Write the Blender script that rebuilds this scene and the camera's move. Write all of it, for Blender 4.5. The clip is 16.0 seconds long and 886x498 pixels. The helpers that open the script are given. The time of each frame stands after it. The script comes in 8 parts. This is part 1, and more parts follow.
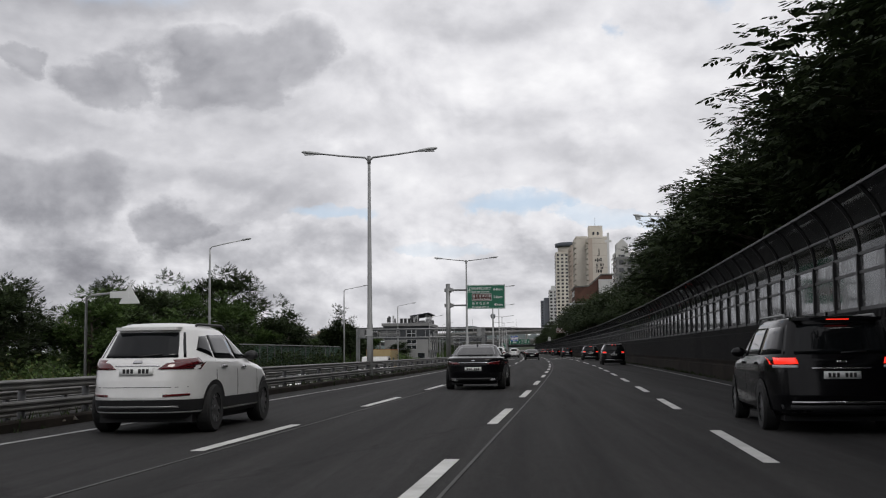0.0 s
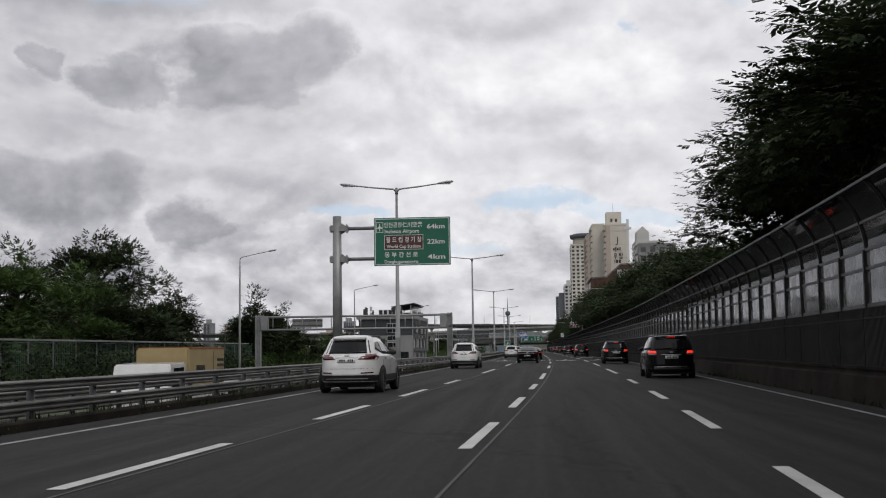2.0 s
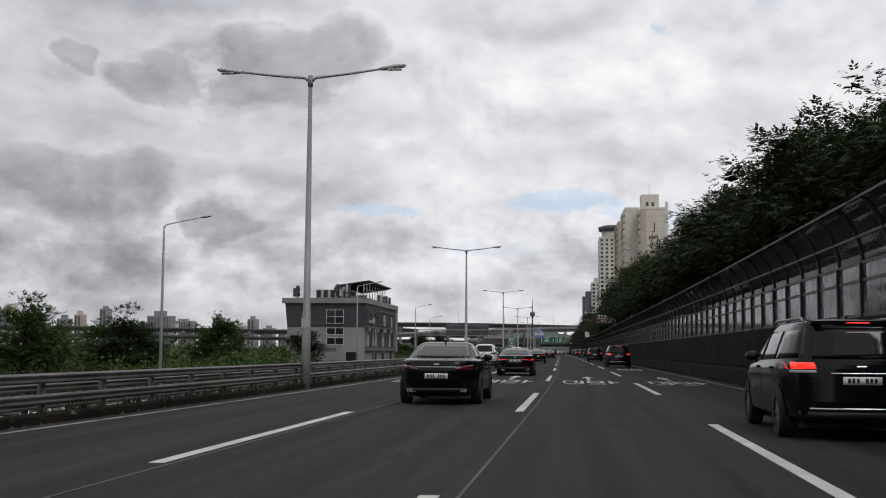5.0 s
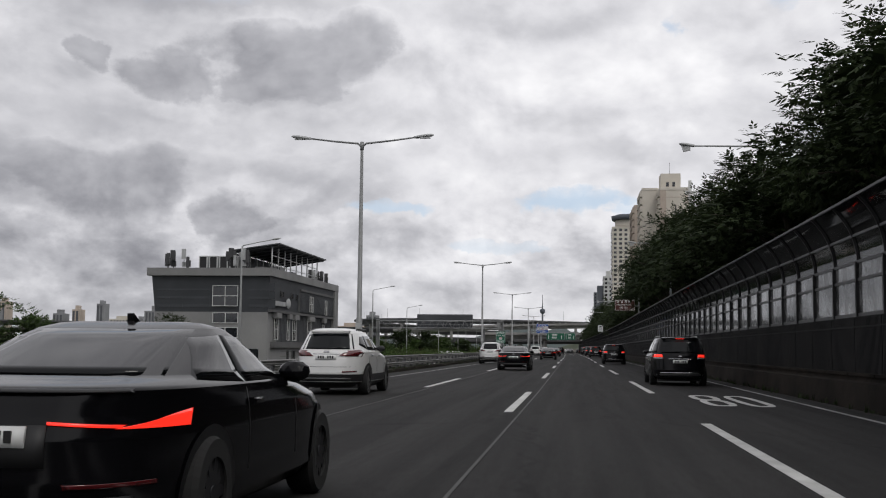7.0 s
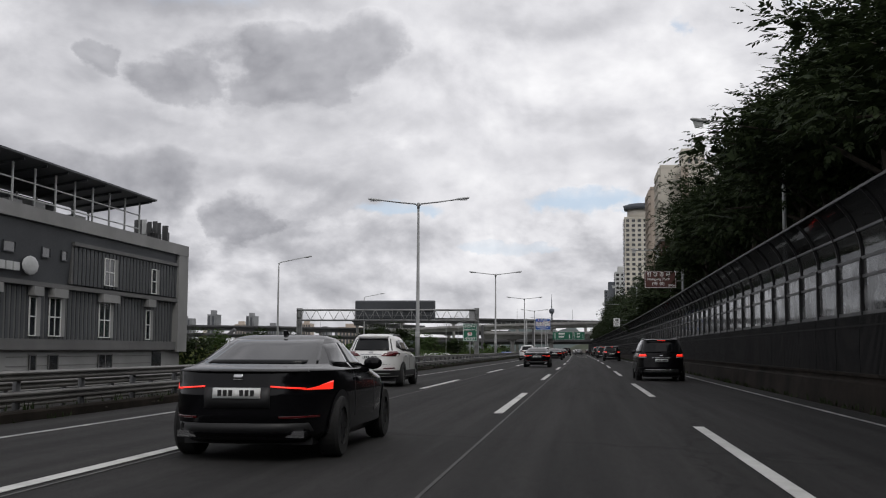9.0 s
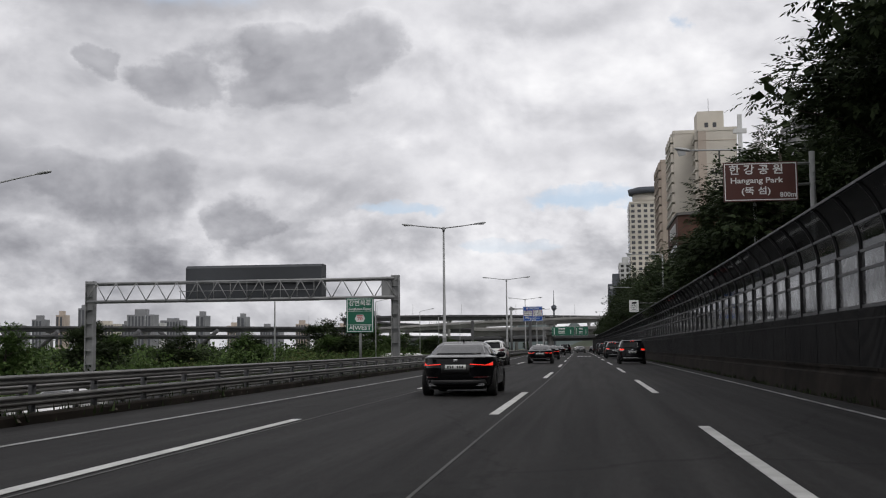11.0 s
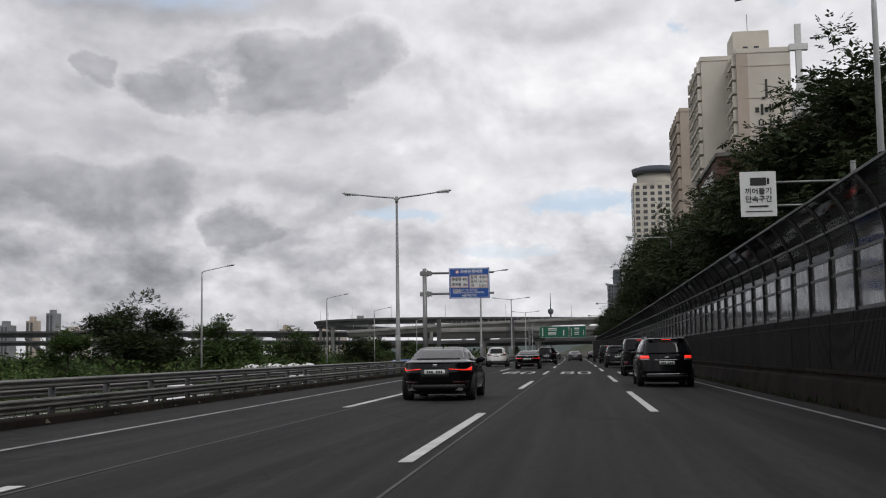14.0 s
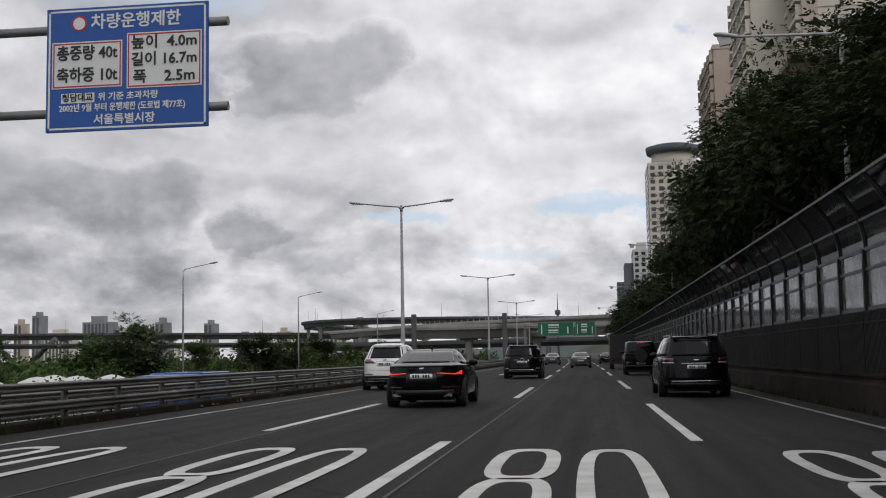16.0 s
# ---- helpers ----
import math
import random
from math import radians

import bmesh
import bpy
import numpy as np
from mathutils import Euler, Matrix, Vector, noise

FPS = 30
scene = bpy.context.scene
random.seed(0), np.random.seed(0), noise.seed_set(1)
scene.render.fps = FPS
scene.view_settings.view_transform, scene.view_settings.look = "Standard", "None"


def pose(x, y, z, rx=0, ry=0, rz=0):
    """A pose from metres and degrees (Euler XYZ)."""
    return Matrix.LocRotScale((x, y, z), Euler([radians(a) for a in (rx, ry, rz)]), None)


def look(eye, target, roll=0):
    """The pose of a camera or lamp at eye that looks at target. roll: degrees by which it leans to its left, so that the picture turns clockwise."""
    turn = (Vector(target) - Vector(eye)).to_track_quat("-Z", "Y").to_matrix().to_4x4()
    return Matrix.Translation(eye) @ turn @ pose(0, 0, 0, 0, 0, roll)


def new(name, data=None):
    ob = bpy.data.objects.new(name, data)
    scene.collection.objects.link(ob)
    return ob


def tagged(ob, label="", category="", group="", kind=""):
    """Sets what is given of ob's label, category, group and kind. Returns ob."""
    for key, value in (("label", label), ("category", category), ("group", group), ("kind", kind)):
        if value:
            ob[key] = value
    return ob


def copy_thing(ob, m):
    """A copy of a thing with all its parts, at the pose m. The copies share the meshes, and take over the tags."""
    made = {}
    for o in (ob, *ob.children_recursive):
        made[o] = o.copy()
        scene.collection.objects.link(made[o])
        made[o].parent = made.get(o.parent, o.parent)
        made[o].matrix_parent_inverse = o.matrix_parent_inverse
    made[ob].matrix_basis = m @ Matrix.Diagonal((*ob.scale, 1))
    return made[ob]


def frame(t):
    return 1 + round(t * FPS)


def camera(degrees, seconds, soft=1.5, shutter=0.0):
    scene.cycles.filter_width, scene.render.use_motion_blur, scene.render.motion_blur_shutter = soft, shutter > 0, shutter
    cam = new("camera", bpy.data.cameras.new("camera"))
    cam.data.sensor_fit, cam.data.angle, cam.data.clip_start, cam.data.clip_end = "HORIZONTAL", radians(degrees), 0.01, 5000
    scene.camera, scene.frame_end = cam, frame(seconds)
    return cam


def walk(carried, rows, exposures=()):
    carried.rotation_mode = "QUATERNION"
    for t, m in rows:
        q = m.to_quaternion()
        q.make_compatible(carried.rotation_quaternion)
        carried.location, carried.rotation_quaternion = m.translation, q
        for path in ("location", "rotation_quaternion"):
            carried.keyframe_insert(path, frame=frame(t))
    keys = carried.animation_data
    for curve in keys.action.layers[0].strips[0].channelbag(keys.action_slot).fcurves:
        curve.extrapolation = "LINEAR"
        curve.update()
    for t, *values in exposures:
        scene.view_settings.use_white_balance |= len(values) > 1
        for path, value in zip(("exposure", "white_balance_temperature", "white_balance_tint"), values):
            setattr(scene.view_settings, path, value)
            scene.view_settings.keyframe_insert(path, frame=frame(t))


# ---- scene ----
cam = camera(42.8, 16.0, soft=1.1)
PATH = [
    (0, (-5.33, 0.00, 1.228), (-6.666, 19.876, 3.040), -0.63),
    (0.5, (-4.71, 11.64, 1.220), (-6.081, 31.510, 3.041), -0.61),
    (0.8, (-4.36, 18.59, 1.224), (-5.775, 38.457, 3.050), -0.44),
    (1, (-4.11, 23.49, 1.225), (-5.548, 43.354, 3.026), -0.58),
    (1.5, (-3.53, 36.00, 1.244), (-5.054, 55.865, 3.050), -0.67),
    (2, (-3.02, 48.27, 1.244), (-4.640, 68.122, 3.025), -0.79),
    (2.5, (-2.56, 60.71, 1.248), (-4.246, 80.562, 3.044), -0.70),
    (3, (-2.16, 73.36, 1.227), (-3.912, 93.200, 3.020), -0.50),
    (3.5, (-1.82, 84.75, 1.248), (-3.624, 104.591, 3.050), -0.38),
    (4, (-1.55, 96.45, 1.262), (-3.463, 116.280, 3.038), -0.06),
    (4.2, (-1.44, 101.29, 1.255), (-3.394, 121.112, 3.043), -0.00),
    (6.3, (-0.50, 153.81, 1.223), (-2.777, 173.596, 3.007), 0.71),
    (6.5, (-0.44, 158.84, 1.223), (-2.742, 178.633, 2.979), 0.64),
    (7, (-0.33, 171.61, 1.233), (-2.636, 191.403, 2.980), 0.58),
    (7.5, (-0.20, 184.42, 1.231), (-2.478, 204.212, 2.982), 0.63),
    (8, (-0.10, 197.62, 1.229), (-2.427, 217.404, 2.994), 0.46),
    (8.5, (-0.04, 210.33, 1.237), (-2.438, 230.107, 3.020), 0.47),
    (9, (-0.02, 223.07, 1.239), (-2.495, 242.840, 3.008), 0.28),
    (9.2, (-0.02, 228.09, 1.235), (-2.517, 247.855, 2.997), 0.07),
    (11.3, (-0.01, 281.25, 1.237), (-2.521, 301.019, 2.989), -0.56),
    (11.5, (-0.02, 286.64, 1.239), (-2.475, 306.414, 3.016), -0.08),
    (12, (-0.03, 300.52, 1.257), (-2.460, 320.294, 3.047), -0.43),
    (12.5, (0.04, 314.24, 1.248), (-2.345, 334.018, 3.063), -0.73),
    (13, (0.12, 328.20, 1.229), (-2.222, 347.980, 3.046), -0.73),
    (13.5, (0.12, 342.27, 1.224), (-2.280, 362.042, 3.070), -0.72),
    (14, (0.07, 356.53, 1.223), (-2.403, 376.294, 3.076), -0.79),
    (14.5, (-0.04, 370.90, 1.232), (-2.515, 390.660, 3.079), -0.86),
    (15, (-0.15, 385.24, 1.228), (-2.678, 404.989, 3.111), -1.18),
    (15.5, (-0.20, 399.90, 1.218), (-2.757, 419.650, 3.106), -1.12),
    (16, (-0.28, 414.37, 1.218), (-2.883, 434.110, 3.118), -0.99),
]
walk(cam, [(t, look(eye, target, roll)) for t, eye, target, roll in PATH])

# ---------------------------------------------------------------- light and sky
SUN_EL, SUN_AZ = 48.0, 150.0
sun = new("sun", bpy.data.lights.new("sun", "SUN"))
sun.data.energy, sun.data.angle, sun.data.color = 0.75, radians(20), (1.0, 0.97, 0.92)
sun.matrix_world = look((0, 0, 0), (-math.sin(radians(SUN_AZ)) * math.cos(radians(SUN_EL)),
                                    -math.cos(radians(SUN_AZ)) * math.cos(radians(SUN_EL)), -math.sin(radians(SUN_EL))))
scene.view_settings.exposure = 0.0

world = bpy.data.worlds.new("overcast_sky")
scene.world = world
world.use_nodes = True
WN = world.node_tree.nodes
WL = world.node_tree.links
WN.clear()


def wmath(op, a, b=None, c=None, clamp=False):
    n = WN.new("ShaderNodeMath")
    n.operation, n.use_clamp = op, clamp
    for i, v in enumerate((a, b, c)):
        if v is None:
            continue
        if isinstance(v, (int, float)):
            n.inputs[i].default_value = v
        else:
            WL.new(v, n.inputs[i])
    return n.outputs[0]


def wnoise(vec, scale, detail, rough, offset=(0, 0, 0), stretch=(1, 1, 1), distortion=0.0):
    m = WN.new("ShaderNodeMapping")
    m.inputs["Location"].default_value = offset
    m.inputs["Scale"].default_value = stretch
    WL.new(vec, m.inputs["Vector"])
    n = WN.new("ShaderNodeTexNoise")
    n.inputs["Scale"].default_value, n.inputs["Detail"].default_value = scale, detail
    n.inputs["Roughness"].default_value, n.inputs["Distortion"].default_value = rough, distortion
    WL.new(m.outputs[0], n.inputs["Vector"])
    return n.outputs["Fac"]


def wstep(v, lo, hi, a=0.0, b=1.0):
    n = WN.new("ShaderNodeMapRange")
    n.interpolation_type = "SMOOTHSTEP"
    n.inputs["From Min"].default_value, n.inputs["From Max"].default_value = lo, hi
    n.inputs["To Min"].default_value, n.inputs["To Max"].default_value = a, b
    WL.new(v, n.inputs["Value"])
    return n.outputs[0]


def wmix(f, a, b):
    n = WN.new("ShaderNodeMix")
    n.data_type = "RGBA"
    for key, v in ((0, f), (6, a), (7, b)):
        if isinstance(v, (int, float)):
            n.inputs[key].default_value = v
        elif isinstance(v, tuple):
            n.inputs[key].default_value = (*v, 1)
        else:
            WL.new(v, n.inputs[key])
    return n.outputs[2]


def build_sky():
    co = WN.new("ShaderNodeTexCoord").outputs["Generated"]
    sep = WN.new("ShaderNodeSeparateXYZ")
    WL.new(co, sep.inputs[0])
    dx, dy, dz = sep.outputs
    az = wmath("ARCTAN2", dx, dy)              # radians to the right of the road's way
    el = wmath("ARCSINE", dz)
    sky = WN.new("ShaderNodeTexSky")
    sky.sky_type, sky.sun_disc = "NISHITA", False
    sky.sun_elevation, sky.sun_rotation = radians(SUN_EL), radians(SUN_AZ)
    blue = wmix(1.0, (0, 0, 0), sky.outputs[0])
    # cloud sheet: a plane overhead seen in perspective
    up = wmath("ADD", wmath("MAXIMUM", dz, 0.0), 0.10)
    flat = WN.new("ShaderNodeCombineXYZ")
    WL.new(wmath("DIVIDE", dx, up), flat.inputs[0])
    WL.new(wmath("DIVIDE", dy, up), flat.inputs[1])
    sheet = flat.outputs[0]
    ang = WN.new("ShaderNodeCombineXYZ")
    WL.new(az, ang.inputs[0])
    WL.new(wmath("MULTIPLY", el, 1.3), ang.inputs[1])
    angv = ang.outputs[0]
    big = wnoise(sheet, 0.62, 5, 0.55, (3.1, 7.7, 0), (1, 0.8, 1), 0.25)
    mid = wnoise(angv, 5.2, 8, 0.6, (1.3, 0.4, 2.0), (1, 1.1, 1), 0.2)
    fine = wnoise(angv, 17.0, 7, 0.62, (5.3, 2.4, 1.0), (1, 1.2, 1), 0.1)
    warp = wmath("SUBTRACT", wnoise(angv, 9.0, 6, 0.62, (8.0, 3.0, 4.0)), 0.5)
    warp2 = wmath("SUBTRACT", wnoise(angv, 9.0, 6, 0.62, (2.0, 9.0, 6.0)), 0.5)

    def shifted(v, d):
        m = WN.new("ShaderNodeVectorMath")
        m.operation = "ADD"
        m.inputs[1].default_value = d
        WL.new(v, m.inputs[0])
        return m.outputs[0]

    def billow(v):
        """Heaped cloud: round lumps at several sizes."""
        a = wnoise(v, 7.5, 9, 0.58, (4.0, 1.1, 3.0), (1, 1.15, 1), 0.25)
        b = WN.new("ShaderNodeTexVoronoi")
        b.feature = "SMOOTH_F1"
        b.inputs["Scale"].default_value, b.inputs["Smoothness"].default_value, b.inputs["Detail"].default_value = 13.0, 0.9, 3.0
        b.inputs["Roughness"].default_value = 0.55
        WL.new(v, b.inputs["Vector"])
        return wmath("SUBTRACT", wmath("MULTIPLY", a, 1.25), wmath("MULTIPLY", b.outputs["Distance"], 0.42))

    lump = billow(angv)
    relief = wmath("SUBTRACT", lump, billow(shifted(angv, (0.006, 0.022, 0.0))))

    def body(a0, e0, sa, se, amount, soft=0.5):
        """One cloud: an ellipse of sky, by azimuth and height in degrees, with a lobed, torn edge and a base that trails off."""
        u = wmath("DIVIDE", wmath("SUBTRACT", wmath("ADD", az, wmath("MULTIPLY", warp, 0.11)), radians(a0)), radians(sa))
        v = wmath("DIVIDE", wmath("SUBTRACT", wmath("ADD", el, wmath("MULTIPLY", warp2, 0.065)), radians(e0)), radians(se))
        low = wmath("MULTIPLY", wmath("MINIMUM", v, 0.0), -0.35)
        w = wmath("ADD", v, low)
        r = wmath("ADD", wmath("MULTIPLY", u, u), wmath("MULTIPLY", w, w))
        f = wmath("ADD", r, wmath("MULTIPLY", wmath("SUBTRACT", 0.42, lump), 3.2))
        shade = wmath("MULTIPLY", wstep(v, 1.1, -0.4, 0.5, 1.0), wstep(v, -1.9, -0.7, 0.25, 1.0))
        return wmath("MULTIPLY", wmath("MULTIPLY", wstep(f, 1.75, 1.75 - soft), shade), amount)

    # azimuth, height, half width, half height (degrees), strength, softness of the edge
    clouds = [(-15.8, 14.3, 5.4, 1.8, 1.0, 0.6), (-12.2, 14.8, 3.0, 1.5, 0.8, 0.7), (-20.6, 13.9, 3.4, 1.15, 0.95, 0.6), (-24.6, 14.4, 1.4, 0.9, 0.7), (-15.5, 12.6, 6.0, 0.7, 0.5, 1.2),
              (-24.0, 8.3, 4.8, 1.7, 0.95, 0.8), (-28.5, 8.8, 3.0, 1.6, 0.7, 0.8), (-17.5, 6.3, 2.0, 1.25, 0.75), (-22.6, 4.5, 3.9, 1.2, 0.80, 0.9),
              (-12.0, 8.6, 4.4, 1.6, 0.55, 1.0), (-26.0, 11.4, 8.0, 1.2, 0.35, 1.3), (-28.0, 5.6, 2.6, 0.9, 0.55, 0.8), (-16.0, 10.9, 7.0, 0.9, 0.28, 1.3),
              (1.0, 10.2, 6.0, 0.9, 0.50, 1.2), (6.5, 9.6, 4.0, 0.6, 0.35, 1.2), (-1.5, 17.0, 7.0, 1.0, 0.45, 1.2), (-14.5, 5.0, 3.0, 0.6, 0.35, 1.0), (-9.5, 5.6, 3.0, 0.5, 0.35, 1.0),
              (-7.0, 3.6, 6.0, 0.55, 0.30, 1.0), (-26.0, 2.4, 8.0, 0.7, 0.40, 1.0), (-35.0, 12.5, 5.0, 1.8, 0.6, 0.9), (0.5, 5.0, 3.0, 0.4, 0.25, 1.0), (-22.0, 17.6, 9.0, 1.3, 0.55, 1.4),
              (25.0, 14.0, 7.0, 2.2, 0.5, 1.0), (-60.0, 16.0, 16.0, 4.0, 0.6, 1.0), (60.0, 18.0, 15.0, 4.0, 0.5, 1.0), (20.0, 34.0, 20.0, 5.0, 0.5, 1.0)]
    brights = [(-5.0, 13.4, 4.2, 3.2, 0.85, 1.6), (5.0, 13.6, 4.8, 2.8, 0.85, 1.6), (-3.0, 8.6, 4.0, 0.9, 0.55, 1.2), (-20.5, 11.8, 4.0, 0.5, 0.35, 1.2), (-17.0, 16.4, 6.0, 0.5, 0.40, 1.2), (-9.4, 10.4, 2.6, 0.5, 0.55, 1.0),
               (-2.5, 6.0, 3.2, 0.5, 0.55, 0.9), (-15.5, 8.2, 1.8, 0.6, 0.40, 1.0), (3.0, 6.6, 3.5, 0.7, 0.55, 1.0), (-12.5, 6.4, 2.4, 0.4, 0.5, 0.9), (0.0, 7.6, 1.4, 0.3, 0.6, 0.8), (-19.5, 6.9, 1.6, 0.5, 0.4, 1.0)]
    gaps = [(-0.5, 7.3, 3.2, 0.50, 0.9, 0.8), (-9.5, 6.9, 3.0, 0.35, 0.75, 0.8), (10.2, 16.9, 1.3, 0.5, 0.9, 1.5), (5.4, 15.9, 0.5, 0.35, 0.9, 1.5), (-24.5, 18.8, 9.0, 1.4, 0.75, 1.4), (-3.5, 5.2, 2.5, 0.3, 0.4), (4.5, 6.8, 2.4, 0.45, 0.6)]
    dark = None
    for row in clouds:
        b = body(*row)
        dark = b if dark is None else wmath("MAXIMUM", dark, b)
    light = None
    for row in brights:
        b = body(*row)
        light = b if light is None else wmath("MAXIMUM", light, b)
    tone = wmath("ADD", wmath("MULTIPLY", wmath("SUBTRACT", big, 0.5), 0.11),
                 wmath("ADD", wmath("MULTIPLY", wmath("SUBTRACT", mid, 0.5), 0.17), wmath("MULTIPLY", wmath("MULTIPLY", wmath("SUBTRACT", fine, 0.5), 0.60), wstep(el, radians(10.0), radians(4.0), 0.15, 1.1))))
    tone = wmath("ADD", tone, wmath("ADD", wmath("MULTIPLY", wmath("SUBTRACT", lump, 0.42), 0.13), wmath("MULTIPLY", relief, wstep(el, radians(10.0), radians(4.0), 0.45, 0.9))))
    # the deck is thicker to the left of the road and thinner over it
    tone = wmath("ADD", tone, wmath("SUBTRACT", wstep(az, radians(-27.0), radians(-2.0), 0.635, 0.795), wstep(el, radians(11.0), radians(5.0), 0.0, 0.07)))
    tone = wmath("ADD", wmath("SUBTRACT", tone, wmath("MULTIPLY", dark, 0.32)), wmath("MULTIPLY", light, 0.17), None, True)
    ramp = WN.new("ShaderNodeValToRGB")
    e = ramp.color_ramp.elements
    e[0].position, e[0].color = 0.0, (0.200, 0.202, 0.226, 1)
    e[1].position, e[1].color = 1.0, (0.975, 0.970, 0.990, 1)
    for p, c in ((0.25, (0.325, 0.327, 0.358)), (0.50, (0.515, 0.516, 0.550)), (0.74, (0.765, 0.762, 0.796))):
        k = e.new(p)
        k.color = (*c, 1)
    WL.new(tone, ramp.inputs[0])
    # gaps of thin blue
    gap = None
    for row in gaps:
        b = body(*row)
        gap = b if gap is None else wmath("MAXIMUM", gap, b)
    haze = wmix(wmath("MULTIPLY", gap, 0.85), ramp.outputs[0], wmix(0.72, blue_scaled(blue), (0.52, 0.65, 0.82)))
    low = wstep(el, radians(-1.0), radians(4.5), 0.45, 0.0)
    veil = wmix(low, haze, (0.61, 0.608, 0.63))
    bg = WN.new("ShaderNodeBackground")
    bg.inputs["Strength"].default_value = SKY_STRENGTH
    WL.new(veil, bg.inputs["Color"])
    out = WN.new("ShaderNodeOutputWorld")
    WL.new(bg.outputs[0], out.inputs["Surface"])


SKY_STRENGTH = 1.0


def blue_scaled(c):
    n = WN.new("ShaderNodeVectorMath")
    n.operation = "SCALE"
    n.inputs["Scale"].default_value = 0.12
    WL.new(c, n.inputs[0])
    return n.outputs[0]


build_sky()

# ---------------------------------------------------------------- the road's line
ROAD_Y = [-80, -40, 0, 40, 80, 120, 160, 200, 240, 280, 320, 360, 400, 440, 480, 520, 560, 600, 640, 680, 720, 760, 800, 900, 1000]
ROAD_X = [-8.6, -6.8, -4.98, -3.12, -1.58, -0.6, 0.0, 0.15, 0.08, 0.0, 0.0, -0.17, -0.46, -0.72, -1.1, -1.5, -2.05, -2.7, -3.6, -4.6, -5.7, -7.0, -8.6, -14, -21]


def cx(y):
    """The middle of the camera's lane."""
    if y <= ROAD_Y[0]:
        return ROAD_X[0] + (y - ROAD_Y[0]) * 0.045
    if y >= ROAD_Y[-1]:
        return ROAD_X[-1] - (y - ROAD_Y[-1]) * 0.075
    i = max(k for k in range(len(ROAD_Y) - 1) if ROAD_Y[k] <= y)
    h = ROAD_Y[i + 1] - ROAD_Y[i]
    f = (y - ROAD_Y[i]) / h

    def slope(k):
        a, b = max(k - 1, 0), min(k + 1, len(ROAD_Y) - 1)
        return (ROAD_X[b] - ROAD_X[a]) / (ROAD_Y[b] - ROAD_Y[a])
    p, q, m0, m1 = ROAD_X[i], ROAD_X[i + 1], slope(i) * h, slope(i + 1) * h
    return (2 * f**3 - 3 * f * f + 1) * p + (f**3 - 2 * f * f + f) * m0 + (-2 * f**3 + 3 * f * f) * q + (f**3 - f * f) * m1


BANK = [-0.006, -0.005, -0.007, -0.007, -0.006, -0.004, -0.003, -0.006, -0.007, -0.008, -0.010, -0.010, -0.012, -0.011, -0.008, -0.005, -0.003, -0.001, 0, 0, 0, 0, 0, 0, 0]


def bank(u, y):
    """How far the carriageway's cross fall lifts a place u metres right of the lane's middle."""
    return float(np.interp(y, ROAD_Y, BANK)) * u if -11.5 < u < 8.0 else 0.0


def heading(y):
    """The way of the road, radians to the left of +y."""
    return -math.atan((cx(y + 2) - cx(y - 2)) / 4)


def on_road(u, y, z=0.0, turn=0.0):
    """A pose u metres right of the lane's middle, turned with the road."""
    return Matrix.Translation((cx(y) + u, y, z + bank(u, y))) @ Matrix.Rotation(heading(y) + turn, 4, "Z")


def stations(u, z, y0, y1, step):
    n = max(1, round((y1 - y0) / step))
    return [(cx(y) + u, y, z + bank(u, y), heading(y)) for y in (y0 + (y1 - y0) * k / n for k in range(n + 1))]

# ---------------------------------------------------------------- materials


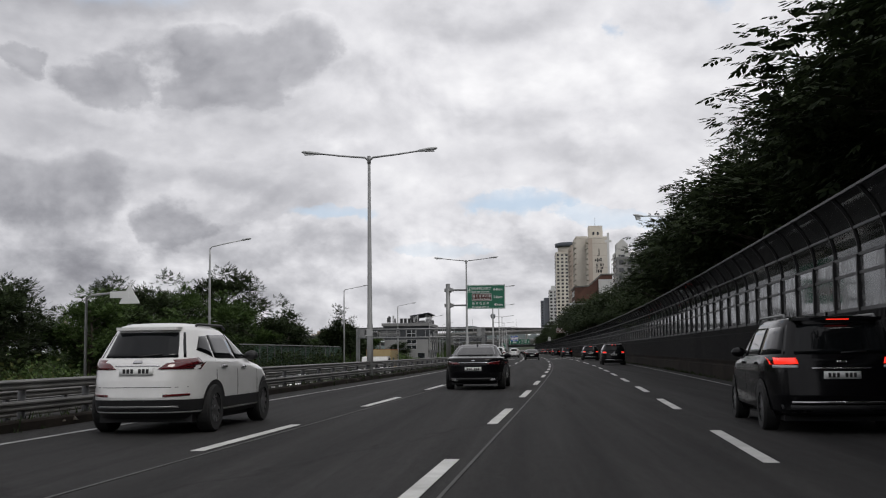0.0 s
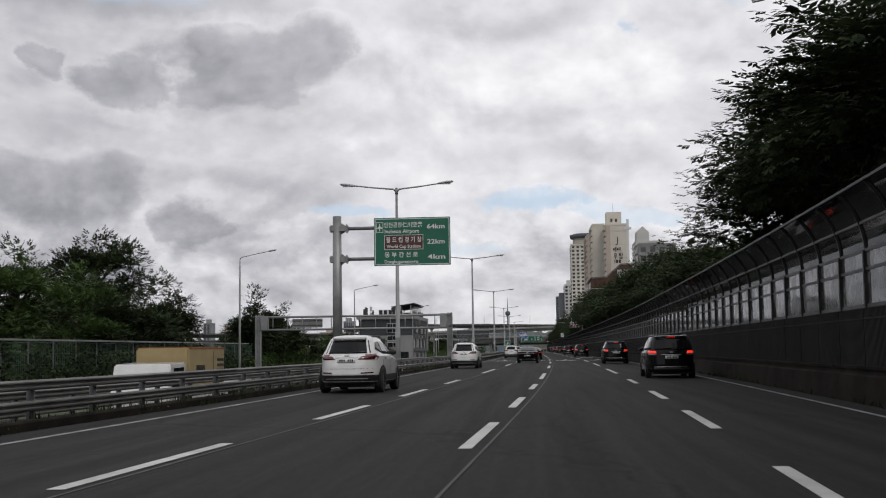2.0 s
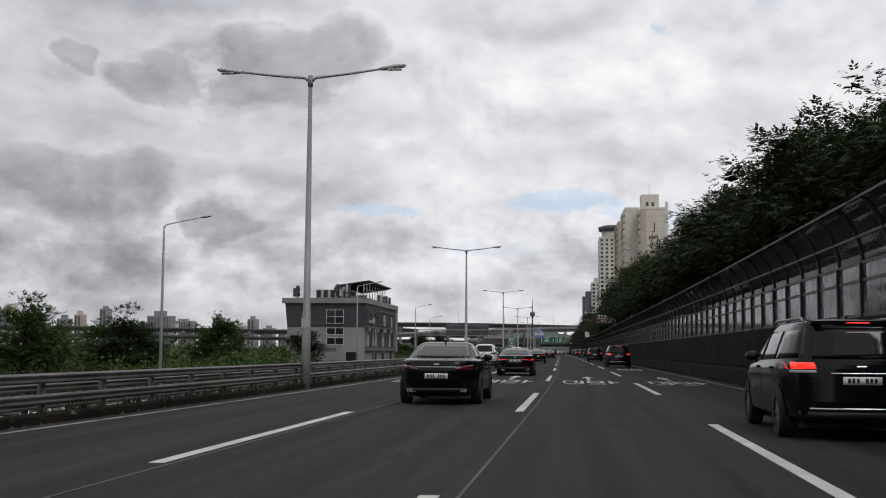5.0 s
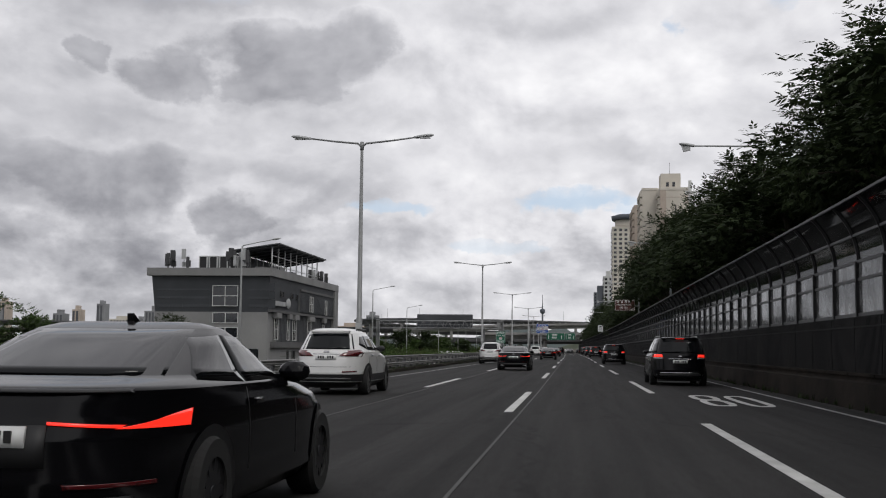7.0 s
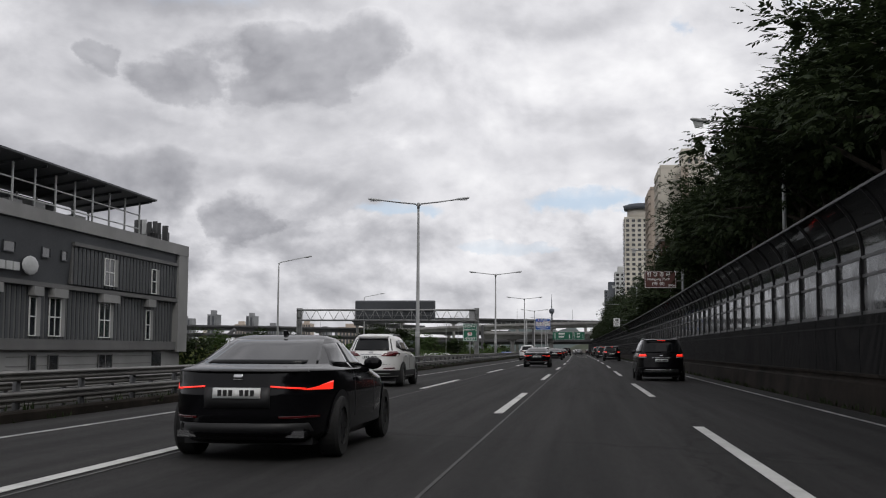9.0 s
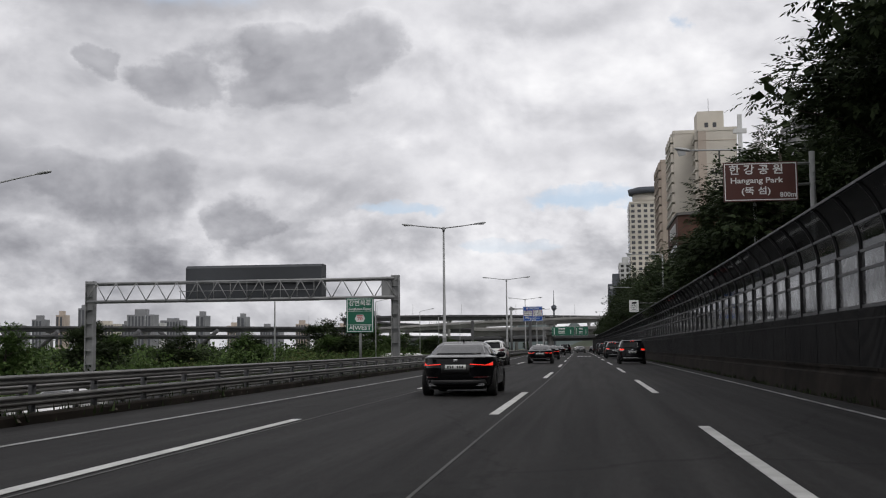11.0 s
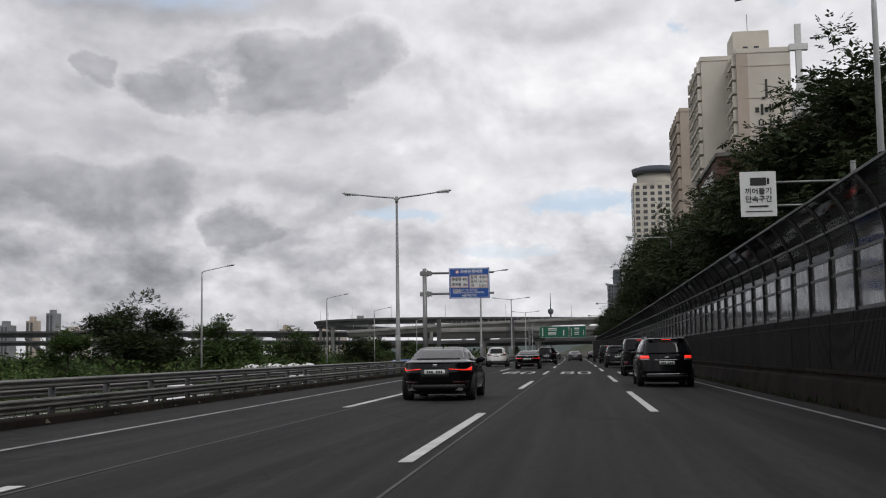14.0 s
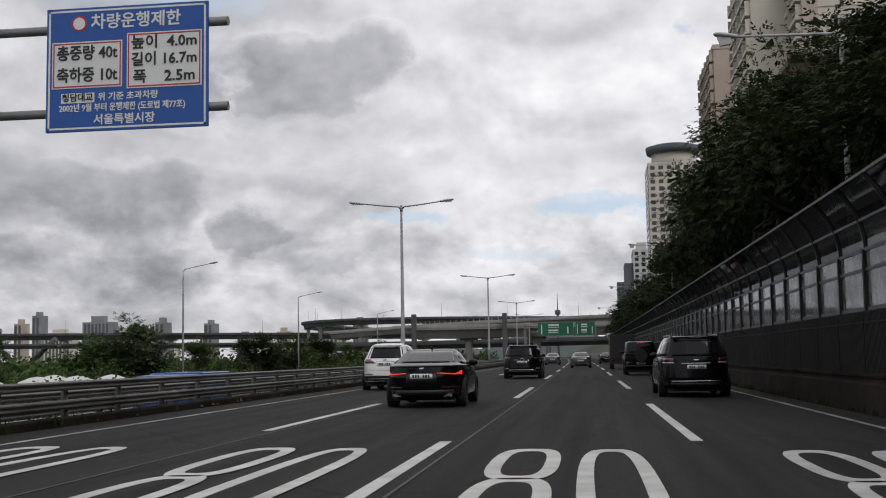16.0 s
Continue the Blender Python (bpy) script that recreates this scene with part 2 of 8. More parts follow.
class Mat:
    """A small builder for a node material."""

    def __init__(self, name):
        self.m = bpy.data.materials.new(name)
        self.m.use_nodes = True
        self.n, self.l = self.m.node_tree.nodes, self.m.node_tree.links
        self.b = self.n["Principled BSDF"]

    def put(self, key, v):
        if isinstance(v, (int, float)):
            self.b.inputs[key].default_value = v
        elif isinstance(v, tuple):
            self.b.inputs[key].default_value = (*v, 1) if len(v) == 3 else v
        else:
            self.l.new(v, self.b.inputs[key])
        return self

    def coord(self, kind="Object"):
        return self.n.new("ShaderNodeTexCoord").outputs[kind]

    def world_pos(self):
        return self.n.new("ShaderNodeNewGeometry").outputs["Position"]

    def noise(self, vec, scale, detail=4, rough=0.6, stretch=(1, 1, 1)):
        m = self.n.new("ShaderNodeMapping")
        m.inputs["Scale"].default_value = stretch
        self.l.new(vec, m.inputs["Vector"])
        n = self.n.new("ShaderNodeTexNoise")
        n.inputs["Scale"].default_value, n.inputs["Detail"].default_value, n.inputs["Roughness"].default_value = scale, detail, rough
        self.l.new(m.outputs[0], n.inputs["Vector"])
        return n.outputs["Fac"]

    def ramp(self, fac, stops):
        r = self.n.new("ShaderNodeValToRGB")
        e = r.color_ramp.elements
        while len(e) < len(stops):
            e.new(0.5)
        for k, (p, c) in zip(e, stops):
            k.position = p
            k.color = (*c, 1) if isinstance(c, tuple) else (c, c, c, 1)
        self.l.new(fac, r.inputs[0])
        return r.outputs[0]

    def mix(self, f, a, b, mode="MIX"):
        n = self.n.new("ShaderNodeMix")
        n.data_type, n.blend_type = "RGBA", mode
        for key, v in ((0, f), (6, a), (7, b)):
            if isinstance(v, (int, float)):
                n.inputs[key].default_value = v
            elif isinstance(v, tuple):
                n.inputs[key].default_value = (*v, 1)
            else:
                self.l.new(v, n.inputs[key])
        return n.outputs[2]

    def math(self, op, a, b=0.0):
        n = self.n.new("ShaderNodeMath")
        n.operation = op
        for i, v in enumerate((a, b)):
            if isinstance(v, (int, float)):
                n.inputs[i].default_value = v
            else:
                self.l.new(v, n.inputs[i])
        return n.outputs[0]

    def bump(self, height, strength=0.3, distance=0.02):
        n = self.n.new("ShaderNodeBump")
        n.inputs["Strength"].default_value, n.inputs["Distance"].default_value = strength, distance
        self.l.new(height, n.inputs["Height"])
        self.l.new(n.outputs[0], self.b.inputs["Normal"])
        return self

    def n_curve(self, y):
        """The road's middle at a distance along it, as a smooth curve of y."""
        c = self.n.new("ShaderNodeFloatCurve")
        cur = c.mapping.curves[0]
        lo, hi = -80.0, 1000.0
        pts = [(lo + (hi - lo) * k / 12) for k in range(13)]
        while len(cur.points) < 13:
            cur.points.new(0.5, 0.5)
        for p, yy in zip(cur.points, pts):
            p.location = ((yy - lo) / (hi - lo), 0.5 + cx(yy) / 200.0)
        c.mapping.update()
        self.l.new(self.math("DIVIDE", self.math("SUBTRACT", y, lo), hi - lo), c.inputs["Value"])
        return self.math("MULTIPLY", self.math("SUBTRACT", c.outputs[0], 0.5), 200.0)

    def warped(self, vec, scale, amount):
        n = self.n.new("ShaderNodeTexNoise")
        n.inputs["Scale"].default_value, n.inputs["Detail"].default_value = scale, 5
        self.l.new(vec, n.inputs["Vector"])
        a = self.n.new("ShaderNodeVectorMath")
        a.operation = "MULTIPLY_ADD"
        a.inputs[1].default_value = (amount, amount, amount)
        self.l.new(n.outputs["Color"], a.inputs[0])
        self.l.new(vec, a.inputs[2])
        return a.outputs[0]

    def random(self):
        return self.n.new("ShaderNodeObjectInfo").outputs["Random"]

    def island(self):
        return self.n.new("ShaderNodeNewGeometry").outputs["Random Per Island"]


def surface(name, dark, light, scale=3.0, rough=0.7, metal=0.0, stain=0.25, grain=60.0, bump=0.15, stretch=(1, 1, 1), spec=0.5):
    """A worn surface: a colour that drifts at two scales, with stains and a fine relief."""
    m = Mat(name)
    v = m.world_pos()
    big = m.noise(v, scale, 5, 0.6, stretch)
    small = m.noise(v, grain, 3, 0.6)
    c = m.ramp(big, [(0.3, dark), (0.7, light)])
    c = m.mix(stain, c, m.ramp(m.noise(v, scale * 0.35, 6, 0.65, stretch), [(0.35, 0.35), (0.6, 1.0)]), "MULTIPLY")
    c = m.mix(0.25, c, m.ramp(small, [(0.3, 0.6), (0.7, 1.0)]), "MULTIPLY")
    m.put("Base Color", c).put("Metallic", metal).put("Specular IOR Level", spec)
    m.put("Roughness", m.ramp(small, [(0.2, max(0.05, rough - 0.1)), (0.8, min(1.0, rough + 0.1))]))
    m.bump(small, bump, 0.01)
    return m.m


def plain(name, colour, rough=0.5, metal=0.0, coat=0.0, emit=None, power=0.0, spec=0.5):
    m = Mat(name)
    v = m.coord()
    c = m.mix(0.22, colour, m.ramp(m.noise(v, 2.3, 6, 0.65), [(0.35, 0.55), (0.65, 1.0)]), "MULTIPLY")
    m.put("Base Color", c).put("Roughness", rough).put("Metallic", metal).put("Coat Weight", coat).put("Specular IOR Level", spec)
    if emit:
        m.put("Emission Color", emit).put("Emission Strength", power)
    return m.m


def asphalt_mat():
    m = Mat("asphalt")
    v = m.world_pos()
    sep = m.n.new("ShaderNodeSeparateXYZ")
    m.l.new(v, sep.inputs[0])
    streak = m.noise(v, 1.0, 5, 0.6, (2.2, 0.05, 1))
    patch = m.noise(v, 0.12, 5, 0.6, (1.5, 0.5, 1))
    fine = m.noise(v, 55.0, 3, 0.7)
    grit = m.noise(v, 260.0, 2, 0.6)
    c = m.ramp(streak, [(0.28, (0.020, 0.0198, 0.0198)), (0.72, (0.052, 0.0508, 0.0500))])
    c = m.mix(0.55, c, m.ramp(patch, [(0.3, 0.55), (0.7, 1.0)]), "MULTIPLY")
    c = m.mix(0.65, c, m.ramp(fine, [(0.3, 0.45), (0.75, 1.25)]), "MULTIPLY")
    c = m.mix(0.45, c, m.ramp(m.noise(v, 7.0, 5, 0.7, (1.6, 0.35, 1)), [(0.35, 0.6), (0.68, 1.2)]), "MULTIPLY")
    m.put("Base Color", c).put("Roughness", m.ramp(patch, [(0.2, 0.82), (0.8, 0.96)])).put("Specular IOR Level", 0.16)
    # wheel paths rubbed smoother, and darker oil down the middle of each lane
    lane = m.math("FRACT", m.math("DIVIDE", m.math("ADD", m.math("SUBTRACT", sep.outputs[0], m.n_curve(sep.outputs[1])), 1.75 + 3.36 * 9), 3.36))
    oil = m.math("ABSOLUTE", m.math("SUBTRACT", lane, 0.5))
    c = m.mix(0.35, c, m.ramp(m.math("ADD", oil, m.math("MULTIPLY", m.math("SUBTRACT", streak, 0.5), 0.16)), [(0.0, 0.62), (0.10, 0.75), (0.22, 1.05), (0.36, 0.86), (0.5, 1.0)]), "MULTIPLY")
    crack = m.n.new("ShaderNodeTexVoronoi")
    crack.feature = "DISTANCE_TO_EDGE"
    crack.inputs["Scale"].default_value = 0.16
    wob = m.n.new("ShaderNodeMapping")
    wob.inputs["Scale"].default_value = (1.0, 0.35, 1.0)
    m.l.new(m.warped(v, 1.1, 0.9), wob.inputs["Vector"])
    m.l.new(wob.outputs[0], crack.inputs["Vector"])
    c = m.mix(0.6, c, m.ramp(crack.outputs["Distance"], [(0.0, 0.35), (0.0035, 0.55), (0.006, 1.0)]), "MULTIPLY")
    m.put("Base Color", c)
    m.bump(grit, 0.35, 0.006)
    return m.m


def leaf_mat(name, a, b):
    m = Mat(name)
    r = m.island()
    c = m.ramp(r, [(0.0, a), (1.0, b)])
    c = m.mix(0.45, c, m.ramp(m.noise(m.world_pos(), 0.55, 3, 0.6), [(0.3, 0.4), (0.7, 1.15)]), "MULTIPLY")
    m.put("Base Color", c).put("Roughness", 0.75).put("Specular IOR Level", 0.12)
    t = m.n.new("ShaderNodeBsdfTranslucent")
    m.l.new(c, t.inputs["Color"])
    mixs = m.n.new("ShaderNodeMixShader")
    mixs.inputs[0].default_value = 0.22
    m.l.new(m.b.outputs[0], mixs.inputs[1])
    m.l.new(t.outputs[0], mixs.inputs[2])
    m.l.new(mixs.outputs[0], m.n["Material Output"].inputs["Surface"])
    return m.m


def pane_mat(name, tint, gloss=1.0, dirt=0.1, film=(0.16, 0.16, 0.155)):
    """A clear sheet: it lets light through with a tint and mirrors more at a glancing angle."""
    m = Mat(name)
    fres = m.n.new("ShaderNodeFresnel")
    fres.inputs["IOR"].default_value = 1.75
    tr = m.n.new("ShaderNodeBsdfTransparent")
    tr.inputs["Color"].default_value = (*tint, 1)
    gl = m.n.new("ShaderNodeBsdfGlossy")
    gl.inputs["Roughness"].default_value = 0.06
    gl.inputs["Color"].default_value = (0.85, 0.87, 0.88, 1)
    # diffuse film: dirt, with some mirrored sky grey put into its colour
    df = m.n.new("ShaderNodeBsdfDiffuse")
    df.inputs["Color"].default_value = (*film, 1)
    a = m.n.new("ShaderNodeMixShader")
    m.l.new(m.math("MULTIPLY", fres.outputs[0], gloss), a.inputs[0])
    m.l.new(tr.outputs[0], a.inputs[1])
    m.l.new(gl.outputs[0], a.inputs[2])
    b = m.n.new("ShaderNodeMixShader")
    film_map = m.noise(m.world_pos(), 1.4, 7, 0.7)
    m.l.new(m.ramp(film_map, [(0.40, dirt * 0.4), (0.75, min(1.0, dirt * 3))]), b.inputs[0])
    m.l.new(a.outputs[0], b.inputs[1])
    m.l.new(df.outputs[0], b.inputs[2])
    m.l.new(b.outputs[0], m.n["Material Output"].inputs["Surface"])
    return m.m


ASPHALT = asphalt_mat()
ROADPAINT = surface("road_paint", (0.50, 0.50, 0.48), (0.68, 0.68, 0.66), 2.0, 0.75, 0, 0.35, 40, 0.2)
CONCRETE = surface("concrete", (0.13, 0.125, 0.118), (0.24, 0.23, 0.215), 0.9, 0.85, 0, 0.6, 30, 0.25)
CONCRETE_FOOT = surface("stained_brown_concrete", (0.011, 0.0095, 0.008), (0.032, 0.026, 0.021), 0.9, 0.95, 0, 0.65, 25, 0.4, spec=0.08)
CONCRETE_PALE = surface("pale_concrete", (0.30, 0.295, 0.285), (0.42, 0.41, 0.40), 0.25, 0.85, 0, 0.4, 8, 0.2)
CONCRETE_DARK = surface("dark_concrete", (0.075, 0.075, 0.078), (0.125, 0.125, 0.13), 0.2, 0.85, 0, 0.4, 8, 0.2)
EARTH = surface("earth", (0.045, 0.038, 0.030), (0.11, 0.095, 0.07), 1.6, 0.95, 0, 0.5, 25, 0.6)
GRASS = surface("grassy_ground", (0.020, 0.032, 0.012), (0.055, 0.072, 0.028), 0.25, 0.95, 0, 0.4, 14, 0.8)
RAIL_STEEL = surface("weathered_rail_steel", (0.085, 0.083, 0.078), (0.19, 0.185, 0.175), 0.9, 0.5, 0.35, 0.5, 30, 0.12)
STEEL = surface("galvanised_steel", (0.20, 0.205, 0.205), (0.33, 0.335, 0.33), 1.2, 0.5, 0.55, 0.35, 40, 0.08)
STEEL_DARK = surface("dark_grey_steel", (0.050, 0.051, 0.053), (0.085, 0.086, 0.088), 1.0, 0.55, 0.2, 0.35, 40, 0.08)
POLE = surface("grey_painted_pole", (0.22, 0.225, 0.225), (0.32, 0.325, 0.325), 0.8, 0.5, 0.2, 0.3, 30, 0.05)
POLE_PALE = surface("pale_painted_pole", (0.42, 0.43, 0.43), (0.52, 0.53, 0.53), 0.8, 0.5, 0.1, 0.25, 30, 0.05)
PANEL = surface("sound_panel_steel", (0.015, 0.015, 0.0155), (0.027, 0.0265, 0.026), 0.6, 0.75, 0.0, 0.55, 30, 0.15, (1, 1, 0.35), spec=0.12)
BEAM = surface("barrier_post_steel", (0.022, 0.022, 0.023), (0.042, 0.042, 0.043), 1.0, 0.5, 0.2, 0.3, 30, 0.06)
# film grey stands for dirt and sky reflection; the arch gets less of both
PANE = pane_mat("clear_sound_pane", (0.26, 0.265, 0.265), 1.0, 0.30, (0.25, 0.25, 0.25))
PANE_ARCH = pane_mat("curved_dull_pane", (0.32, 0.33, 0.33), 0.16, 0.06, (0.08, 0.08, 0.078))
BARK = surface("bark", (0.030, 0.024, 0.018), (0.075, 0.06, 0.045), 3.0, 0.95, 0, 0.4, 22, 0.7, (3, 3, 0.5))
LEAF_DARK = leaf_mat("dark_green_leaves", (0.015, 0.024, 0.011), (0.052, 0.072, 0.030))
LEAF_MID = leaf_mat("green_leaves", (0.034, 0.062, 0.018), (0.095, 0.145, 0.045))
LEAF_OLIVE = leaf_mat("olive_leaves", (0.045, 0.060, 0.020), (0.105, 0.118, 0.042))
RUBBER = plain("tyre_rubber", (0.012, 0.012, 0.012), 0.85)
RIM = plain("alloy_rim", (0.36, 0.36, 0.37), 0.3, 0.9)
RIM_DARK = plain("dark_alloy_rim", (0.07, 0.07, 0.075), 0.3, 0.8)
BLACK_TRIM = plain("black_plastic", (0.012, 0.012, 0.013), 0.55)
CAR_GLASS = plain("tinted_car_glass", (0.006, 0.007, 0.008), 0.05, 0.0, 0.0, spec=0.28)
CHROME = plain("chrome", (0.62, 0.62, 0.63), 0.14, 1.0)
PAINT_WHITE = plain("white_car_paint", (0.72, 0.72, 0.71), 0.28, 0.0, 0.8)
PAINT_BLACK = plain("black_car_paint", (0.004, 0.004, 0.005), 0.13, 0.0, 0.0, spec=0.26)
PAINT_GREY = plain("grey_car_paint", (0.10, 0.102, 0.107), 0.3, 0.5, 0.8)
PAINT_BLUE = plain("blue_truck_paint", (0.025, 0.085, 0.32), 0.35, 0.0, 0.5)
LAMP_RED = plain("unlit_red_lens", (0.09, 0.004, 0.006), 0.12, 0.0, 0.8)
LAMP_ON = plain("lit_red_lens", (0.35, 0.01, 0.008), 0.2, 0.0, 0.6, (1.0, 0.03, 0.015), 1.1)
LAMP_CLEAR = plain("clear_lens", (0.45, 0.45, 0.46), 0.15, 0.2, 0.6)
PLATE = plain("number_plate_white", (0.68, 0.69, 0.68), 0.45)
INK = plain("black_ink", (0.012, 0.012, 0.012), 0.5)
SIGN_GREEN = plain("green_sign_sheet", (0.010, 0.130, 0.075), 0.4)
SIGN_BLUE = plain("blue_sign_sheet", (0.012, 0.085, 0.36), 0.4)
SIGN_BROWN = plain("brown_sign_sheet", (0.085, 0.028, 0.022), 0.45)
SIGN_WHITE = plain("white_sign_sheet", (0.70, 0.71, 0.70), 0.45)
SIGN_RED = plain("red_sign_sheet", (0.45, 0.02, 0.02), 0.45)
TEXT_WHITE = plain("white_lettering", (0.74, 0.75, 0.74), 0.45)
TEXT_BLACK = plain("black_lettering", (0.02, 0.02, 0.022), 0.5)
CREAM = surface("cream_render", (0.58, 0.535, 0.465), (0.70, 0.655, 0.58), 0.10, 0.9, 0, 0.25, 6, 0.1)
CREAM_PINK = surface("pinkish_render", (0.46, 0.385, 0.325), (0.55, 0.47, 0.40), 0.10, 0.9, 0, 0.25, 6, 0.1)
WHITE_WALL = surface("white_render", (0.50, 0.50, 0.49), (0.62, 0.62, 0.61), 0.12, 0.9, 0, 0.3, 6, 0.1)
GREY_WALL = surface("light_grey_cladding", (0.21, 0.21, 0.208), (0.29, 0.29, 0.285), 0.25, 0.75, 0, 0.35, 10, 0.1)
GREY_DARK_WALL = surface("charcoal_cladding", (0.040, 0.044, 0.050), (0.065, 0.070, 0.078), 0.3, 0.6, 0.1, 0.3, 10, 0.1)
GREY_MID_WALL = surface("grey_ribbed_cladding", (0.10, 0.10, 0.10), (0.15, 0.15, 0.148), 0.3, 0.7, 0.1, 0.3, 10, 0.1)
BRICK_BROWN = surface("brown_brick_wall", (0.070, 0.034, 0.024), (0.120, 0.058, 0.042), 0.4, 0.9, 0, 0.4, 10, 0.3)
WINDOW_DARK = plain("dark_window_glass", (0.020, 0.023, 0.027), 0.08, 0, 0, spec=0.8)
WHITE_FRAME = plain("white_window_frame", (0.62, 0.62, 0.61), 0.5)
FAR_TOWER = surface("far_tower_grey", (0.20, 0.205, 0.215), (0.32, 0.325, 0.335), 0.05, 0.9, 0, 0.2, 1, 0.0)
FAR_DARK = surface("far_tower_dark", (0.085, 0.095, 0.115), (0.13, 0.14, 0.16), 0.05, 0.8, 0, 0.2, 1, 0.0)
HILL = surface("far_hill", (0.060, 0.080, 0.080), (0.095, 0.115, 0.110), 0.01, 1.0, 0, 0.2, 0.2, 0.0)
LED = plain("lamp_glass", (0.55, 0.56, 0.56), 0.3)

# ---------------------------------------------------------------- mesh helpers


def box(bm, x0, x1, y0, y1, z0, z1):
    v = [bm.verts.new(p) for p in ((x0, y0, z0), (x1, y0, z0), (x1, y1, z0), (x0, y1, z0), (x0, y0, z1), (x1, y0, z1), (x1, y1, z1), (x0, y1, z1))]
    for f in ((3, 2, 1, 0), (4, 5, 6, 7), (0, 1, 5, 4), (1, 2, 6, 5), (2, 3, 7, 6), (3, 0, 4, 7)):
        bm.faces.new([v[i] for i in f])
    return v


def tube(bm, points, radii, n=10, cap=True):
    """A round bar through points, with a radius at each."""
    pts = [Vector(p) for p in points]
    if isinstance(radii, (int, float)):
        radii = [radii] * len(pts)
    rings = []
    for i, p in enumerate(pts):
        a, b = pts[max(i - 1, 0)], pts[min(i + 1, len(pts) - 1)]
        way = (b - a).normalized()
        side = way.cross(Vector((0, 0, 1)) if abs(way.z) < 0.9 else Vector((0, 1, 0))).normalized()
        up = side.cross(way)
        rings.append([bm.verts.new(p + radii[i] * (math.cos(2 * math.pi * k / n) * side + math.sin(2 * math.pi * k / n) * up)) for k in range(n)])
    for r, s in zip(rings, rings[1:]):
        for k in range(n):
            f = bm.faces.new((r[k], r[(k + 1) % n], s[(k + 1) % n], s[k]))
            f.smooth = True
    if cap:
        bm.faces.new(rings[0][::-1])
        bm.faces.new(rings[-1])


def sweep(bm, profile, stations, closed=True, caps=True):
    """A profile of (across, up) carried along stations of (x, y, z, way in radians from +y to the left)."""
    rings = []
    for x, y, z, h in stations:
        c, s = math.cos(h), math.sin(h)
        rings.append([bm.verts.new((x + a * c, y + a * s, z + b)) for a, b in profile])
    n = len(profile)
    for r, q in zip(rings, rings[1:]):
        for k in range(n if closed else n - 1):
            bm.faces.new((r[k], r[(k + 1) % n], q[(k + 1) % n], q[k]))
    if closed and caps:
        bm.faces.new(rings[0])
        bm.faces.new(rings[-1][::-1])


def prism(bm, outline, axis, a, b):
    """A flat outline made solid between a and b along an axis. Outline in the two other axes, in order."""
    def at(p, t):
        p = list(p)
        p.insert("xyz".index(axis), t)
        return bm.verts.new(p)
    lo, hi = [at(p, a) for p in outline], [at(p, b) for p in outline]
    n = len(outline)
    bm.faces.new(lo[::-1])
    bm.faces.new(hi)
    for k in range(n):
        bm.faces.new((lo[k], lo[(k + 1) % n], hi[(k + 1) % n], hi[k]))


def mesh_of(bm, name, material):
    bmesh.ops.recalc_face_normals(bm, faces=bm.faces)
    me = bpy.data.meshes.new(name)
    bm.to_mesh(me)
    bm.free()
    for m in material if isinstance(material, (list, tuple)) else [material]:
        me.materials.append(m)
    return me


def thing(name, m=None, label="", category="", group="", kind=""):
    ob = new(name)
    ob.empty_display_size = 0.2
    if m is not None:
        ob.matrix_basis = m
    return tagged(ob, label, category, group, kind)


def part(name, bm, material, parent, label="", m=None):
    me = bm if isinstance(bm, bpy.types.Mesh) else mesh_of(bm, name, material)
    ob = new(name, me)
    ob.parent = parent
    if m is not None:
        ob.matrix_basis = m
    return tagged(ob, label) if label else ob


def single(name, bm, material, label="", category="", group="", kind="", m=None):
    ob = new(name, mesh_of(bm, name, material))
    if m is not None:
        ob.matrix_basis = m
    return tagged(ob, label, category, group, kind)


TEXTS = {}


def text_mesh(body, size, material, depth=0.006, spacing=1.0):
    """Lettering as a mesh, centred, in the x-z plane, read from -y."""
    key = (body, size, material.name, depth, spacing)
    if key not in TEXTS:
        c = bpy.data.curves.new("lettering", "FONT")
        c.body, c.size, c.extrude, c.align_x, c.align_y, c.space_character = body, size, depth, "CENTER", "CENTER", spacing
        c.resolution_u = 2
        c.offset = size * 0.016
        o = bpy.data.objects.new("lettering", c)
        me = bpy.data.meshes.new_from_object(o)
        me.name = "lettering"
        me.transform(pose(0, 0, 0, 90, 0, 0))
        me.materials.clear()
        me.materials.append(material)
        bpy.data.objects.remove(o)
        bpy.data.curves.remove(c)
        TEXTS[key] = me
    return TEXTS[key]




# ---------------------------------------------------------------- ground and roads
WALL_U = 6.2          # sound barrier
RAIL_U = -9.25        # median guardrail
FAR_RAIL_U = -10.75
OPP_Z = -1.4          # the opposite carriageway lies lower


def ground_z(u):
    prof = [(-400, -3.2), (-60, -3.0), (-34, -2.4), (-28.5, -1.7), (-26.6, -1.55), (-12.2, -1.55), (-11.2, -0.5), (-10.4, -0.12), (-8.6, -0.12),
            (6.6, -0.12), (7.2, 0.9), (10.0, 2.2), (15.0, 4.5), (22.0, 6.5), (60.0, 7.5), (400, 9.0)]
    if u <= prof[0][0]:
        return prof[0][1]
    for (a, za), (b, zb) in zip(prof, prof[1:]):
        if u <= b:
            return za + (zb - za) * (u - a) / (b - a)
    return prof[-1][1]


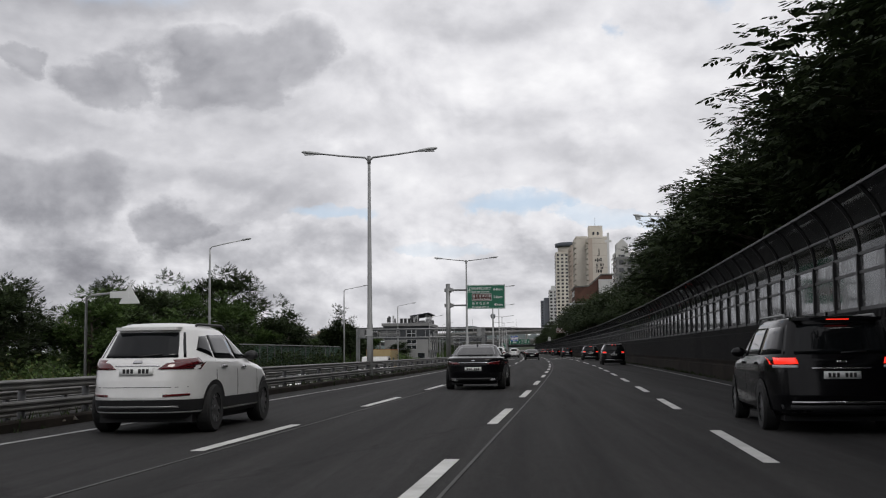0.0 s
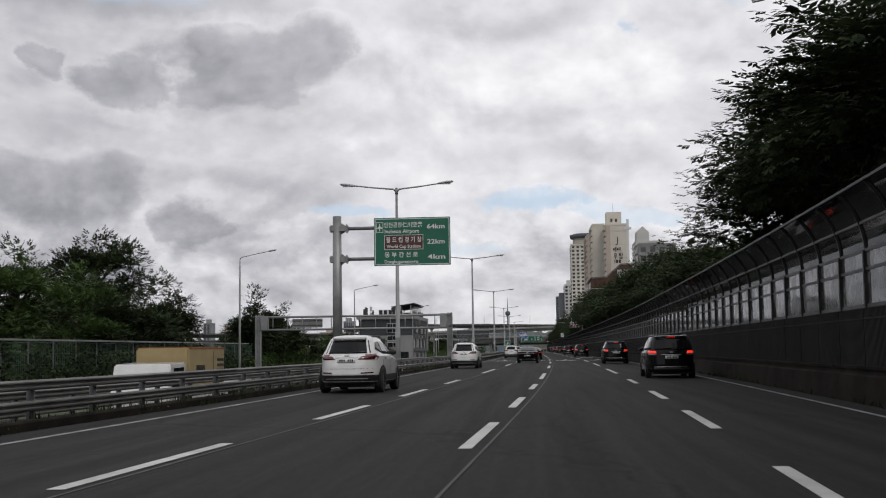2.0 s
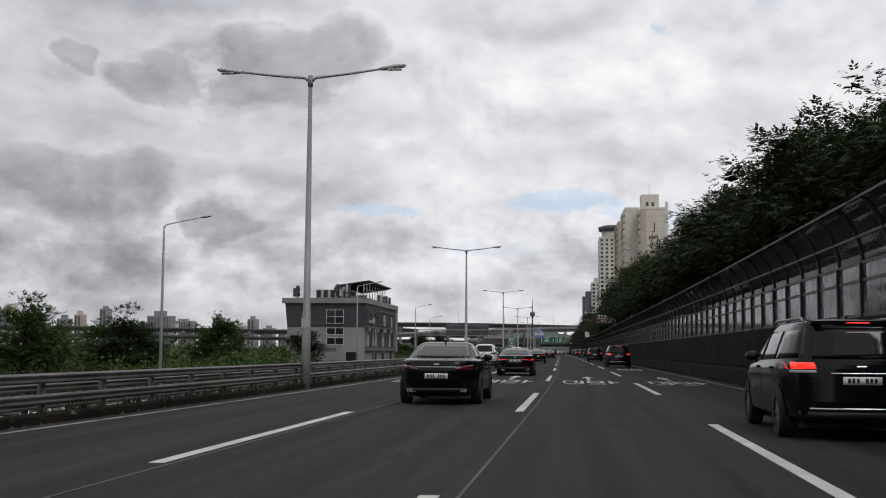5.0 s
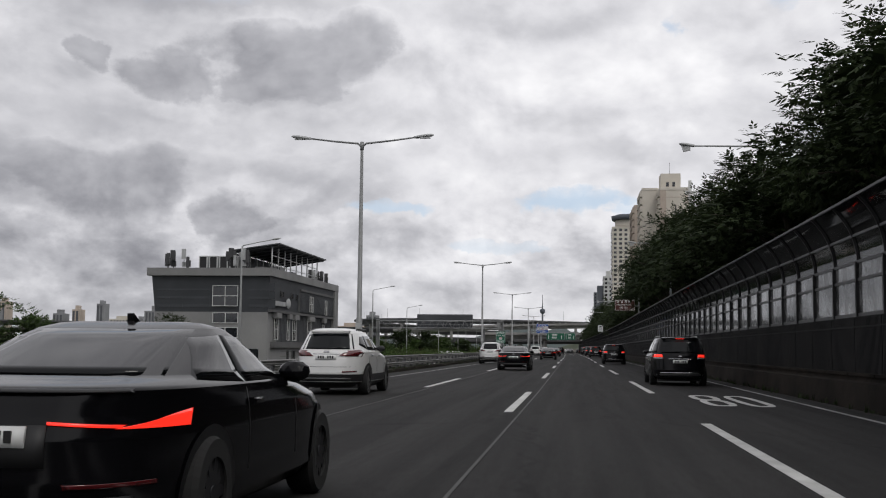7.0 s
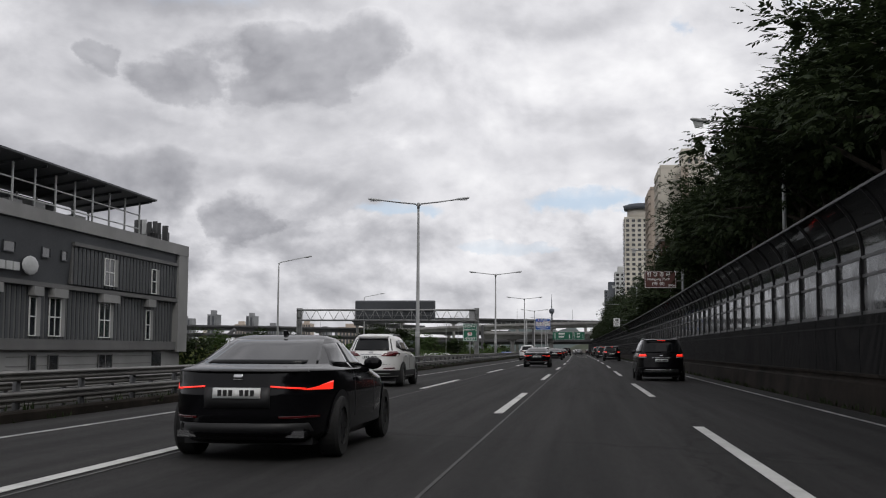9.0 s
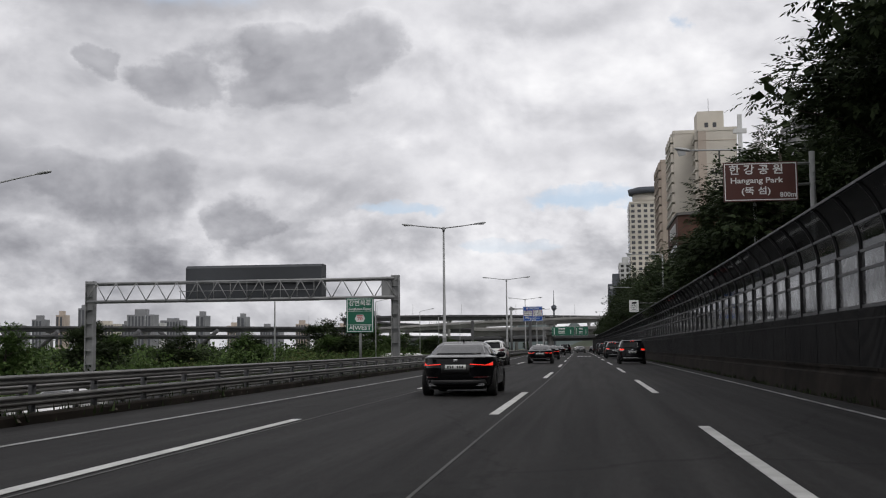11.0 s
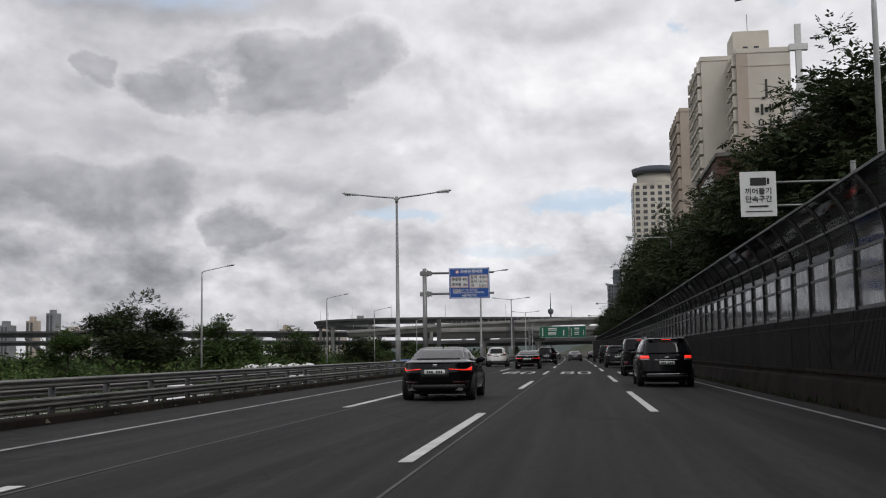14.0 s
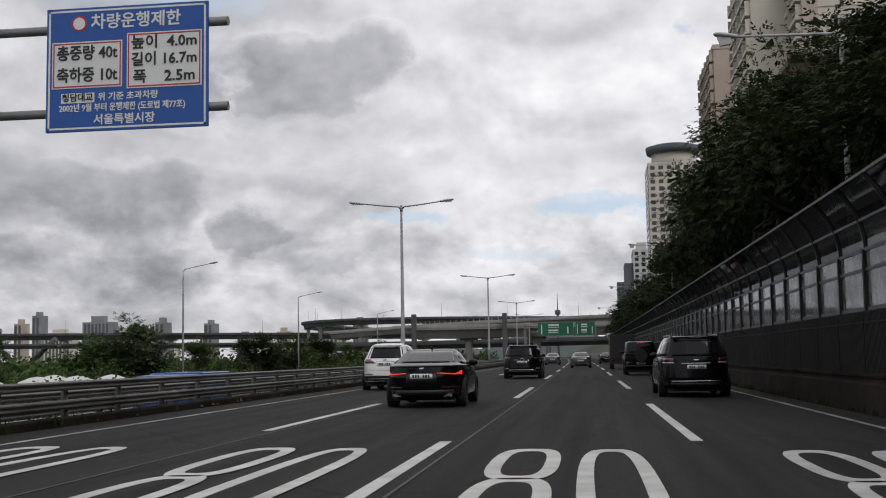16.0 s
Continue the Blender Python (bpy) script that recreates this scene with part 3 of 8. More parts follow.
def build_ground():
    us = [-5000, -2500, -1200, -400, -200, -110, -60, -46, -34, -31, -28.5, -26.6, -12.2, -11.6, -11.2, -10.4, -8.6, 6.6, 7.2, 8.5, 10, 12.5, 15, 22, 35, 60, 120, 400, 1200, 3000, 5000]
    ys = [-3000, -900, -300] + [-80 + 12 * k for k in range(94)] + [1100, 1200, 1400, 1800, 2600, 4000, 5500]
    bm = bmesh.new()
    grid = []
    for y in ys:
        yy = min(max(y, -80), 1000)
        row = []
        for u in us:
            z = ground_z(u)
            if abs(u) > 26 and abs(u) < 300:
                z += 0.5 * noise.noise(Vector((u * 0.05, y * 0.03, 0.3)))
            row.append(bm.verts.new((cx(yy) + u, y, z)))
        grid.append(row)
    for a, b in zip(grid, grid[1:]):
        for k in range(len(us) - 1):
            f = bm.faces.new((a[k], a[k + 1], b[k + 1], b[k]))
            f.smooth = True
            f.material_index = 1 if -12.3 < us[k] < -8 or 6 < us[k] < 8 else 0
    single("ground", bm, [GRASS, EARTH], "grassy ground that falls to a riverside park", "ground", kind="structure")


build_ground()

road = thing("road", None, "worn dark asphalt carriageway of four lanes", "road", kind="structure")
bm = bmesh.new()
prof = [(-8.95, 0.0), (-5.0, 0.0), (-1.75, 0.0), (1.75, 0.0), (5.1, 0.0), (5.75, -0.01), (5.75, -0.3), (-8.95, -0.3)]
sweep(bm, prof, stations(0, 0, -80, 1000, 8))
for v in bm.verts:
    v.co.z += bank(v.co.x - cx(v.co.y), v.co.y)
part("asphalt", bm, ASPHALT, road)

opposite = thing("road_opposite", None, "lower asphalt carriageway beyond the median", "road", kind="structure")
bm = bmesh.new()
sweep(bm, [(-26.2, 0), (-12.4, 0), (-12.4, -0.3), (-26.2, -0.3)], stations(0, OPP_Z, -80, 1000, 8))
part("asphalt", bm, ASPHALT, opposite)


def strip(parent, name, u, y0, y1, width, z=0.004, material=None, label=""):
    bm = bmesh.new()
    h = width / 2
    sweep(bm, [(-h, 0), (h, 0), (h, 0.004), (-h, 0.004)], stations(u, z, y0, y1, 4), True, True)
    return part(name, bm, material or ROADPAINT, parent, label)


OLDPAINT = surface("worn_road_paint", (0.16, 0.16, 0.155), (0.48, 0.48, 0.47), 1.1, 0.8, 0, 0.5, 25, 0.2)
# solid edge lines and the tar seams beside the lane lines
strip(road, "edge_line", 5.0, -80, 900, 0.10, material=OLDPAINT, label="thin solid white edge line")
EDGE_U = [(-80, -8.0), (50, -8.0), (82, -8.2), (107, -8.45), (126, -8.65), (180, -8.2), (238, -7.7), (301, -7.2), (330, -7.05), (370, -7.1), (400, -7.5), (430, -7.95), (900, -7.95)]


def inner_edge(y):
    """Where the inner edge line runs: it drifts as the lanes widen and narrow."""
    return float(np.interp(y, [a for a, _ in EDGE_U], [b for _, b in EDGE_U]))


bm = bmesh.new()
sweep(bm, [(-0.055, 0), (0.055, 0), (0.055, 0.004), (-0.055, 0.004)], [stations(inner_edge(-80 + 4 * k), 0.004, -80 + 4 * k, -79 + 4 * k, 1)[0] for k in range(246)])
part("edge_line", bm, OLDPAINT, road, "thin worn white edge line")
for u in (-12.9, -25.7):
    strip(opposite, "edge_line", u, -80, 900, 0.15, OPP_Z + 0.004)
SEAM = surface("tar_seam", (0.055, 0.055, 0.053), (0.10, 0.10, 0.095), 1.0, 0.8, 0, 0.5, 40, 0.2)
strip(road, "tar_seam", -1.50, -80, 700, 0.035, 0.003, SEAM, "pale joint between two lanes of asphalt")
strip(road, "tar_seam", -4.8, -80, 700, 0.04, 0.003, SEAM)


def dash_mesh(length, width=0.17):
    bm = bmesh.new()
    box(bm, -width / 2, width / 2, -length, 0, 0, 0.005)
    return mesh_of(bm, "lane_dash", ROADPAINT)


DASH5, DASH10, DASH12 = dash_mesh(5.0), dash_mesh(10.3), dash_mesh(12.0)


def dash(u, far_end, me, parent=None, z=0.004):
    part("lane_dash", me, None, parent or road, m=on_road(u, far_end, z))


left_ends = [-31, -20, -9, 2, 12.9, 24.1, 35, 46, 57.3, 67.5, 77.4, 88.2]
for y in left_ends:
    dash(-1.75, y, DASH5)
    dash(-5.02, y + 6.0, DASH5)
for y in [105.3, 130.7, 154.5, 178.5, 204, 229.7, 255.3, 280, 304.5, 329, 354.1, 379.5, 405.2, 430.4, 457] + [482.4 + 25.4 * k for k in range(14)]:
    dash(-1.75, y, DASH10)
    dash(-5.0, y + 12.5, DASH10)
for y in [-14, -3.4, 7.2, 17.6, 28.9, 38.7, 49.9, 60.4, 71, 81.3, 93.4]:
    dash(1.75, y, DASH5)
for y in [116.1, 141, 166.5, 191.4, 217, 242.2, 266.3, 291.5, 316.5, 341.3, 366, 392.4, 416.4, 442.7, 467] + [492.2 + 25.2 * k for k in range(14)]:
    dash(1.75, y, DASH12)
for k in range(42):
    for u in (-16.0, -19.3, -22.5):
        dash(u, -60 + 14 * k, DASH5, opposite, OPP_Z + 0.004)


def digit_marking(parent, shape, u, y0, y1, width, stroke=0.17, name="speed_number"):
    """A long painted digit, as rounded loops of paint."""
    bm = bmesh.new()

    def loop(a0, a1):
        n, half, mid = 40, width / 2, (a0 + a1) / 2
        ring = []
        for k in range(n):
            t = 2 * math.pi * k / n
            ca, sa = math.cos(t), math.sin(t)
            px = half * math.copysign(abs(ca) ** 0.55, ca)
            py = (a1 - a0) / 2 * math.copysign(abs(sa) ** 0.75, sa)
            qx = (half - stroke) * math.copysign(abs(ca) ** 0.55, ca)
            qy = ((a1 - a0) / 2 - stroke * 2.0) * math.copysign(abs(sa) ** 0.75, sa)
            ring.append([bm.verts.new((x, mid + y, z)) for x, y, z in ((px, py, 0), (px, py, 0.005), (qx, qy, 0.005), (qx, qy, 0))])
        for k in range(n):
            a, b = ring[k], ring[(k + 1) % n]
            for j in range(3):
                bm.faces.new((a[j], a[j + 1], b[j + 1], b[j]))
    length = y1 - y0
    if shape == "8":
        loop(0, length * 0.53)
        loop(length * 0.51, length)
    else:
        loop(0, length)
    part(name, bm, ROADPAINT, parent, "white painted speed number on the lane", on_road(u, y0, 0.004))


for lane in (0.0, -3.38, -6.65, 3.4):
    digit_marking(road, "8", lane - 0.47, 421.8, 429.2, 0.80)
    digit_marking(road, "0", lane + 0.53, 421.8, 429.2, 0.80)
digit_marking(road, "8", 2.95, 198.0, 204.0, 0.70)
digit_marking(road, "0", 3.85, 198.0, 204.0, 0.70)


def arrow_marking(u, y0, y1):
    bm = bmesh.new()
    L = y1 - y0
    out = [(-0.07, 0), (0.07, 0), (0.07, L * 0.62), (0.30, L * 0.58), (0.0, L), (-0.30, L * 0.58), (-0.07, L * 0.62)]
    prism(bm, out, "z", 0, 0.005)
    part("lane_arrow", bm, ROADPAINT, road, "white painted straight-ahead arrow", on_road(u, y0, 0.004))


for u in (0.0, -3.38, 3.45, -6.65):
    arrow_marking(u, 170.2, 177.2)


def word_marking(u, y0, y1, width, rows):
    """Lane lettering too worn to read: plain painted bars."""
    bm = bmesh.new()
    for a, b, c, d in rows:
        box(bm, -width / 2 + a * width, -width / 2 + b * width, c * (y1 - y0), d * (y1 - y0), 0, 0.005)
    part("lane_lettering", bm, ROADPAINT, road, "row of white painted lane lettering", on_road(u, y0, 0.004))


WORD = [(0.0, 0.26, 0.95, 1.0), (0.20, 0.26, 0.55, 0.95), (0.0, 0.05, 0.50, 0.95), (0.30, 0.36, 0.30, 1.0), (0.42, 0.72, 0.93, 1.0), (0.42, 0.47, 0.55, 0.93),
        (0.66, 0.71, 0.55, 0.93), (0.42, 0.72, 0.50, 0.56), (0.80, 0.86, 0.35, 1.0), (0.86, 0.97, 0.62, 0.68), (0.05, 0.30, 0.18, 0.25), (0.45, 0.72, 0.18, 0.25)]
for u in (0.05, -3.38, 3.5, -6.65):
    word_marking(u, 163.5, 169.0, 2.3, WORD)

# ---------------------------------------------------------------- kerb and median
kerb = thing("kerb", None, "low stained concrete kerb under the guardrail", "kerb", kind="structure")
bm = bmesh.new()
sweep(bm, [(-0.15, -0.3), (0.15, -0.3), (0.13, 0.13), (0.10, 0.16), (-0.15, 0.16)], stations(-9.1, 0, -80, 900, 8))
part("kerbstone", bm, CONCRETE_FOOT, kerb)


def scatter_stuff(name, label, count, seed, umin, umax, ymin, ymax, zf, smin, smax, material, flat=1.0, kind_shape="rock"):
    """Many small loose pieces as one sheet of stuff."""
    rnd = random.Random(seed)
    verts, faces = [], []
    for _ in range(count):
        y = rnd.uniform(ymin, ymax)
        u = rnd.uniform(umin, umax)
        x, z, s = cx(y) + u, zf(u), rnd.uniform(smin, smax)
        b = len(verts)
        if kind_shape == "rock":
            a = rnd.uniform(0, 6.3)
            for k in range(5):
                t = a + 2 * math.pi * k / 5
                verts.append((x + s * math.cos(t) * rnd.uniform(0.7, 1.2), y + s * math.sin(t) * rnd.uniform(0.7, 1.2), z - 0.02))
            verts.append((x + s * rnd.uniform(-0.2, 0.2), y, z + s * flat * rnd.uniform(0.5, 1.0)))
            for k in range(5):
                faces.append((b + k, b + (k + 1) % 5, b + 5))
        else:
            for _k in range(4):
                t = rnd.uniform(0, 6.3)
                w, h = s * 0.16, s * rnd.uniform(0.6, 1.3)
                lx, ly = math.cos(t), math.sin(t)
                c = len(verts)
                ox, oy = rnd.uniform(-s, s) * 0.4, rnd.uniform(-s, s) * 0.4
                verts += [(x + ox - ly * w, y + oy + lx * w, z - 0.02), (x + ox + ly * w, y + oy - lx * w, z - 0.02), (x + ox + lx * h * 0.5, y + oy + ly * h * 0.5, z + h)]
                faces.append((c, c + 1, c + 2))
    me = bpy.data.meshes.new(name)
    me.from_pydata(verts, [], faces)
    me.materials.append(material)
    return tagged(new(name, me), label, name.replace("_", " "), kind="stuff")


scatter_stuff("median_rubble", "broken stones and litter along the median", 2600, 3, -10.6, -9.3, -40, 560, lambda u: -0.11, 0.03, 0.13, CONCRETE)
scatter_stuff("median_weeds", "low dark weeds along the median strip", 9000, 4, -12.0, -9.3, -40, 620, ground_z, 0.08, 0.34, LEAF_DARK, 1, "weed")
scatter_stuff("kerb_litter", "dirt, dead leaves and weeds along the kerb", 5200, 6, -9.3, -8.72, -40, 500, lambda u: 0.15 if u < -8.98 else 0.0, 0.02, 0.09, EARTH)
scatter_stuff("kerb_weeds", "dark weeds growing over the kerb", 5200, 8, -9.3, -8.9, -40, 500, lambda u: 0.14 if u < -8.98 else 0.0, 0.04, 0.20, LEAF_DARK, 1, "weed")
scatter_stuff("verge_weeds", "weeds growing along the foot of the barrier", 1500, 5, 5.55, 5.78, -30, 600, lambda u: 0.0, 0.04, 0.16, LEAF_DARK, 1, "weed")


# ---------------------------------------------------------------- guardrails
def guardrail(name, u, z, y0, y1, tops, spacing, label, post_h, seed):
    """Corrugated steel beams on posts."""
    g = thing(name, None, label, "guardrail", kind="structure")
    for top in tops:
        bm = bmesh.new()
        w = [(0.0, -0.085), (0.03, -0.082), (0.065, -0.055), (0.065, -0.035), (0.03, -0.012), (0.03, 0.012), (0.065, 0.035), (0.065, 0.055), (0.03, 0.082), (0.0, 0.085)]
        prof = w + [(a - 0.012, b) for a, b in reversed(w)]
        sweep(bm, [(a, b + top - 0.085) for a, b in prof], stations(u, z, y0, y1, 4.8))
        part("rail_beam", bm, RAIL_STEEL, g)
    bm = bmesh.new()
    tube(bm, [(-0.09, 0, -0.6), (-0.09, 0, post_h)], 0.065, 10)
    box(bm, -0.07, 0.02, -0.07, 0.07, tops[-1] - 0.16, tops[-1] - 0.01)
    box(bm, -0.07, 0.02, -0.07, 0.07, tops[0] - 0.16, tops[0] - 0.01)
    post = mesh_of(bm, "post", STEEL_DARK)
    y = y0
    while y < y1:
        part("post", post, None, g, m=on_road(u, y, z))
        y += spacing
    return g


guardrail("guardrail", RAIL_U, 0.0, -40, 640, (0.45, 0.79), 2.42, "weathered steel guardrail with two corrugated beams on posts", 0.74, 1)
guardrail("guardrail", FAR_RAIL_U, -0.35, -40, 640, (0.55, 0.88), 2.42, "weathered steel guardrail on the far side of the median", 0.80, 2)
guardrail("guardrail", -26.9, -1.6, -40, 640, (0.50, 0.80), 4.0, "low steel guardrail along the riverside", 0.75, 3)

# ---------------------------------------------------------------- sound barrier
barrier = thing("wall_barrier", None, "dark sound barrier with clear panes curving over the road", "sound barrier", kind="structure")
BAY = 2.40
SILL, RAIL_Z, SPRING = 2.14, 2.98, 3.40


def arch(n=7):
    """The curved top, as (towards the road, up) from the spring line."""
    pts = []
    for k in range(n + 1):
        a = radians(48.0) * k / n
        pts.append((-1.74 * (1 - math.cos(a)), 1.74 * math.sin(a)))
    return pts


ARCH = arch()
bm = bmesh.new()
box(bm, -0.09, 0.09, -0.025, 0.025, 0.7, SPRING)
for d in (-0.09, 0.07):
    box(bm, d, d + 0.02, -0.05, 0.05, 0.7, SPRING)
for (a, b), (c, d) in zip(ARCH, ARCH[1:]):
    v = []
    for p, q in ((a, b), (c, d)):
        v += [bm.verts.new((p + s * 0.042, t * 0.026, SPRING + q + s * 0.026)) for s, t in ((-1, -1), (1, -1), (1, 1), (-1, 1))]
    for k in range(4):
        bm.faces.new((v[k], v[(k + 1) % 4], v[4 + (k + 1) % 4], v[4 + k]))
bm.verts.ensure_lookup_table()
POST = mesh_of(bm, "barrier_post", BEAM)


def sheet_mesh(name, z0, z1, material, thick=0.015):
    bm = bmesh.new()
    box(bm, -thick, thick, 0.08, BAY - 0.08, z0, z1)
    return mesh_of(bm, name, material)


LOW_PANE = sheet_mesh("lower_pane", SILL + 0.05, RAIL_Z - 0.03, PANE)
UP_PANE = sheet_mesh("upper_pane", RAIL_Z + 0.03, SPRING - 0.02, PANE)
bm = bmesh.new()
for z, h in ((SILL, 0.05), (RAIL_Z, 0.035), (SPRING, 0.035)):
    box(bm, -0.04, 0.04, 0.0, BAY, z - h, z + h)
for k in (3, 7):
    a, b = ARCH[k]
    box(bm, a - 0.03, a + 0.03, 0.0, BAY, SPRING + b - 0.03, SPRING + b + 0.03)
RAILS = mesh_of(bm, "barrier_rail", STEEL_DARK)


def arch_mesh(k0, k1):
    bm = bmesh.new()
    rows = []
    for k in range(k0, k1 + 1):
        a, b = ARCH[k]
        rows.append([bm.verts.new((a, 0.06, SPRING + b)), bm.verts.new((a, BAY - 0.06, SPRING + b)), bm.verts.new((a + 0.012, BAY - 0.06, SPRING + b + 0.01)), bm.verts.new((a + 0.012, 0.06, SPRING + b + 0.01))])
    for r, q in zip(rows, rows[1:]):
        for j in (0, 2):
            bm.faces.new((r[j], r[j + 1], q[j + 1], q[j]))
    return mesh_of(bm, "curved_pane", PANE_ARCH)


ARCH_LOW, ARCH_UP = arch_mesh(0, 3), arch_mesh(3, 7)
bm = bmesh.new()
for k in range(24):
    y = 0.03 + k * (BAY - 0.06) / 24
    box(bm, -0.135, -0.11, y, y + 0.05, 0.80, SILL - 0.30)
    box(bm, -0.135, -0.11, y, y + 0.05, SILL - 0.26, SILL - 0.06)
box(bm, -0.112, -0.07, 0.012, BAY - 0.012, 0.76, SILL - 0.04)
box(bm, -0.145, -0.11, 0.012, BAY - 0.012, SILL - 0.295, SILL - 0.265)
RIB_PANEL = mesh_of(bm, "ribbed_panel", PANEL)
y, n = -36.0, 0
while n < 280:
    h = heading(y)
    m = on_road(WALL_U, y)
    part("barrier_post", POST, None, barrier, m=m)
    part("ribbed_panel", RIB_PANEL, None, barrier, m=m)
    part("barrier_rail", RAILS, None, barrier, m=m)
    part("lower_pane", LOW_PANE, None, barrier, m=m)
    part("upper_pane", UP_PANE, None, barrier, m=m)
    part("curved_pane", ARCH_LOW, None, barrier, m=m)
    part("curved_pane", ARCH_UP, None, barrier, m=m)
    y += BAY
    n += 1
# concrete foot of the barrier, in cast blocks with open joints
bm = bmesh.new()
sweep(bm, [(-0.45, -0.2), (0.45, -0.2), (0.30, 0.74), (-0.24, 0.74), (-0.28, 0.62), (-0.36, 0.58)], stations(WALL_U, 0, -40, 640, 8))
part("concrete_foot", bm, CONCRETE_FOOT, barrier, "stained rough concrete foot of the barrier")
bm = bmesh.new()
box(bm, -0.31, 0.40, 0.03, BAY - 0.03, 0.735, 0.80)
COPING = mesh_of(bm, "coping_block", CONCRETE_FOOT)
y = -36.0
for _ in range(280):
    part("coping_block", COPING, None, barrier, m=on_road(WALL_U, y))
    y += BAY

# ---------------------------------------------------------------- street lamps


def lamp_head(bm, tip, way, length=0.85):
    """A flat tapered lamp head at the end of an arm."""
    t, w = Vector(tip), Vector(way).normalized()
    s = w.cross(Vector((0, 0, 1))).normalized()
    u = s.cross(w)
    rings = []
    for f, a, b in ((0.0, 0.05, 0.05), (0.2, 0.10, 0.07), (0.6, 0.15, 0.08), (0.9, 0.13, 0.06), (1.0, 0.04, 0.02)):
        c = t + w * length * f
        rings.append([bm.verts.new(c + s * a * math.cos(2 * math.pi * k / 10) + u * b * math.sin(2 * math.pi * k / 10)) for k in range(10)])
    for p, q in zip(rings, rings[1:]):
        for k in range(10):
            f = bm.faces.new((p[k], p[(k + 1) % 10], q[(k + 1) % 10], q[k]))
            f.smooth = True
    bm.faces.new(rings[0][::-1])
    bm.faces.new(rings[-1])


def double_lamp():
    o = thing("street_lamp", None, "tall grey street lamp with two arms on the median", "street lamp", "median lamps")
    bm = bmesh.new()
    tube(bm, [(0, 0, -0.6), (0, 0, 2.4), (0, 0, 2.42), (0, 0, 9.85)], [0.15, 0.135, 0.115, 0.062], 14)
    part("pole", bm, POLE, o)
    bm = bmesh.new()
    box(bm, -0.22, 0.22, -0.22, 0.22, -0.6, -0.30)
    part("base_plate", bm, CONCRETE, o)
    bm = bmesh.new()
    tube(bm, [(0, 0, 9.6), (0, 0, 9.95)], 0.085, 12)
    part("collar", bm, POLE, o)
    for s in (-1, 1):
        bm = bmesh.new()
        tube(bm, [(0, 0, 9.72), (s * 0.18, 0, 9.88), (s * 1.2, 0, 9.98), (s * 2.3, 0, 10.12)], [0.05, 0.045, 0.04, 0.035], 8)
        part("arm", bm, POLE, o)
        bm = bmesh.new()
        lamp_head(bm, (s * 2.25, 0, 10.12), (s, 0, 0.12), 0.85)
        part("lamp_head", bm, POLE_PALE, o)
        bm = bmesh.new()
        box(bm, *sorted((s * 2.5, s * 2.95)), -0.09, 0.09, 10.075, 10.105)
        part("lens", bm, LED, o)
    bm = bmesh.new()
    box(bm, -0.13, 0.13, -0.145, -0.125, 1.9, 2.2)
    part("number_tag", bm, POLE_PALE, o)
    return o


LAMPS = [(-9.3, -9.0), (-9.25, 49.8), (-9.55, 108.3), (-9.0, 156), (-9.5, 218.8), (-9.9, 290), (-10.15, 354.7), (-9.7, 418.6), (-10.1, 478.8), (-10.1, 540), (-10.1, 601), (-10.1, 662), (-10.1, 724)]
first = None
for u, y in LAMPS:
    if first is None:
        first = double_lamp()
        first.matrix_basis = on_road(u, y)
    else:
        copy_thing(first, on_road(u, y))


def side_lamp(label, group, arm, reach_z, material):
    o = thing("street_lamp", None, label, "street lamp", group)
    bm = bmesh.new()
    tube(bm, [(0, 0, -1.6), (0, 0, 10.0), (0.0, 0, 10.6)], [0.12, 0.07, 0.055], 10)
    part("pole", bm, material, o)
    bm = bmesh.new()
    s = 1 if arm > 0 else -1
    tube(bm, [(0, 0, 10.45), (s * 0.12, 0, 10.66), (arm * 0.5, 0, 10.66 + reach_z * 0.5), (arm, 0, 10.66 + reach_z)], [0.05, 0.045, 0.04, 0.035], 8)
    part("arm", bm, material, o)
    bm = bmesh.new()
    lamp_head(bm, (arm - s * 0.05, 0, 10.66 + reach_z), (s, 0, 0.15), 0.7)
    part("lamp_head", bm, POLE_PALE, o)
    bm = bmesh.new()
    box(bm, -0.2, 0.2, -0.2, 0.2, -0.3, 0.05)
    part("base_plate", bm, CONCRETE, o)
    return o


first = None
for y, u in ((20, -26), (80, -26), (138, -26.6), (189, -25.9), (256, -25.8), (322, -27.3), (389, -32.2), (455, -33.4), (506, -33.2), (551, -34.6), (610, -35)):
    m = on_road(u, y, -1.7)
    if first is None:
        first = side_lamp("pale single-arm street lamp at the riverside edge", "riverside lamps", 2.4, 0.45, POLE_PALE)
        first.matrix_basis = m
    else:
        copy_thing(first, m)
first = None
for y in (77, 222, 268, 326, 385, 447, 510, 570, 640):
    m = on_road(7.7, y, -0.4)
    if first is None:
        first = side_lamp("pale single-arm street lamp behind the sound barrier", "barrier lamps", -2.9, 0.05, POLE_PALE)
        bm = bmesh.new()
        prism(bm, [(-3.35, 10.45), (-3.05, 10.5), (-3.05, 10.72), (-3.45, 10.75)], "y", -0.06, 0.06)
        part("glare_shield", bm, POLE_PALE, first)
        first.matrix_basis = m
    else:
        copy_thing(first, m)

# ---------------------------------------------------------------- signs


def letters(parent, body, x, y, z, size, material, width=None, label=""):
    me = text_mesh(body, size, material)
    ob = part("lettering", me, None, parent, label)
    w = max(v.co.x for v in me.vertices) - min(v.co.x for v in me.vertices)
    ob.matrix_basis = pose(x, y, z) @ Matrix.Diagonal(((width / w if width else 1.0), 1, 1, 1))
    return ob


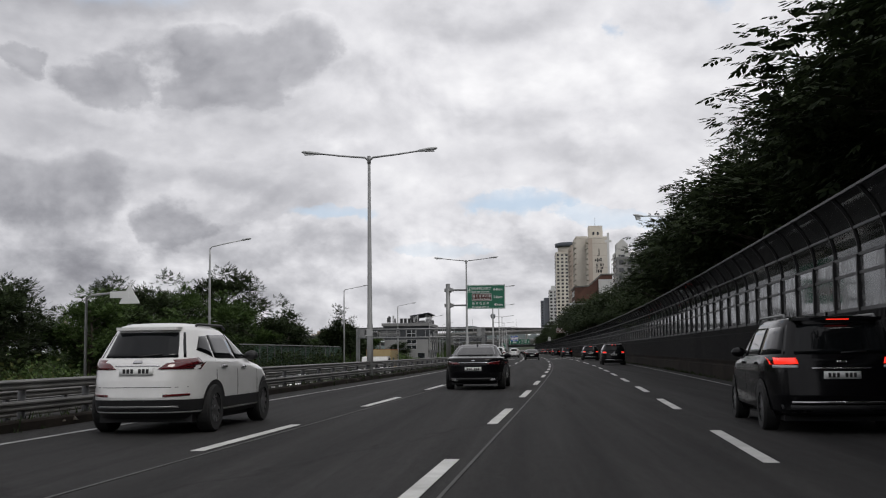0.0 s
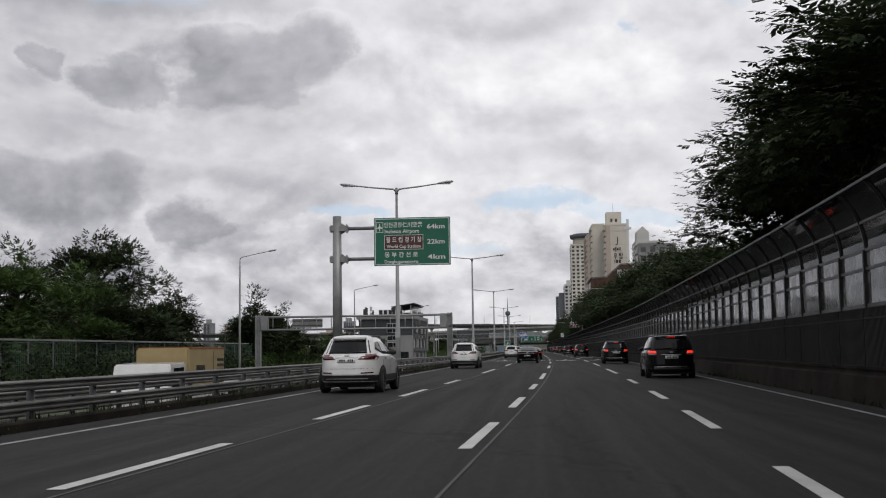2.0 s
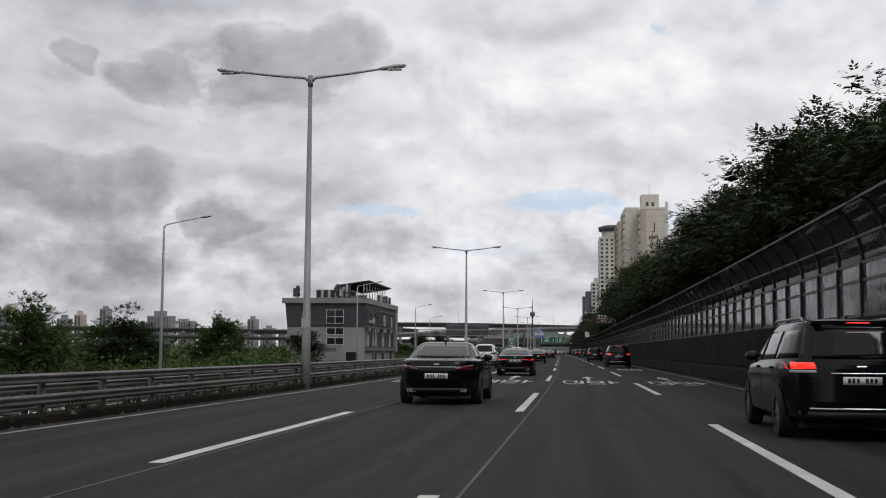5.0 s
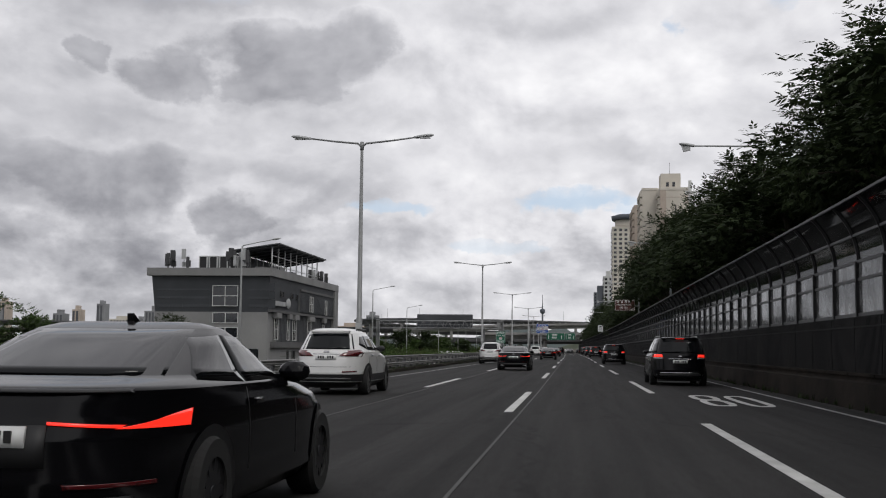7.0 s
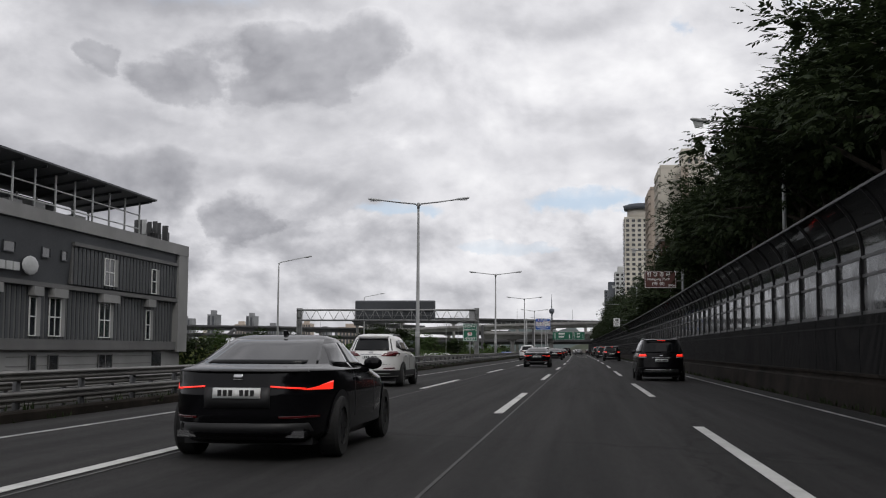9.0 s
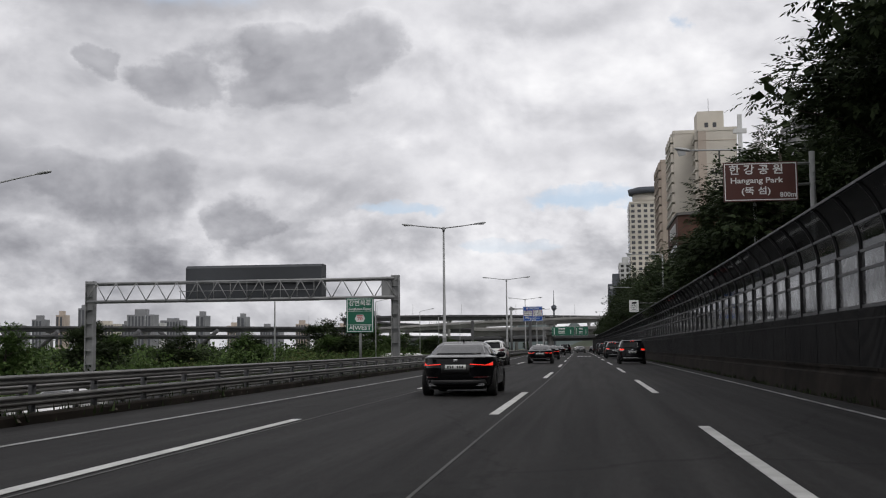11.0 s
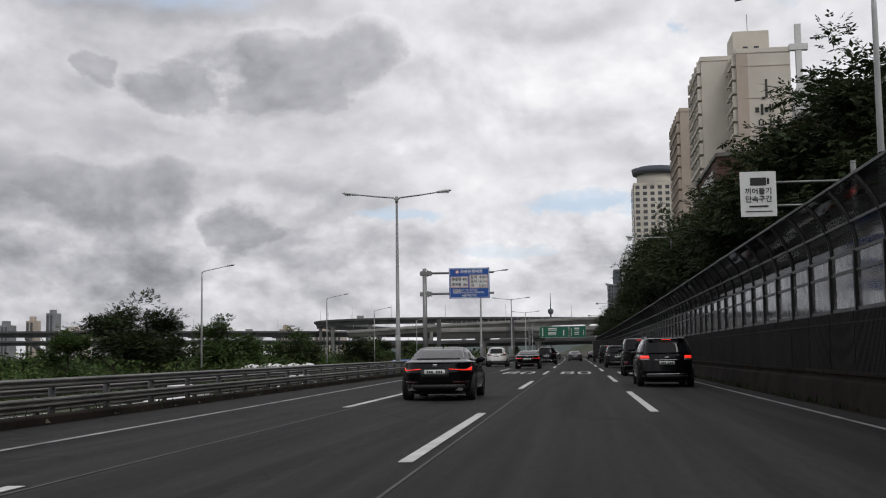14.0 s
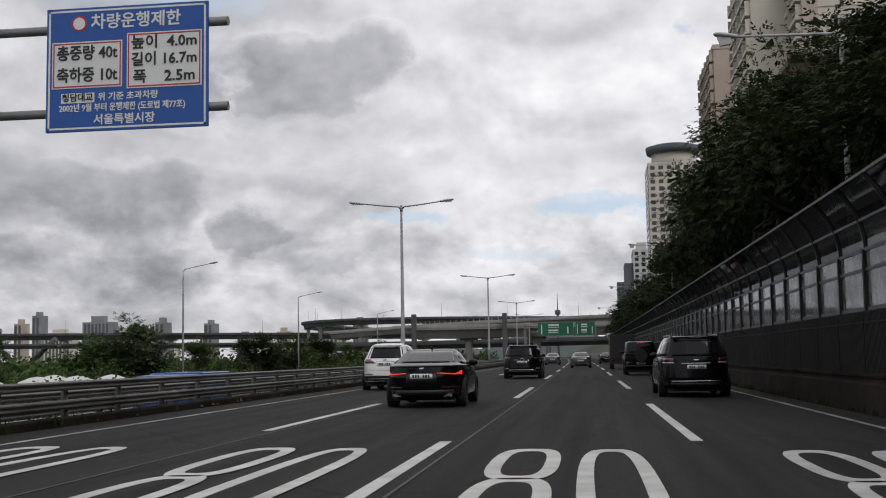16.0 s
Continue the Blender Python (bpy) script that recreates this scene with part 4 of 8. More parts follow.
def bars(parent, rows, y, material, name="lettering"):
    bm = bmesh.new()
    for x0, x1, z0, z1 in rows:
        box(bm, x0, x1, y - 0.006, y + 0.004, z0, z1)
    return part(name, bm, material, parent)


def sign_panel(o, x0, x1, z0, z1, y, face, border=True):
    bm = bmesh.new()
    box(bm, x0, x1, y, y + 0.05, z0, z1)
    panel = part("panel", bm, [face], o)
    if border:
        bm = bmesh.new()
        e, t = 0.035, 0.03
        for a, b, c, d in ((x0 + e, x1 - e, z0 + e, z0 + e + t), (x0 + e, x1 - e, z1 - e - t, z1 - e), (x0 + e, x0 + e + t, z0 + e, z1 - e), (x1 - e - t, x1 - e, z0 + e, z1 - e)):
            box(bm, a, b, y - 0.004, y + 0.004, c, d)
        part("border", bm, TEXT_WHITE, panel)
    bm = bmesh.new()
    for k in range(3):
        z = z0 + (z1 - z0) * (0.2 + 0.3 * k)
        box(bm, x0 + 0.05, x1 - 0.05, y + 0.05, y + 0.09, z - 0.03, z + 0.03)
    part("stiffener", bm, STEEL, panel)
    return panel


def arm_sign(label, x, y, post_top, arms, reach, radius=0.17):
    o = thing("road_sign", pose(x, y, 0), label, "road sign")
    bm = bmesh.new()
    tube(bm, [(0, 0, -0.6), (0, 0, post_top)], [radius * 1.1, radius * 0.92], 18)
    part("post", bm, STEEL, o)
    for z in arms:
        bm = bmesh.new()
        tube(bm, [(-0.28, 0, z), (reach, 0, z)], 0.075, 12)
        arm = part("arm", bm, STEEL, o)
        bm = bmesh.new()
        tube(bm, [(-0.20, 0, z - 0.15), (-0.20, 0, z + 0.15)], 0.09, 10)
        box(bm, -0.30, 0.48, -0.14, 0.14, z - 0.11, z + 0.11)
        box(bm, 0.40, 0.44, -0.19, 0.19, z - 0.17, z + 0.17)
        for s in (-1, 1):
            prism(bm, [(0.12, z + s * 0.02), (0.5, z + s * 0.02), (0.2, z + s * 0.24)], "y", -0.02, 0.02)
        part("clamp", bm, STEEL, arm)
    return o


# green direction sign
gs = arm_sign("green direction sign on a grey steel post with two arms", -11.36, 95.4, 6.95, (6.42, 5.12), 4.75, 0.20)
px = -11.36
X0, X1, Z0, Z1, F = -9.76 - px, -6.54 - px, 4.80, 6.82, -0.16
p = sign_panel(gs, X0, X1, Z0, Z1, F, SIGN_GREEN)
letters(p, "인천공항仁川空港", X0 + 1.23, F - 0.004, 6.50, 0.24, TEXT_WHITE, 1.62)
letters(p, "Incheon Airport", X0 + 1.17, F - 0.004, 6.24, 0.22, TEXT_WHITE, 1.45)
letters(p, "64km", X0 + 2.62, F - 0.004, 6.42, 0.28, TEXT_WHITE, 0.74)
letters(p, "22km", X0 + 2.62, F - 0.004, 5.78, 0.28, TEXT_WHITE, 0.74)
letters(p, "4km", X0 + 2.64, F - 0.004, 5.14, 0.28, TEXT_WHITE, 0.74)
letters(p, "동 부 간 선 로", X0 + 1.15, F - 0.004, 5.24, 0.24, TEXT_WHITE, 1.40)
letters(p, "Dongbuganseon-ro", X0 + 1.15, F - 0.004, 4.96, 0.20, TEXT_WHITE, 1.42)
bm = bmesh.new()
box(bm, X0 + 0.44, X0 + 2.08, F - 0.012, F + 0.004, 5.47, 6.09)
brown = part("brown_field", bm, TEXT_WHITE, p)
bm = bmesh.new()
box(bm, X0 + 0.46, X0 + 2.06, F - 0.018, F, 5.49, 6.07)
part("brown_panel", bm, SIGN_BROWN, p)
letters(p, "월 드 컵 경 기 장", X0 + 1.26, F - 0.022, 5.87, 0.26, TEXT_WHITE, 1.50)
letters(p, "World Cup Stadium", X0 + 1.26, F - 0.022, 5.60, 0.19, TEXT_WHITE, 1.44)
bm = bmesh.new()
for a, b, c, d in ((0.09, 0.39, 6.20, 6.22), (0.09, 0.39, 6.62, 6.64), (0.09, 0.11, 6.20, 6.64), (0.37, 0.39, 6.20, 6.64)):
    box(bm, X0 + a, X0 + b, F - 0.008, F, c, d)
prism(bm, [(X0 + 0.225, 6.26), (X0 + 0.255, 6.26), (X0 + 0.262, 6.38), (X0 + 0.355, 6.36), (X0 + 0.355, 6.40), (X0 + 0.262, 6.47), (X0 + 0.255, 6.58), (X0 + 0.225, 6.58), (X0 + 0.218, 6.47), (X0 + 0.125, 6.40), (X0 + 0.125, 6.36), (X0 + 0.218, 6.38)], "y", F - 0.008, F)
part("plane_symbol", bm, TEXT_WHITE, p)

# blue restriction sign
bs = arm_sign("blue vehicle restriction sign on a grey steel post", -10.57, 431.4, 6.95, (6.62, 5.24), 4.65, 0.15)
px = -10.57
X0, X1, Z0, Z1, F = -8.90 - px, -6.20 - px, 4.90, 6.92, -0.16
p = sign_panel(bs, X0, X1, Z0, Z1, F, SIGN_BLUE)
letters(p, "차량운행제한", X0 + 1.50, F - 0.004, 6.66, 0.27, TEXT_WHITE, 1.50)
for a, b, c, d in ((0.10, 1.28, 5.60, 6.36), (1.36, 2.60, 5.56, 6.46)):
    bm = bmesh.new()
    box(bm, X0 + a, X0 + b, F - 0.010, F, c, d)
    field = part("white_field", bm, SIGN_WHITE, p)
    bm = bmesh.new()
    for e in ((a + 0.02, b - 0.02, c + 0.02, c + 0.04), (a + 0.02, b - 0.02, d - 0.04, d - 0.02), (a + 0.02, a + 0.04, c + 0.02, d - 0.02), (b - 0.04, b - 0.02, c + 0.02, d - 0.02)):
        box(bm, X0 + e[0], X0 + e[1], F - 0.014, F - 0.006, e[2], e[3])
    part("red_border", bm, SIGN_RED, field)
letters(p, "총중량 40t", X0 + 0.69, F - 0.016, 6.16, 0.26, TEXT_BLACK, 1.02)
letters(p, "축하중 10t", X0 + 0.69, F - 0.016, 5.80, 0.26, TEXT_BLACK, 1.02)
letters(p, "높이  4.0m", X0 + 1.98, F - 0.016, 6.29, 0.24, TEXT_BLACK, 1.08)
letters(p, "길이 16.7m", X0 + 1.98, F - 0.016, 6.01, 0.24, TEXT_BLACK, 1.08)
letters(p, "폭    2.5m", X0 + 1.98, F - 0.016, 5.73, 0.24, TEXT_BLACK, 1.02)
bm = bmesh.new()
box(bm, X0 + 0.26, X0 + 0.82, F - 0.010, F, 5.36, 5.52)
part("white_field", bm, SIGN_WHITE, p)
letters(p, "청담대교", X0 + 0.54, F - 0.014, 5.44, 0.14, TEXT_BLACK, 0.52)
letters(p, "위 기준 초과차량", X0 + 1.38, F - 0.004, 5.44, 0.14, TEXT_WHITE, 1.0)
letters(p, "2002년 9월 부터 운행제한 (도로법 제77조)", X0 + 1.28, F - 0.004, 5.27, 0.14, TEXT_WHITE, 2.1)
letters(p, "서울특별시장", X0 + 1.32, F - 0.004, 5.07, 0.18, TEXT_WHITE, 1.02)
bm = bmesh.new()
tube(bm, [(X0 + 0.55, F - 0.006, 6.66), (X0 + 0.55, F + 0.004, 6.66)], 0.13, 20)
ban = part("ban_symbol", bm, SIGN_RED, p)
bm = bmesh.new()
tube(bm, [(X0 + 0.55, F - 0.010, 6.66), (X0 + 0.55, F, 6.66)], 0.10, 20)
part("symbol_field", bm, SIGN_WHITE, ban)

# green expressway sign by the truss gantry
ws = thing("road_sign", pose(-10.1, 323.1, 0), "green expressway sign on a slim steel post", "road sign")
bm = bmesh.new()
tube(bm, [(0, 0.1, -0.6), (0, 0.1, 3.4)], 0.06, 12)
part("post", bm, STEEL, ws)
p = sign_panel(ws, -0.62, 0.62, 1.98, 3.52, -0.02, SIGN_GREEN)
letters(p, "강변북로", 0, -0.026, 3.28, 0.28, TEXT_WHITE, 1.02)
letters(p, "Gangbyeon Expwy", 0, -0.026, 3.03, 0.16, TEXT_WHITE, 1.05)
letters(p, "서WEST", 0, -0.026, 2.18, 0.26, TEXT_WHITE, 1.0)
bm = bmesh.new()
prism(bm, [(-0.23, 2.60), (-0.15, 2.45), (0.15, 2.45), (0.23, 2.60), (0.15, 2.77), (-0.15, 2.77)], "y", -0.03, -0.018)
shield = part("route_shield", bm, SIGN_WHITE, p)
letters(p, "70", 0, -0.034, 2.58, 0.20, SIGN_RED, 0.24)
bm = bmesh.new()
box(bm, -0.13, 0.13, -0.036, -0.028, 2.70, 2.75)
part("shield_band", bm, SIGN_RED, shield)
bars(p, [(-0.56, 0.56, 2.92, 2.935), (-0.56, 0.56, 2.32, 2.335)], -0.022, TEXT_WHITE, "divider")

# brown park sign on the barrier side
ps = thing("road_sign", on_road(0, 312), "brown park sign held over the sound barrier", "road sign")
p = sign_panel(ps, 4.62, 7.05, 6.05, 7.37, 0, SIGN_BROWN)
letters(p, "한 강 공 원", 5.70, -0.006, 7.10, 0.36, TEXT_WHITE, 1.75)
letters(p, "Hangang Park", 5.70, -0.006, 6.75, 0.26, TEXT_WHITE, 1.72)
letters(p, "(뚝 섬)", 5.68, -0.006, 6.39, 0.28, TEXT_WHITE, 0.95)
letters(p, "800m", 6.72, -0.006, 6.25, 0.24, TEXT_WHITE, 0.52)
bm = bmesh.new()
tube(bm, [(7.55, 0.1, -0.4), (7.55, 0.1, 7.7)], 0.10, 12)
for z in (6.6, 7.3):
    tube(bm, [(7.6, 0.1, z), (4.8, 0.1, z)], 0.05, 10)
part("post", bm, STEEL, ps)

# white enforcement camera sign
cs = thing("road_sign", on_road(0, 386), "small white camera enforcement sign above the barrier", "road sign")
p = sign_panel(cs, 4.45, 5.35, 4.62, 5.78, 0, SIGN_WHITE, False)
bars(p, [(4.70, 5.10, 5.42, 5.62), (5.12, 5.18, 5.45, 5.60)], -0.006, INK, "camera_symbol")
letters(p, "끼어들기", 4.90, -0.006, 5.26, 0.18, TEXT_BLACK, 0.66)
letters(p, "단속구간", 4.90, -0.006, 5.06, 0.18, TEXT_BLACK, 0.66)
bars(p, [(4.66, 5.14, 4.86, 4.90), (4.56, 5.24, 4.74, 4.76)], -0.006, INK)
bm = bmesh.new()
tube(bm, [(7.3, 0.1, -0.4), (7.3, 0.1, 6.0)], 0.07, 10)
for z in (4.9, 5.5):
    tube(bm, [(7.3, 0.1, z), (4.6, 0.1, z)], 0.03, 8)
part("post", bm, STEEL, cs)


# ---------------------------------------------------------------- gantries
def column(parent, x, y, z0, z1, w=0.42):
    """A boxed steel column with stiffener plates."""
    bm = bmesh.new()
    box(bm, x - w / 2, x - w / 2 + 0.05, y - w / 2, y + w / 2, z0, z1)
    box(bm, x + w / 2 - 0.05, x + w / 2, y - w / 2, y + w / 2, z0, z1)
    box(bm, x - w / 2 + 0.05, x + w / 2 - 0.05, y - 0.04, y + 0.04, z0, z1)
    z = z0 + 0.7
    while z < z1:
        box(bm, x - w / 2 + 0.05, x + w / 2 - 0.05, y - w / 2 + 0.02, y + w / 2 - 0.02, z - 0.02, z + 0.02)
        z += 0.8
    return part("column", bm, POLE, parent)


g1 = thing("gantry", None, "grey steel gantry across the lower carriageway, without its sign faces", "gantry")
for x, z0 in ((-9.75, -0.7), (-24.9, -1.7)):
    column(g1, x, 136.2, z0, 4.15)
for z in (4.0, 3.0):
    bm = bmesh.new()
    tube(bm, [(-24.9, 136.2, z), (-9.75, 136.2, z)], 0.085, 12)
    part("chord", bm, POLE, g1)
for k in range(1, 13):
    bm = bmesh.new()
    x = -24.9 + k * 15.15 / 13
    tube(bm, [(x, 136.2, 3.0), (x, 136.2, 4.0)], 0.035, 8)
    part("web_bar", bm, POLE, g1)
bm = bmesh.new()
box(bm, -22.2, -19.8, 136.3, 136.36, 3.15, 3.85)
part("sign_back", bm, STEEL, g1, "plain back of a small sign")
bm = bmesh.new()
for k in range(2):
    box(bm, -22.2, -19.8, 136.26, 136.3, 3.3 + 0.35 * k, 3.36 + 0.35 * k)
part("stiffener", bm, STEEL_DARK, g1)
bm = bmesh.new()
box(bm, -10.5, -10.0, 136.0, 136.4, 3.0, 4.1)
part("end_plate", bm, POLE, g1)
bm = bmesh.new()
box(bm, -24.65, -24.1, 136.0, 136.4, 3.0, 4.1)
part("end_plate", bm, POLE, g1)

g2 = thing("gantry", None, "grey steel truss gantry with the back of a message board", "gantry")
GY = 336.4
column(g2, -10.75, GY, -0.7, 5.4, 0.44)
column(g2, -29.2, GY + 0.8, -1.8, 5.4, 0.50)
for z in (5.2, 4.15):
    for dy in (-0.35, 0.45):
        bm = bmesh.new()
        tube(bm, [(-29.2, GY + dy + 0.5, z), (-10.75, GY + dy, z)], 0.08, 12)
        part("chord", bm, POLE, g2)
for k in range(15):
    bm = bmesh.new()
    x0 = -29.0 + k * 18.3 / 15
    x1 = x0 + 18.3 / 30
    tube(bm, [(x0, GY - 0.3, 4.15), (x1, GY - 0.3, 5.2)], 0.03, 6)
    tube(bm, [(x1, GY - 0.3, 5.2), (x1 + 18.3 / 30, GY - 0.3, 4.15)], 0.03, 6)
    part("brace", bm, POLE, g2)
bm = bmesh.new()
prism(bm, [(GY + 0.75, 4.15), (GY + 1.9, 4.15), (GY + 1.9, 6.2), (GY + 0.95, 6.2), (GY + 0.75, 6.05)], "x", -23.35, -15.2)
part("message_board", bm, GREY_DARK_WALL, g2, "dark back of an electronic message board")
bm = bmesh.new()
for k in range(9):
    x = -23.2 + k * 0.98
    tube(bm, [(x, GY - 0.45, 4.2), (x, GY - 0.45, 5.15)], 0.02, 6)
for z in (4.65, 5.1):
    tube(bm, [(-23.3, GY - 0.45, z), (-15.3, GY - 0.45, z)], 0.02, 6)
part("catwalk_rail", bm, POLE, g2)
bm = bmesh.new()
box(bm, -23.3, -15.3, GY - 0.5, GY + 0.6, 4.05, 4.12)
part("catwalk", bm, STEEL_DARK, g2)
bm = bmesh.new()
box(bm, -11.5, -10.98, GY - 0.3, GY + 0.3, 4.05, 5.3)
part("end_plate", bm, POLE, g2)

g3 = thing("gantry", on_road(0, 650), "far gantry with two green direction signs over the lanes", "gantry")
for x in (-10.6, 8.0):
    column(g3, x, 0, -0.4, 7.6, 0.5)
for z in (7.2, 6.0):
    bm = bmesh.new()
    tube(bm, [(-10.6, 0, z), (8.0, 0, z)], 0.10, 10)
    part("chord", bm, POLE, g3)
for k in range(12):
    bm = bmesh.new()
    x = -10.6 + k * 1.55
    tube(bm, [(x, 0, 6.0), (x + 0.78, 0, 7.2)], 0.04, 6)
    part("brace", bm, POLE, g3)
for a, b in ((-8.0, -0.6), (-0.3, 3.9)):
    p = sign_panel(g3, a, b, 5.1, 7.95, -0.35, SIGN_GREEN)
    w = b - a
    bars(p, [(a + w * 0.30, a + w * 0.60, 7.2, 7.55), (a + w * 0.30, a + w * 0.60, 6.85, 7.0), (a + w * 0.30, a + w * 0.58, 6.1, 6.45), (a + w * 0.30, a + w * 0.58, 5.75, 5.9), (a + w * 0.10, a + w * 0.13, 5.5, 7.5), (a + w * 0.82, a + w * 0.86, 5.6, 7.0)], -0.354, TEXT_WHITE)
bm = bmesh.new()
box(bm, 6.2, 7.0, -0.2, -0.1, 4.6, 5.7)
part("speed_sign", bm, SIGN_WHITE, g3)

# ---------------------------------------------------------------- the guide centre by the river
pb = thing("guide_centre", None, "grey flat-roofed guide centre with charcoal upper storey", "building")
BX0, BX1, BY0, BY1, BZ = -37.7, -27.3, 269.5, 297.2, -1.9


def wall_window(parent, face, a0, a1, z0, z1, at, name="window", cols=2, mat=None, rows=1, frame_mat=None):
    """A window with a pale frame, standing proud of a wall. face: 'y' for walls that look to -y, 'x' for walls that look to +x."""
    s = -1 if face == "y" else 1
    bm = bmesh.new()

    def slab(p0, p1, q0, q1, d0, d1):
        d = sorted((at + s * d0, at + s * d1))
        if face == "y":
            box(bm, p0, p1, d[0], d[1], q0, q1)
        else:
            box(bm, d[0], d[1], p0, p1, q0, q1)
    t = 0.055
    slab(a0, a1, z0, z0 + t, 0.0, 0.06)
    slab(a0, a1, z1 - t, z1, 0.0, 0.06)
    slab(a0, a0 + t, z0 + t, z1 - t, 0.0, 0.06)
    slab(a1 - t, a1, z0 + t, z1 - t, 0.0, 0.06)
    for k in range(1, cols):
        c = a0 + (a1 - a0) * k / cols
        slab(c - 0.03, c + 0.03, z0 + t, z1 - t, 0.0, 0.05)
    for k in range(1, rows):
        c = z0 + (z1 - z0) * k / rows
        slab(a0 + t, a1 - t, c - 0.03, c + 0.03, 0.0, 0.05)
    w = part(name, bm, frame_mat or WHITE_FRAME, parent)
    bm = bmesh.new()
    slab(a0 + t, a1 - t, z0 + t, z1 - t, -0.05, 0.02)
    part("pane", bm, mat or WINDOW_DARK, w)
    return w


bm = bmesh.new()
box(bm, BX0, BX1, BY0, BY1, BZ, 4.25)
part("wall", bm, GREY_WALL, pb)
bm = bmesh.new()
v = box(bm, BX0, BX1, BY0, BY1, 4.25, 7.45)
for p in v:
    if p.co.z > 5:
        p.co.x += -0.25 if p.co.x < -30 else 0.25
        p.co.y += -0.35 if p.co.y < 280 else 0
part("upper_storey", bm, GREY_DARK_WALL, pb, "charcoal clad upper storey that leans out")
bm = bmesh.new()
box(bm, BX0 - 0.6, BX1 + 0.45, BY0 - 0.7, BY1 + 0.2, 7.45, 8.15)
part("roof_slab", bm, GREY_WALL, pb, "pale grey roof edge")
bm = bmesh.new()
for k in range(46):
    y = BY0 + 3.2 + k * 0.5
    if y < BY1 - 1.9:
        box(bm, BX1 + 0.002, BX1 + 0.07, y, y + 0.27, 1.66, 4.25)
part("ribbed_cladding", bm, GREY_DARK_WALL, pb)
bm = bmesh.new()
box(bm, BX1, BX1 + 0.035, BY0 + 3.0, BY1 - 1.6, 1.66, 4.25)
part("cladding_sheet", bm, GREY_MID_WALL, pb)
bm = bmesh.new()
for k in range(31):
    y = 280.4 + k * 0.5
    box(bm, BX1 + 0.14, BX1 + 0.27, y, y + 0.27, 4.6, 6.6)
part("ribbed_cladding", bm, GREY_DARK_WALL, pb)
bm = bmesh.new()
box(bm, BX1 + 0.05, BX1 + 0.21, 280.2, BY1 - 1.6, 4.6, 6.62)
part("cladding_sheet", bm, GREY_MID_WALL, pb)
for d, y0, z0, z1 in ((0.34, BY0 - 0.02, 4.28, 4.50), (0.30, BY0 + 1.0, 1.12, 1.65), (0.36, 280.2, 6.66, 6.86)):
    bm = bmesh.new()
    box(bm, BX1, BX1 + d, y0, BY1 - 1.5, z0, z1)
    part("ledge", bm, GREY_MID_WALL, pb)
bm = bmesh.new()
box(bm, BX1 - 0.4, BX1 + 0.42, BY1 - 1.5, BY1 + 0.25, 1.0, 7.45)
part("end_frame", bm, GREY_WALL, pb, "pale upright frame at the end of the facade")
for z in (5.0, 5.75, 6.5):
    for k in range(9):
        bm = bmesh.new()
        x = BX0 + 0.2 + k * 1.21
        if 5.2 < x - BX0 < 8.3:
            continue
        box(bm, x, x + 1.17, BY0 - 0.30 + (7.25 - z) * 0.10, BY0 - 0.2 + (7.25 - z) * 0.10, z - 0.34, z + 0.34)
        part("facade_panel", bm, GREY_DARK_WALL, pb)
for z0, z1, r in ((4.75, 6.6, 2), (3.25, 4.2, 1), (1.95, 2.9, 1)):
    wall_window(pb, "y", -32.35, -30.0, z0, z1, BY0 - (0.22 if z0 > 4 else 0), cols=2, rows=r)
for y0, y1, z0, z1, d in ((284.15, 285.5, 4.74, 6.32, 0.28), (291.2, 292.0, 4.62, 6.2, 0.28), (278.0, 279.3, 1.80, 3.80, 0.09), (284.0, 285.5, 1.80, 3.80, 0.09), (275.9, 276.6, 1.80, 3.75, 0.09), (290.9, 291.6, 1.75, 3.6, 0.09), (271.4, 272.6, 1.80, 3.80, 0.06)):
    wall_window(pb, "x", y0, y1, z0, z1, BX1 + d, cols=2 if y1 - y0 > 1 else 1, rows=2)
    bm = bmesh.new()
    box(bm, BX1 + d - 0.05, BX1 + d + 0.03, y1 + 0.02, y1 + 0.5, z0, z1)
    part("window_reveal", bm, GREY_WALL, pb)
for y0, y1 in ((276.86, 277.8), (273.0, 274.2), (279.0, 279.7)):
    wall_window(pb, "x", y0, y1, 5.75, 6.32, BX1 + 0.16, cols=1, frame_mat=GREY_DARK_WALL)
for y0, y1 in ((284.2, 286.1), (278.2, 279.3), (276.2, 276.9)):
    wall_window(pb, "x", y0, y1, -0.15, 0.88, BX1 + 0.04, cols=2 if y1 - y0 > 1.5 else 1, frame_mat=GREY_MID_WALL)
bm = bmesh.new()
box(bm, BX1 - 0.02, BX1 + 0.05, 292.3, 293.8, -1.6, 1.03)
part("side_door", bm, WINDOW_DARK, pb)
for y0, y1 in ((275.8, 276.8), (277.9, 279.5), (283.9, 286.2), (290.6, 291.8), (271.2, 272.8)):
    bm = bmesh.new()
    box(bm, BX1, BX1 + 0.42, y0, y1, 3.80, 4.26)
    part("window_hood", bm, GREY_WALL, pb)
bm = bmesh.new()
for k in range(6):
    box(bm, BX1 + 0.002, BX1 + 0.02, BY0 + 4.5, BY1 - 3.8, -1.5 + 0.45 * k, -1.47 + 0.45 * k)
part("block_joint", bm, GREY_MID_WALL, pb)
bm = bmesh.new()
box(bm, -29.7, -28.1, BY0 - 0.02, BY0 + 0.1, -1.5, 1.0)
part("doorway", bm, WINDOW_DARK, pb)
letters(pb, "뚝섬안내센터", -32.5, BY0 - 0.03, 1.25, 0.62, TEXT_BLACK, 2.9)
